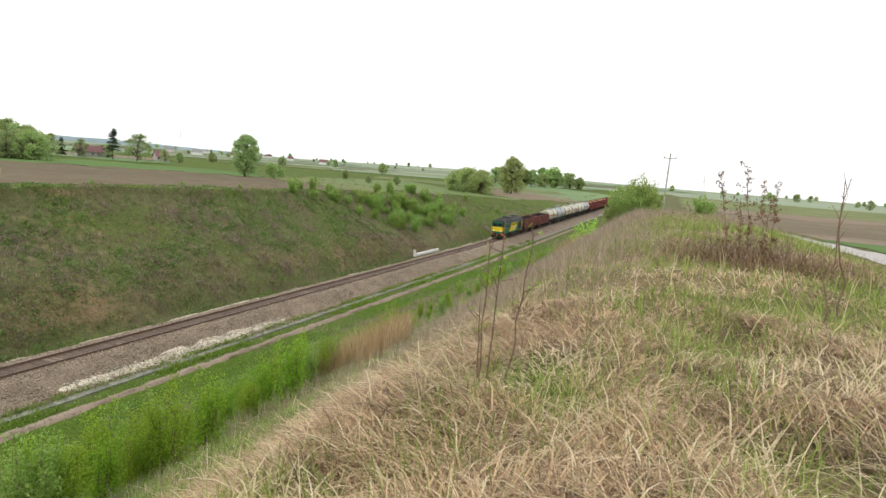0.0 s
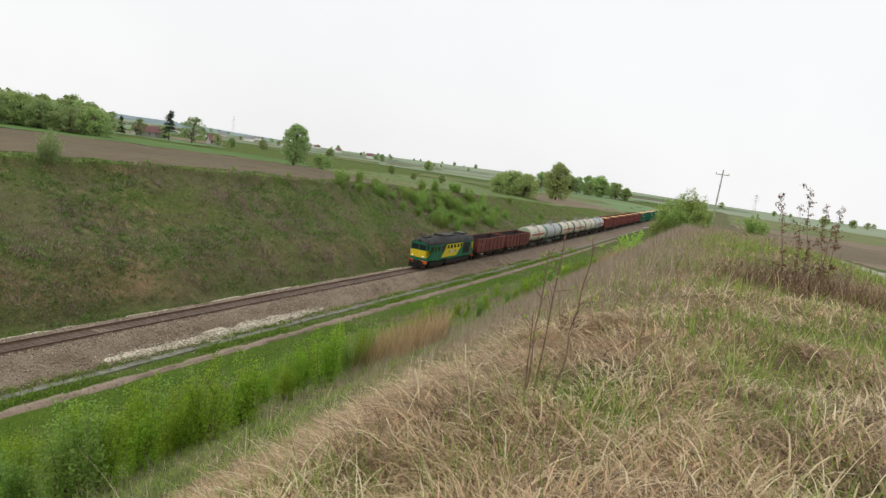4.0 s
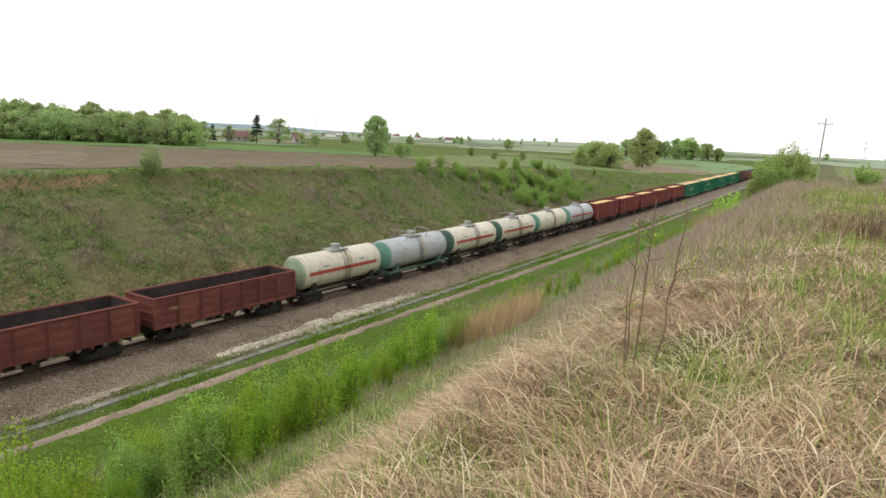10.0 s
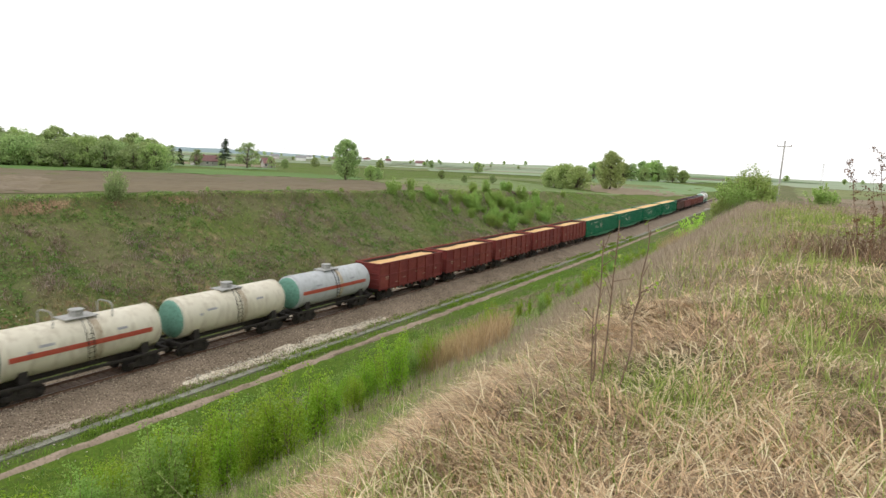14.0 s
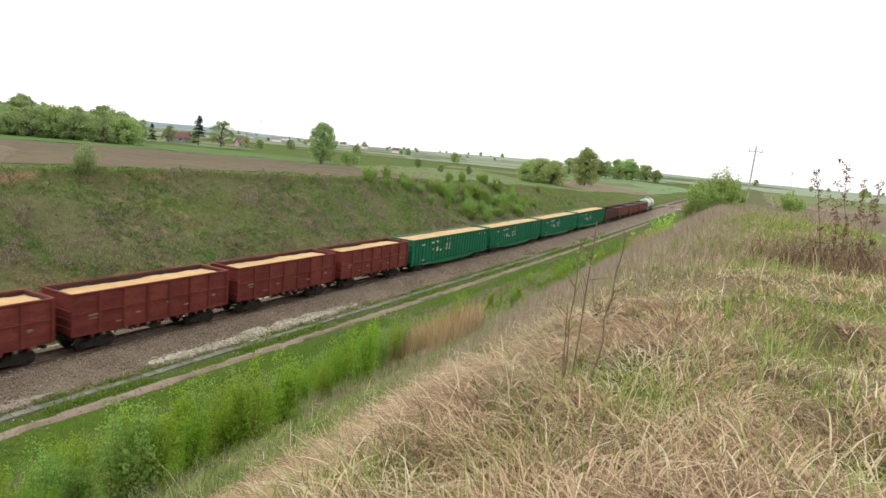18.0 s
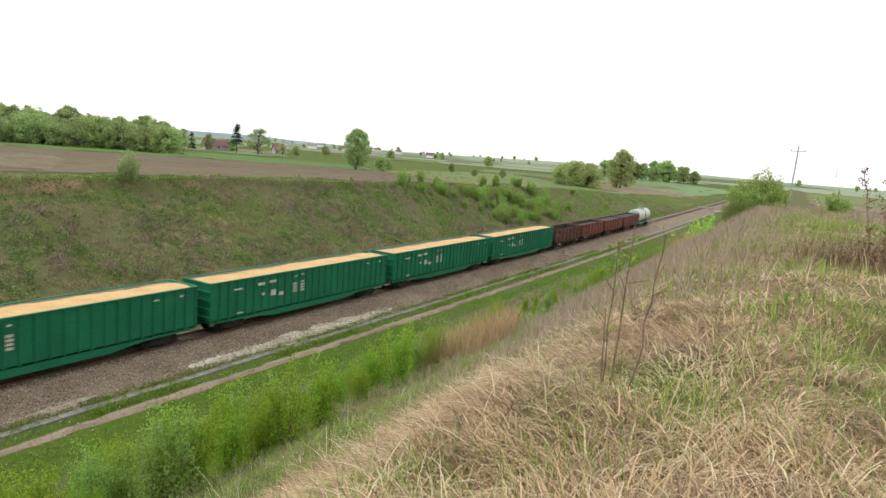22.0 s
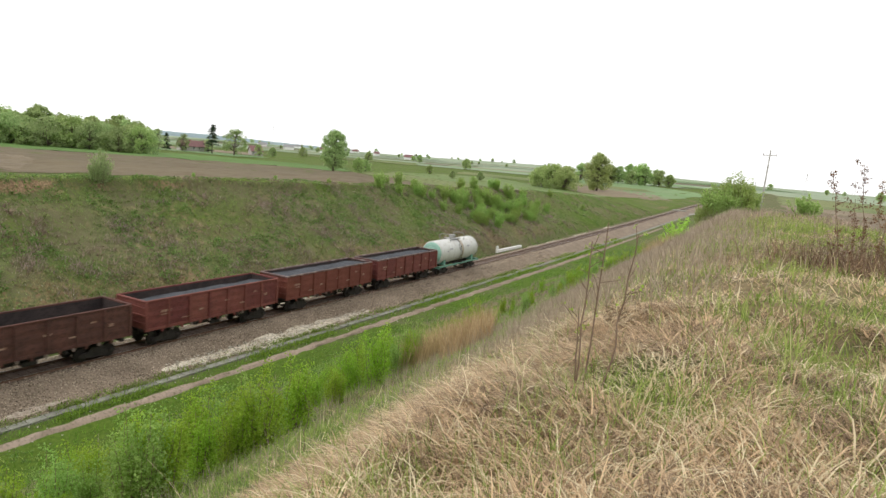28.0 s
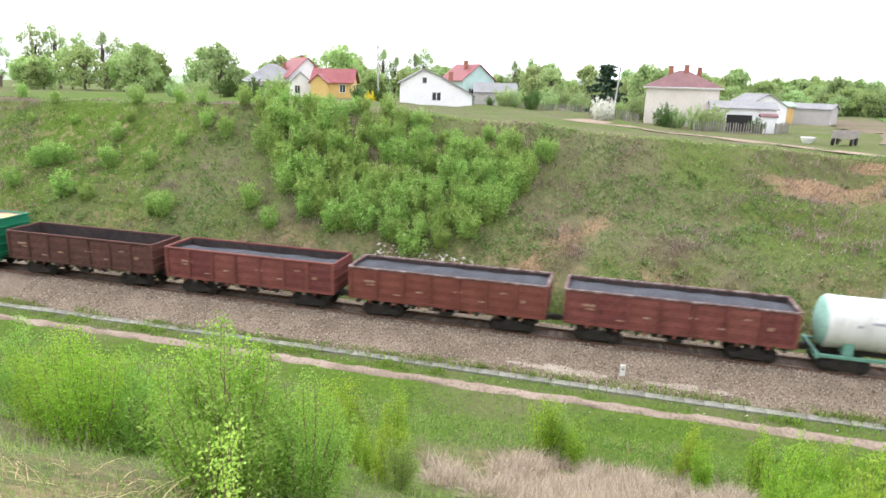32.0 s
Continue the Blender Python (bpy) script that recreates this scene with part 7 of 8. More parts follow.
def verge_weeds():
    """Tufts of weeds along both lips of the drain and on the ballast edge."""
    rng = np.random.default_rng(15)
    n = 36000
    y = rng.uniform(-50, 150, n)
    x = np.where(rng.uniform(0, 1, n) < 0.5, rng.normal(-35.6, 0.4, n), rng.normal(-34.0, 0.25, n))
    ok = vnoise(y, x * 3, 3.2, 81) + 0.5 * vnoise(y, x, 1.0, 82) > 0.0
    x, y = x[ok], y[ok]
    n = len(x)
    v, f = ribbons(np.stack([x, y, z_track(y) - 1.14], 1), rng.uniform(0, 6.3, n), rng.uniform(0.12, 0.42, n), rng.uniform(0.8, 1.5, n), rng.uniform(0.2, 1.1, n), rng.uniform(0.03, 0.07, n), 2)
    stuff("verge_weeds", v, f, TURFBLADE, "low dark green weeds along the drain", "weeds")
    # dark clumps of weeds between the ballast and the drain
    n = 420
    cy, cx = rng.uniform(-45, 120, n), rng.normal(-35.35, 0.22, n)
    ok = vnoise(cy, cx, 5, 84) > -0.25
    k = np.repeat(np.flatnonzero(ok), 60)
    m = len(k)
    px, py = cx[k] + rng.normal(size=m) * 0.13, cy[k] + rng.normal(size=m) * 0.32
    v, f = ribbons(np.stack([px, py, z_track(py) - 1.16], 1), rng.uniform(0, 6.3, m), rng.uniform(0.1, 0.3, m), rng.uniform(0.5, 1.5, m), rng.uniform(0.2, 1.1, m), rng.uniform(0.03, 0.06, m), 2)
    stuff("verge_weeds", v, f, BANKGRASS, "dark clumps of weeds at the ballast's edge", "weeds")
    # leafy patches in the turf below the slope, and a green line beyond the track
    n = 5200
    y = rng.uniform(-45, 130, n)
    x = np.where(rng.uniform(0, 1, n) < 0.7, rng.uniform(-31.8, -23.5, n), rng.normal(-44.1, 0.22, n))
    ok = vnoise(x, y, 2.4, 83) > -0.1
    k = np.repeat(np.flatnonzero(ok), 9)
    px, py = x[k] + rng.normal(size=len(k)) * 0.16, y[k] + rng.normal(size=len(k)) * 0.25
    v, f = leaf_quads(rng, np.stack([px, py, ground_z(px, py) + rng.uniform(0.03, 0.2, len(k))], 1), 0.055, 0.3)
    stuff("verge_herbs", v, f, LEAF_HERB, "leafy fresh herbs in the turf along the line", "plants")


# ---------------------------------------------------------------- houses
WALL_WHITE = surface("white_render", (0.74, 0.74, 0.72), (0.8, 0.8, 0.78), (0.62, 0.6, 0.56), 0.5, 5.0, 0.9, bump=0.1)
WALL_CREAM = surface("cream_render", (0.6, 0.55, 0.47), (0.66, 0.61, 0.53), (0.5, 0.45, 0.38), 0.5, 5.0, 0.9, bump=0.1)
WALL_YELLOW = surface("ochre_yellow_render", (0.62, 0.42, 0.15), (0.68, 0.47, 0.18), (0.5, 0.33, 0.13), 0.5, 5.0, 0.9, bump=0.1)
WALL_GREY = surface("grey_render", (0.4, 0.38, 0.35), (0.46, 0.44, 0.41), (0.32, 0.3, 0.27), 0.5, 5.0, 0.9, bump=0.1)
WALL_TEAL = surface("pale_teal_boards", (0.4, 0.55, 0.5), (0.46, 0.6, 0.55), None, 0.8, 6.0, 0.8)
ROOF_PLUM = surface("plum_brown_roof_sheet", (0.17, 0.085, 0.085), (0.21, 0.11, 0.105), (0.13, 0.07, 0.065), 0.5, 4.0, 0.7)
ROOF_RED = surface("red_roof_sheet", (0.22, 0.05, 0.052), (0.27, 0.07, 0.07), (0.17, 0.045, 0.045), 0.5, 4.0, 0.55)
ROOF_GREY = surface("grey_eternit_roof", (0.24, 0.24, 0.24), (0.3, 0.3, 0.295), (0.17, 0.17, 0.16), 0.5, 4.0, 0.9)
ROOF_GREEN = surface("pale_green_roof", (0.3, 0.4, 0.3), (0.36, 0.46, 0.35), None, 0.5, 4.0, 0.8)
BRICK = surface("chimney_brick", (0.3, 0.12, 0.08), (0.36, 0.16, 0.11), (0.2, 0.09, 0.07), 2.0, 9.0, 0.9)
GLASS_D = plain("dark_window_glass", (0.04, 0.045, 0.05), 0.1, 0, 0.6)
FRAME_W = plain("white_window_frame", (0.75, 0.75, 0.73), 0.6)
# Near-black colour that stands in for the shade inside an opening.
DARK_IN = plain("painted_interior_shade", (0.03, 0.028, 0.026), 0.9)
GREY_WOOD = surface("weathered_grey_boards", (0.24, 0.22, 0.2), (0.31, 0.28, 0.25), (0.16, 0.14, 0.12), 1.0, 9.0, 0.95, vary=0.2)


def house(label, az, r, twist, w, d, eave, rise, walls, roof, kind="gable", wins=(), chimneys=(), over=0.45, ridge="x", name="house", sink=0.0, door=None):
    """A house whose front (local -y) faces the camera when twist is 0; w across, d deep."""
    x, y = polar(az, r)
    root = new(name)
    tagged(root, label, "house", "houses of the village")
    root.matrix_basis = pose(x, y, gz(x, y) - sink, 0, 0, -az + twist)
    a, b = w / 2, d / 2
    bm = shell()
    box(bm, -a, a, -b, b, -1.5, eave)
    if kind == "gable":
        if ridge == "x":
            prism_y = [(-b, eave), (b, eave), (0, eave + rise)]
            va = [bm.verts.new((-a, q, z)) for q, z in prism_y]
            vb = [bm.verts.new((a, q, z)) for q, z in prism_y]
            bm.faces.new(va)
            bm.faces.new(vb[::-1])
        else:
            prism(bm, [(-a, eave - 0.001), (a, eave - 0.001), (0, eave + rise)], -b, b)
    part("wall", bm, walls, root)
    t = 0.14
    if kind == "hip":
        bm = shell()
        A, B = a + over, b + over
        k = max(A - B, 0.15) if A >= B else 0.15
        low = [bm.verts.new(p) for p in ((-A, -B, eave - 0.05), (A, -B, eave - 0.05), (A, B, eave - 0.05), (-A, B, eave - 0.05))]
        top = [bm.verts.new((-k, 0, eave + rise)), bm.verts.new((k, 0, eave + rise))]
        for q in ((low[0], low[1], top[1], top[0]), (low[1], low[2], top[1]), (low[2], low[3], top[0], top[1]), (low[3], low[0], top[0])):
            bm.faces.new(q)
        bm.faces.new(low[::-1])
        part("roof", bm, roof, root)
        bm = shell()
        box(bm, -A, A, -B, B, eave - 0.2, eave - 0.055)
        part("fascia", bm, FRAME_W, root)
    else:
        for s in (-1, 1):
            bm = shell()
            half, length = (b, a) if ridge == "x" else (a, b)
            sl = rise / half
            o = half + over
            pts = [(0, eave + rise + t), (0, eave + rise + 0.01), (s * o, eave - over * sl + 0.01), (s * o, eave - over * sl + t)]
            if ridge == "x":
                va = [bm.verts.new((-length - over, q, z)) for q, z in pts]
                vb = [bm.verts.new((length + over, q, z)) for q, z in pts]
                fs = [bm.faces.new((va[i], va[(i + 1) % 4], vb[(i + 1) % 4], vb[i])) for i in range(4)] + [bm.faces.new(va[::-1]), bm.faces.new(vb)]
                bmesh.ops.recalc_face_normals(bm, faces=fs)
            else:
                prism(bm, pts, -length - over, length + over)
            part("roof", bm, roof, root)
    for face, u, z, ww, hh in wins:
        bm = shell()
        pane = shell()
        if face == "front":
            box(bm, u - ww / 2 - 0.1, u + ww / 2 + 0.1, -b - 0.05, -b + 0.02, z - 0.1, z + hh + 0.1)
            box(pane, u - ww / 2, u + ww / 2, -b - 0.058, -b - 0.052, z, z + hh)
            bar = shell()
            box(bar, u - 0.03, u + 0.03, -b - 0.075, -b - 0.06, z, z + hh)
        else:
            s = 1 if face == "right" else -1
            box(bm, min(s * (a - 0.02), s * (a + 0.05)), max(s * (a - 0.02), s * (a + 0.05)), u - ww / 2 - 0.1, u + ww / 2 + 0.1, z - 0.1, z + hh + 0.1)
            box(pane, min(s * (a + 0.052), s * (a + 0.058)), max(s * (a + 0.052), s * (a + 0.058)), u - ww / 2, u + ww / 2, z, z + hh)
            bar = shell()
            box(bar, min(s * (a + 0.06), s * (a + 0.075)), max(s * (a + 0.06), s * (a + 0.075)), u - 0.03, u + 0.03, z, z + hh)
        win = part("window", bm, FRAME_W, root)
        part("pane", pane, GLASS_D, win)
        part("mullion", bar, FRAME_W, win)
    if door:
        u, ww, hh, mat = door
        bm = shell()
        box(bm, u - ww / 2, u + ww / 2, -b - 0.04, -b + 0.02, 0, hh, 0.01)
        part("door", bm, mat, root)
    for u, q, h in chimneys:
        bm = shell()
        box(bm, u - 0.3, u + 0.3, q - 0.3, q + 0.3, eave + rise * 0.4, eave + rise + h)
        ch = part("chimney", bm, BRICK, root)
        bm = shell()
        box(bm, u - 0.38, u + 0.38, q - 0.38, q + 0.38, eave + rise + h, eave + rise + h + 0.12)
        part("cap", bm, CONCRETE, ch)
    return root


def white_house():
    """The white gable with its long slope over the lean-to."""
    x, y = polar(-105.6, 95)
    root = new("house")
    tagged(root, "white rendered house with a lopsided gable and grey roof", "house", "houses of the village")
    root.matrix_basis = pose(x, y, gz(x, y) - 0.3, 0, 0, 105.6 + 4)
    bm = shell()
    prism(bm, [(-5.1, -1.5), (-5.1, 3.3), (-1.9, 5.1), (0.6, 4.15), (5.1, 1.75), (5.1, -1.5)], -0.0, 9.0)
    part("wall", bm, WALL_WHITE, root)
    for (x0, z0), (x1, z1) in (((-5.5, 3.08), (-1.9, 5.11)), ((-1.9, 5.11), (0.62, 4.16)), ((0.62, 4.16), (5.5, 1.55))):
        bm = shell()
        prism(bm, [(x0, z0 + 0.02), (x1, z1 + 0.02), (x1, z1 + 0.17), (x0, z0 + 0.17)], -0.35, 9.4)
        part("roof", bm, ROOF_GREY, root)
    for u, z, w, h in ((-0.35, 1.0, 0.5, 1.05), (0.3, 1.0, 0.5, 1.05), (-1.75, 3.3, 0.55, 0.75)):
        bm = shell()
        box(bm, u - w / 2 - 0.07, u + w / 2 + 0.07, -0.05, 0.02, z - 0.07, z + h + 0.07)
        win = part("window", bm, FRAME_W, root)
        bm = shell()
        box(bm, u - w / 2, u + w / 2, -0.06, -0.052, z, z + h)
        part("pane", bm, GLASS_D, win)
    bm = shell()
    box(bm, 1.9, 2.5, 2.6, 3.2, 3.0, 5.0)
    part("chimney", bm, BRICK, root)
    bm = shell()
    box(bm, -5.12, 1.6, -0.03, 0.02, -0.6, 0.05)
    part("plinth", bm, WALL_GREY, root)


def village():
    white_house()
    house("cream two-storey cube house with a plum hipped roof", -85.5, 100, 4, 9.2, 8.0, 5.3, 2.2, WALL_CREAM, ROOF_PLUM, "hip", [("left", 0, 3.6, 1.2, 1.3), ("left", 0, 0.9, 1.2, 1.3), ("right", 0, 3.6, 1.2, 1.3)], [(-1.6, 0.4, 0.5), (0.4, -0.4, 0.7), (2.2, 0.6, 0.4)], 0.5)
    house("yellow house with a bright red roof and small porch", -114.2, 118, -10, 6.6, 6.4, 2.7, 2.0, WALL_YELLOW, ROOF_RED, "gable", [("front", -3.2, 1.0, 0.9, 1.2), ("front", 1.8, 1.0, 0.9, 1.2), ("right", 0, 1.0, 0.9, 1.2)], [(-3.4, 0.5, 0.5)], 0.5)
    house("small yellow porch with a red gable roof", -115.5, 110.4, -14, 2.6, 1.6, 2.6, 1.1, WALL_YELLOW, ROOF_RED, "gable", (), (), 0.3, "y", "porch")
    house("house with a steep red roof behind the yellow one", -117.1, 128, 20, 7, 8, 3.6, 3.2, WALL_WHITE, ROOF_RED, "gable", (), [(0.5, 0, 0.5)], 0.4, "y")
    house("grey house with a weathered grey hipped roof", -119.3, 128, 6, 9.4, 8, 2.9, 2.9, WALL_GREY, ROOF_GREY, "hip", [("front", 3.0, 0.9, 0.9, 1.3)], [(2.2, 0.2, 0.3)], 0.5)
    house("white annex with a grey roof beside the grey house", -117.2, 124, 6, 3.2, 6, 2.9, 1.5, WALL_WHITE, ROOF_GREY, "gable", [("front", -0.6, 0.8, 0.8, 1.3)], (), 0.3, "y")
    house("pale teal boarded house with a red roof", -103.0, 124, 30, 6.6, 8, 4.0, 2.6, WALL_TEAL, ROOF_RED, "gable", [("front", -1.5, 1.2, 0.9, 1.2), ("front", 1.5, 1.2, 0.9, 1.2)], [(-1.0, -1.0, 0.6)], 0.4, "y")
    house("low grey outbuilding between the houses", -100.6, 118, 0, 7, 5, 2.2, 1.4, WALL_GREY, ROOF_GREY, "gable", (), (), 0.3, "x", "outbuilding")
    # the garage opening is a flat panel with the inner shade painted in
    g = house("white garage with a low roof and a dark panel as its shaded doorway", -80.9, 95.5, 8, 7.4, 6, 2.9, 0.7, WALL_WHITE, ROOF_GREY, "gable", [("front", 2.4, 0.7, 0.9, 0.9)], (), 0.35, "x", "garage", door=(-0.5, 3.0, 2.1, DARK_IN))
    house("small white shed against the garage", -78.9, 92, 8, 1.7, 1.8, 2.0, 0.25, WALL_WHITE, ROOF_PLUM, "gable", (), (), 0.15, "x", "shed")
    house("white gabled barn behind the garage", -79.9, 132, 25, 7, 9, 3.0, 2.0, WALL_WHITE, ROOF_GREY, "gable", (), (), 0.3, "y", "barn")
    house("long grey shed with a low roof", -76.2, 141, -12, 8.6, 6, 2.9, 0.8, WALL_GREY, ROOF_GREY, "gable", (), (), 0.3, "x", "shed")
    house("yellow boarded shed with a pale green roof", -78.4, 140, 20, 4.6, 5, 3.0, 0.7, WALL_YELLOW, ROOF_GREEN, "gable", (), (), 0.3, "x", "shed")
    for az, r, w, lbl in ((-50.2, 352, 9, "far farmhouse with a brown roof among trees"), (-49.2, 356, 6, "far barn with a brown roof among trees"), (-44.9, 372, 6, "far cottage with a brown roof")):
        house(lbl, az, r, 15, w, 7, 2.6, 2.6, WALL_GREY, ROOF_PLUM, "gable", [("front", -2, 1.0, 1.0, 1.2), ("front", 2, 1.0, 1.0, 1.2)], [(1, 0, 0.5)])
    # clusters of far farms on the plain
    rng = random.Random(9)
    for k in range(10):
        az, r = rng.uniform(-46, -30), rng.uniform(800, 1400)
        house("distant white farmhouse on the plain", az, r, rng.uniform(-40, 40), rng.uniform(8, 13), 8, 3.4, 3.0, WALL_WHITE, (ROOF_GREY, ROOF_PLUM)[k % 2])


def fence(az0, r0, az1, r1, h=1.3, label="weathered grey picket fence"):
    root = new("picket_fence")
    tagged(root, label, "fence", "fences of the village")
    a, b = Vector((*polar(az0, r0), 0)), Vector((*polar(az1, r1), 0))
    n = max(int((b - a).length / 0.28), 4)
    ang = math.degrees(math.atan2(b.y - a.y, b.x - a.x))
    bm = shell()
    prism(bm, [(-0.06, 0), (0.06, 0), (0.06, h - 0.08), (0, h), (-0.06, h - 0.08)], -0.012, 0.012)
    first = link_mesh("picket", bm, GREY_WOOD, root)
    for k in range(n):
        p = a.lerp(b, k / (n - 1))
        ob = first if k == 0 else new("picket", first.data)
        ob.parent = root
        ob.matrix_basis = pose(p.x, p.y, gz(p.x, p.y) + 0.03 * math.sin(k * 2.3), 0, 2.5 * math.sin(k * 1.7), ang)
    for k in range(int(n / 8) + 1):
        p = a.lerp(b, min(k * 8 / (n - 1), 1))
        z = gz(p.x, p.y)
        bm = shell()
        part("post", box(bm, p.x - 0.07, p.x + 0.07, p.y - 0.07, p.y + 0.07, z - 0.3, z + h + 0.05), GREY_WOOD, root)


def trailer():
    x, y = polar(-73.6, 78)
    root = new("farm_trailer")
    tagged(root, "old dark farm trailer parked on the grass", "trailer")
    root.matrix_basis = pose(x, y, gz(x, y), 0, 0, 62)
    bm = shell()
    box(bm, -0.9, 0.9, -1.6, 1.6, 0.75, 0.85)
    box(bm, -0.9, -0.84, -1.6, 1.6, 0.85, 1.45)
    box(bm, 0.84, 0.9, -1.6, 1.6, 0.85, 1.45)
    box(bm, -0.84, 0.84, -1.6, -1.54, 0.85, 1.45)
    box(bm, -0.84, 0.84, 1.54, 1.6, 0.85, 1.45)
    part("body", bm, GREY_WOOD, root)
    for sx in (-1, 1):
        for yy in (-1.0, 1.0):
            bm = shell()
            part("wheel", rod(bm, (sx * 0.72, yy, 0.4), (sx * 0.92, yy, 0.4), 0.4, seg=16), BLACKISH, root)
    bm = shell()
    part("drawbar", rod(bm, (0, -1.6, 0.6), (0, -3.2, 0.35), 0.06, seg=6), BLACKISH, root)
    x, y = polar(-76.0, 79)
    root = new("tub")
    tagged(root, "white enamel tub standing on the grass", "tub")
    z = gz(x, y)
    bm = shell()
    rod(bm, (x, y, z), (x, y, z + 0.6), 0.45, 0.75, seg=16)
    part("basin", bm, WHITEWASH, root)


# ---------------------------------------------------------------- plants close to the camera
def stalk_plant(name, label, x, y, stems, seed, leaves, size, mat, height, spread, r0):
    """Thin bare stems with small leaf clusters towards their tips."""
    rng = np.random.default_rng(seed)
    paths, pts = [], []
    z0 = gz(x, y)
    for k in range(stems):
        a = rng.uniform(0, 6.3)
        tip = np.array([spread * rng.uniform(0.2, 1) * math.cos(a), spread * rng.uniform(0.2, 1) * math.sin(a), height * rng.uniform(0.72, 1.0)])
        line = bent(rng, (0.12 * math.cos(a), 0.12 * math.sin(a), -0.1), tip, 7, 0.018)
        paths.append((line, r0, r0 * 0.35))
        for t in np.concatenate([rng.uniform(0.3, 1, leaves), rng.uniform(0.86, 1, leaves)]):
            p = np.array([np.interp(t * 6, range(7), line[:, i]) for i in range(3)])
            pts.append(p + rng.normal(size=3) * (0.05, 0.05, 0.04))
        for _ in range(5):
            t = rng.uniform(0.4, 0.95)
            p = np.array([np.interp(t * 6, range(7), line[:, i]) for i in range(3)])
            q = p + np.array([rng.normal() * 0.1, rng.normal() * 0.1, rng.uniform(0.06, 0.22)])
            paths.append((np.stack([p, q]), r0 * 0.35, r0 * 0.2))
            pts += [q + rng.normal(size=3) * 0.02 for _ in range(3)]
    ob = plant(name, label, "plant", "", paths, np.array(pts), size, mat, seed, TWIG, "stem", "foliage")
    ob.matrix_basis = pose(x, y, z0)
    return ob


def shoot(label, x, y, seed, stems, wob=0.0035):
    """Upright woody shoots given as (foot, offset of the tip, height), with short twigs and buds near the top."""
    rng = np.random.default_rng(seed)
    paths, pts = [], []
    for foot, tip, h in stems:
        line = bent(rng, (foot[0], foot[1], -0.1), (foot[0] + tip[0], foot[1] + tip[1], h), 9, wob)
        paths.append((line, 0.0095, 0.004))
        for _ in range(8):
            t = rng.uniform(0.55, 1.0)
            p = np.array([np.interp(t * 8, range(9), line[:, i]) for i in range(3)])
            q = p + np.array([rng.normal() * 0.09, rng.normal() * 0.09, rng.uniform(0.03, 0.16)])
            paths.append((np.stack([p, q]), 0.004, 0.002))
            pts += [q + rng.normal(size=3) * 0.012 for _ in range(4)]
    ob = plant("young_shrub", label, "plant", "", paths, np.array(pts), 0.014, LEAF_YELLOW, seed, TWIG, "stem", "foliage")
    ob.matrix_basis = pose(x, y, gz(x, y))


def dock(x, y, dx, h, whorls, seed):
    """One tall dead stem with whorls of rusty seeds towards its top and thinner side stalks."""
    rng = np.random.default_rng(seed)
    line = bent(rng, (0, 0, -0.1), (dx, 0.02, h), 9, 0.006)
    paths, pts = [(line, 0.011, 0.004)], []
    for k in range(whorls + 8):
        t = 0.62 + 0.38 * k / whorls if k < whorls else rng.uniform(0.12, 0.6)
        t = min(t, 1.0)
        p = np.array([np.interp(t * 8, range(9), line[:, i]) for i in range(3)])
        side = rng.normal(size=2) * 0.075
        q = p + np.array([side[0], side[1], rng.uniform(0.03, 0.12)])
        paths.append((np.stack([p, q]), 0.004, 0.002))
        pts.append((p + (q - p) * rng.uniform(0.2, 1.1, (26, 1))) + rng.normal(size=(26, 3)) * (0.03 if k < whorls else 0.018))
    ob = plant("dock_plant", "tall rusty dead dock with seed heads", "plant", "docks on the ridge", paths, np.concatenate(pts), 0.02, DOCK, seed, TWIG, "stem", "foliage")
    ob.matrix_basis = pose(x, y, gz(x, y))


def close_plants():
    shoot("thin brown shoots with tiny yellow-green buds", -1.40, 5.03, 301, [((0, 0), (-0.01, 0.02), 1.26), ((0.05, 0.03), (0.035, 0.05), 1.42), ((-0.02, 0.04), (-0.05, 0.03), 0.7)])
    shoot("single crooked brown shoot with small buds", -1.20, 5.05, 302, [((0, 0), (0.13, 0.05), 1.32)], 0.009)
    for k, (x, y, dx, h, n) in enumerate(((0.9, 14.9, -0.42, 1.98, 9), (1.3, 15.3, -0.3, 2.2, 10), (1.6, 15.8, -0.2, 1.95, 8), (1.75, 15.7, -0.1, 1.88, 9), (1.45, 15.2, 0.12, 1.5, 6), (1.1, 15.1, -0.15, 1.45, 6))):
        dock(x, y, dx, h, n, 330 + k)
    b = shoots(306, 1.15, 0.55, 20, 30, 0.022, STALK, "weed_clump", "thicket of rusty brown weeds", "weeds", "weeds on the ridge", 0.2)
    set_plants([b], [(0.75, 15.0, 1.0), (1.2, 15.3, 1.05), (1.6, 15.5, 1.0), (2.0, 15.6, 0.8), (0.3, 15.1, 0.7)], 0.05)
    stalk_plant("young_shrub", "tall thin bare sapling with few twigs", 1.78, 9.2, 2, 307, 2, 0.012, LEAF_OLIVE, 1.9, 0.08, 0.014)
    stalk_plant("young_shrub", "thin bare sapling on the slope", -7.2, 8.8, 1, 308, 2, 0.012, LEAF_OLIVE, 1.3, 0.05, 0.01)
    d = shoots(309, 0.4, 0.26, 90, 14, 0.013, STRAW_BROWN, "dead_tuft", "rounded tuft of brown dead stems", "weeds", "weeds on the ridge", 0.3)
    set_plants([d], [(-1.75, 8.0, 0.9)], 0.0)


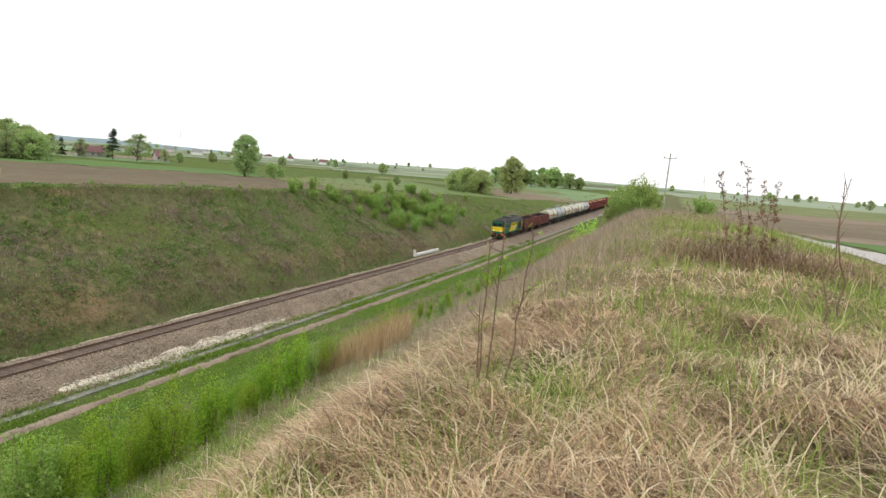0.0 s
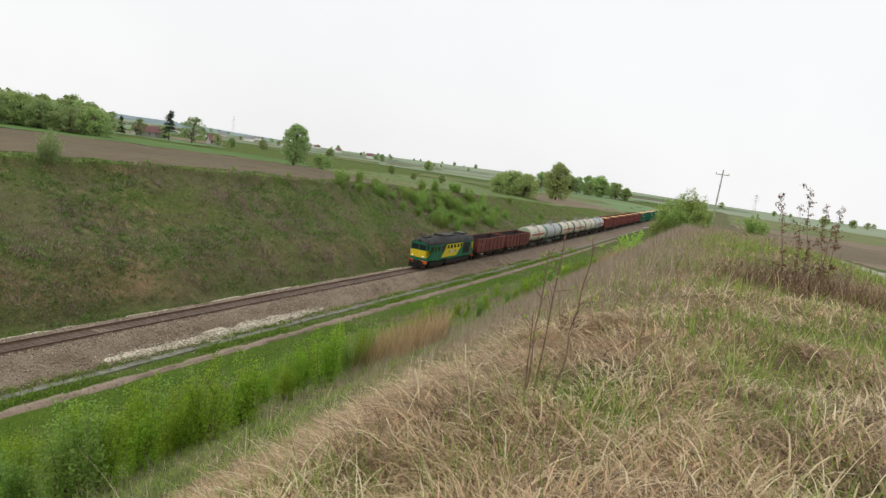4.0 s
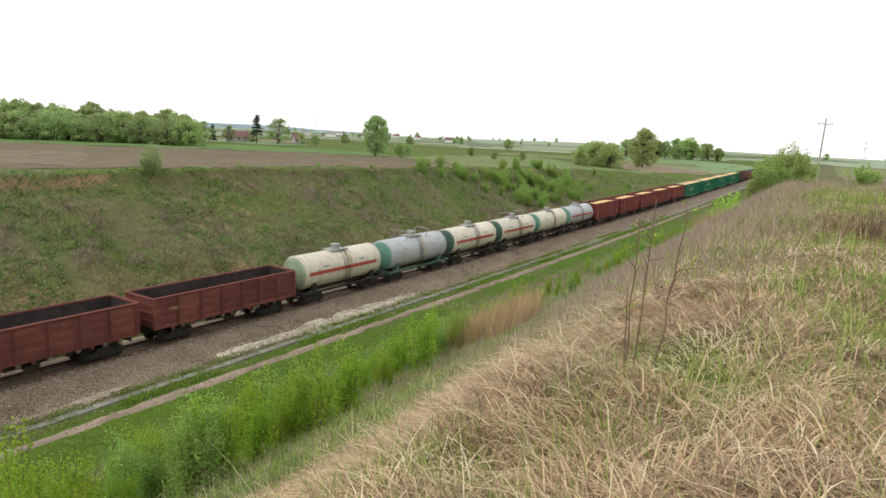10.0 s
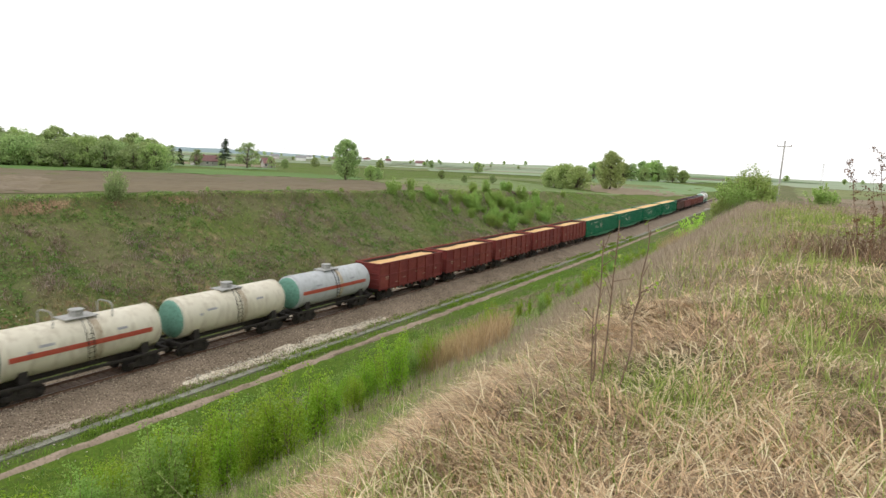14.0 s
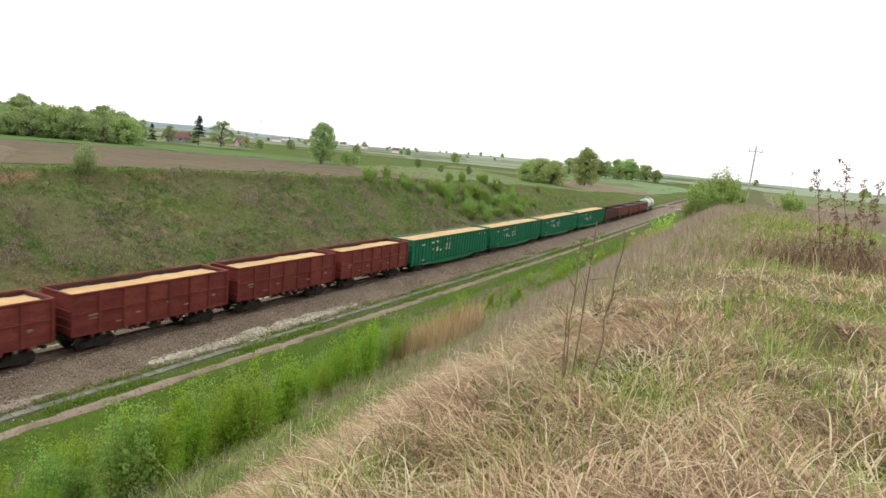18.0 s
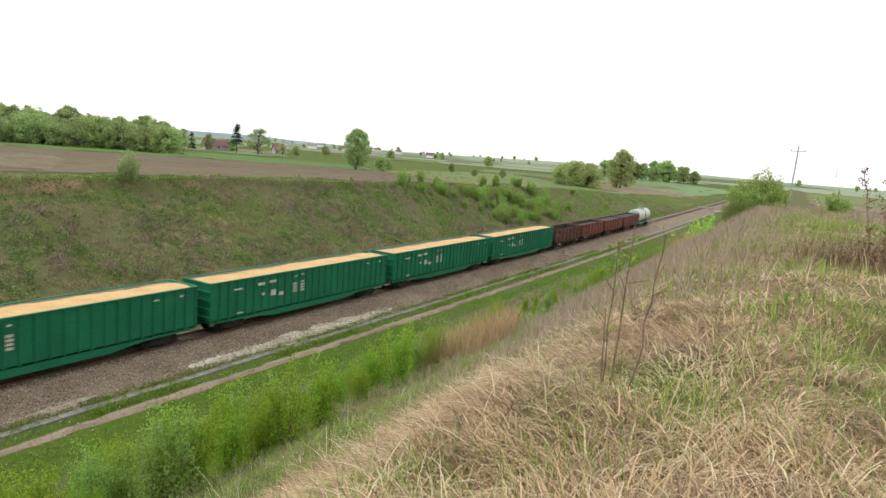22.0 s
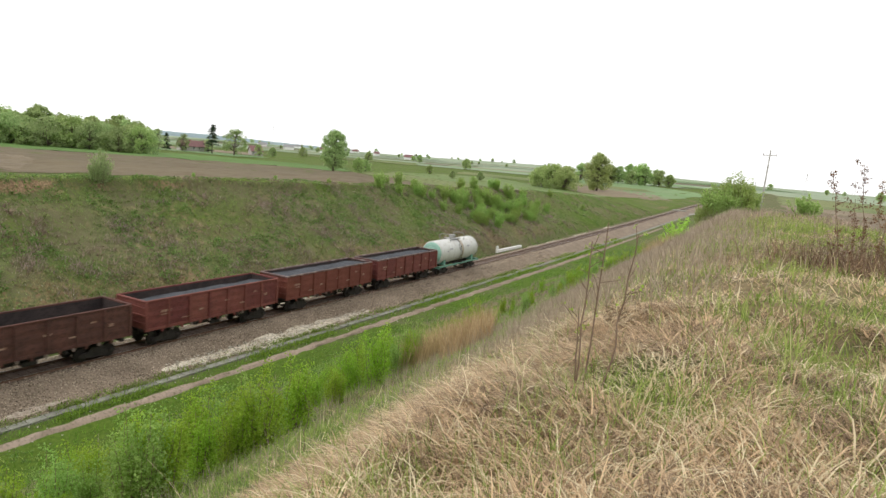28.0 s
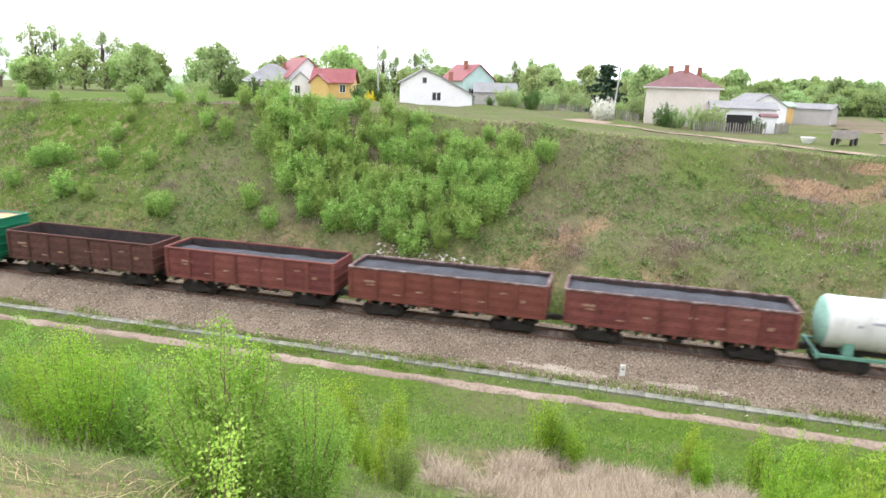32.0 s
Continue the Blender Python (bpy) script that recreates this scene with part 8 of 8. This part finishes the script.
def garden_plants():
    white = shoots(320, 3.6, 1.9, 30, 110, 0.11, BLOSSOM, "blossom_tree", "small fruit tree in white blossom", "tree", "plants of the gardens")
    set_plants([white], [(*polar(-91.6, 88), 1.0)], 0)
    yel = shoots(321, 1.8, 1.1, 24, 70, 0.08, FORSYTHIA, "bush", "forsythia bush in yellow flower", "bush", "plants of the gardens")
    set_plants([yel], [(*polar(-111.2, 97), 1.0)], 0)
    dark = [shoots(322 + k, 3.4, 1.6, 28, 100, 0.1, (LEAF_DARK, LEAF_TREE, LEAF_OLIVE)[k], "bush", "garden bush in leaf", "bush", "plants of the gardens") for k in range(3)]
    spots = [(-86.6, 90, 1.0), (-85.6, 90.5, 0.85), (-84.0, 90, 1.1), (-83.0, 90.5, 1.15), (-82.3, 90, 0.6), (-79.6, 89, 0.6), (-112.3, 98, 0.8), (-110.4, 97, 0.8), (-101, 103, 0.5), (-90, 100, 0.9), (-99.8, 104, 1.1), (-99, 106, 1.0), (-97.4, 104, 1.1), (-96, 110, 1.2), (-120.8, 100, 1.0), (-122.8, 95, 1.05), (-118.6, 92, 0.8), (-125, 90, 0.9), (-127, 98, 0.8), (-130, 92, 0.6), (-93.5, 112, 1.2), (-95, 120, 1.2), (-88.5, 108, 1.3)]
    set_plants(dark, [(*polar(a, r), s) for a, r, s in spots], 0.1)


# ---------------------------------------------------------------- fields and roads farther out
def outlying():
    draped("dirt_track", [(-64.5, 20.5), (-65.0, 24), (-85, -4), (-81, -7)], DIRT, 60, 10, 0.06, "brown dirt track along the bank's top", "road", 0.3)
    draped("gravel_road", [(15.5, 66), (20.0, 66), (13.2, 106), (9.6, 106)], ROAD, 5, 30, 0.06, "pale grey gravel road below the ridge", "road", 0.15)
    draped("gravel_road", [(9.6, 106), (13.2, 106), (-9, 262), (-12, 262)], ROAD, 4, 50, 0.06, "pale grey gravel road towards the crossing", "road", 0.2)
    draped("gravel_road", [(15.5, 66), (20.0, 66), (34, -60), (29, -60)], ROAD, 4, 50, 0.06, "pale grey gravel road below the ridge", "road", 0.2)
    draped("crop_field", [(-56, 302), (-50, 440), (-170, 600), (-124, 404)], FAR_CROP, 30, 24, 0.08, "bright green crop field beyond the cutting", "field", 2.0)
    draped("crop_field", [(22, 60), (160, 40), (170, 96), (16, 100)], CROP, 30, 20, 0.07, "green crop strip by the gravel road", "field", 0.8)
    draped("pale_field", [(16.5, 101), (170, 98), (180, 128), (14, 124)], PALE_SOIL, 30, 16, 0.07, "pale bare field strip", "field", 0.8)
    draped("ploughed_field", [(12, 126), (185, 131), (200, 215), (6, 205)], PLOUGH, 30, 20, 0.07, "brown ploughed field below the ridge", "field", 1.0)
    draped("tilled_field", [(4, 207), (210, 218), (240, 330), (-6, 310)], TILLED, 30, 20, 0.07, "dry brown tilled field", "field", 1.5)
    draped("pale_field", [(-4, 313), (240, 333), (260, 400), (-8, 372)], PALE_SOIL, 26, 14, 0.07, "pale bare field strip", "field", 2.0)
    draped("meadow", [(-8, 375), (260, 404), (300, 640), (-16, 600)], MEADOW, 26, 18, 0.08, "yellowish meadow", "field", 2.0)
    # low wooded hills on the horizon; blue-grey haze is painted into their colour
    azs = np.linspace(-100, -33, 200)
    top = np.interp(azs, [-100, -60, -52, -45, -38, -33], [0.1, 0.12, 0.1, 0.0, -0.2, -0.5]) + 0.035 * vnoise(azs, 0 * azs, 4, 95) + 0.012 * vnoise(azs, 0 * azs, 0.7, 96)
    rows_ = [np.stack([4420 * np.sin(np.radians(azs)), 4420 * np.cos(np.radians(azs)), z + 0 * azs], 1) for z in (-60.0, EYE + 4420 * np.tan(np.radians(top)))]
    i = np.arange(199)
    tagged(new("distant_hills", array_mesh("distant_hills", np.concatenate(rows_), np.stack([i, i + 1, i + 201, i + 200], 1), [HILLS])), "low wooded hills on the horizon with blue-grey haze in their colour", "backdrop", kind="structure")
    # the plain ahead: long strips in many greens, some with haze in their colour
    rng = random.Random(21)
    mats = [(FAR_CROP, "green crop strip on the plain"), (MEADOW, "yellowish meadow strip on the plain"), (HAZE_GREEN, "haze-paled green strip on the plain"), (PALE_SOIL, "bare strip on the plain"), (FAR_CROP, "green crop strip on the plain"), (HAZE_GREEN, "haze-paled green strip on the plain")]
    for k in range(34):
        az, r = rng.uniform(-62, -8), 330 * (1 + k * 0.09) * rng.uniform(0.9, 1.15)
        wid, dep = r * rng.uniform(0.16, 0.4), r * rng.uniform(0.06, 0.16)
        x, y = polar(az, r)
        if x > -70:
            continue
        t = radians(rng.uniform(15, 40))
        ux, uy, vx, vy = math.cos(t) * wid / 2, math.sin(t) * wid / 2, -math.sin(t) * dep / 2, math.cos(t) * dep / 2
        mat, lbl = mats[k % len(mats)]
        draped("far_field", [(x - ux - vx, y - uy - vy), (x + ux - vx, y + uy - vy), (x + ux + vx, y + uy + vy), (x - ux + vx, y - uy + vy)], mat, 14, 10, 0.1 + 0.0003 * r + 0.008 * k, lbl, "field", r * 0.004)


drains()
sleepers()
verge_weeds()
culvert()
marker_post(-36.3, 1.35, 0.85)
crossing()
pole(*polar(-2.6, 122), 11.2, 2.2, (0.25, 0))
pole(*polar(-3.2, 330), 11, 2.2)
pole(*polar(-4.2, 520), 11, 2.2)
pole(*polar(-110.6, 100), 8.5, 1.2, (0.1, 0))
pole(*polar(-90.7, 97), 7.5, 1.0, (0.9, 0.6), label="leaning grey utility pole by the house")
pole(*polar(-46.5, 620), 13, 2.2)
lattice_tower(*polar(0.3, 760), 22)
lattice_tower(*polar(3.5, 1150), 24)
lattice_tower(*polar(-43.5, 1700), 46)
village()
fence(-92.5, 90, -88.6, 89)
fence(-84.2, 87.5, -79.0, 88)
fence(-78.3, 90, -77.4, 96)
fence(-99.5, 108, -93, 104, 1.1)
trailer()
close_plants()
garden_plants()
outlying()


motions()
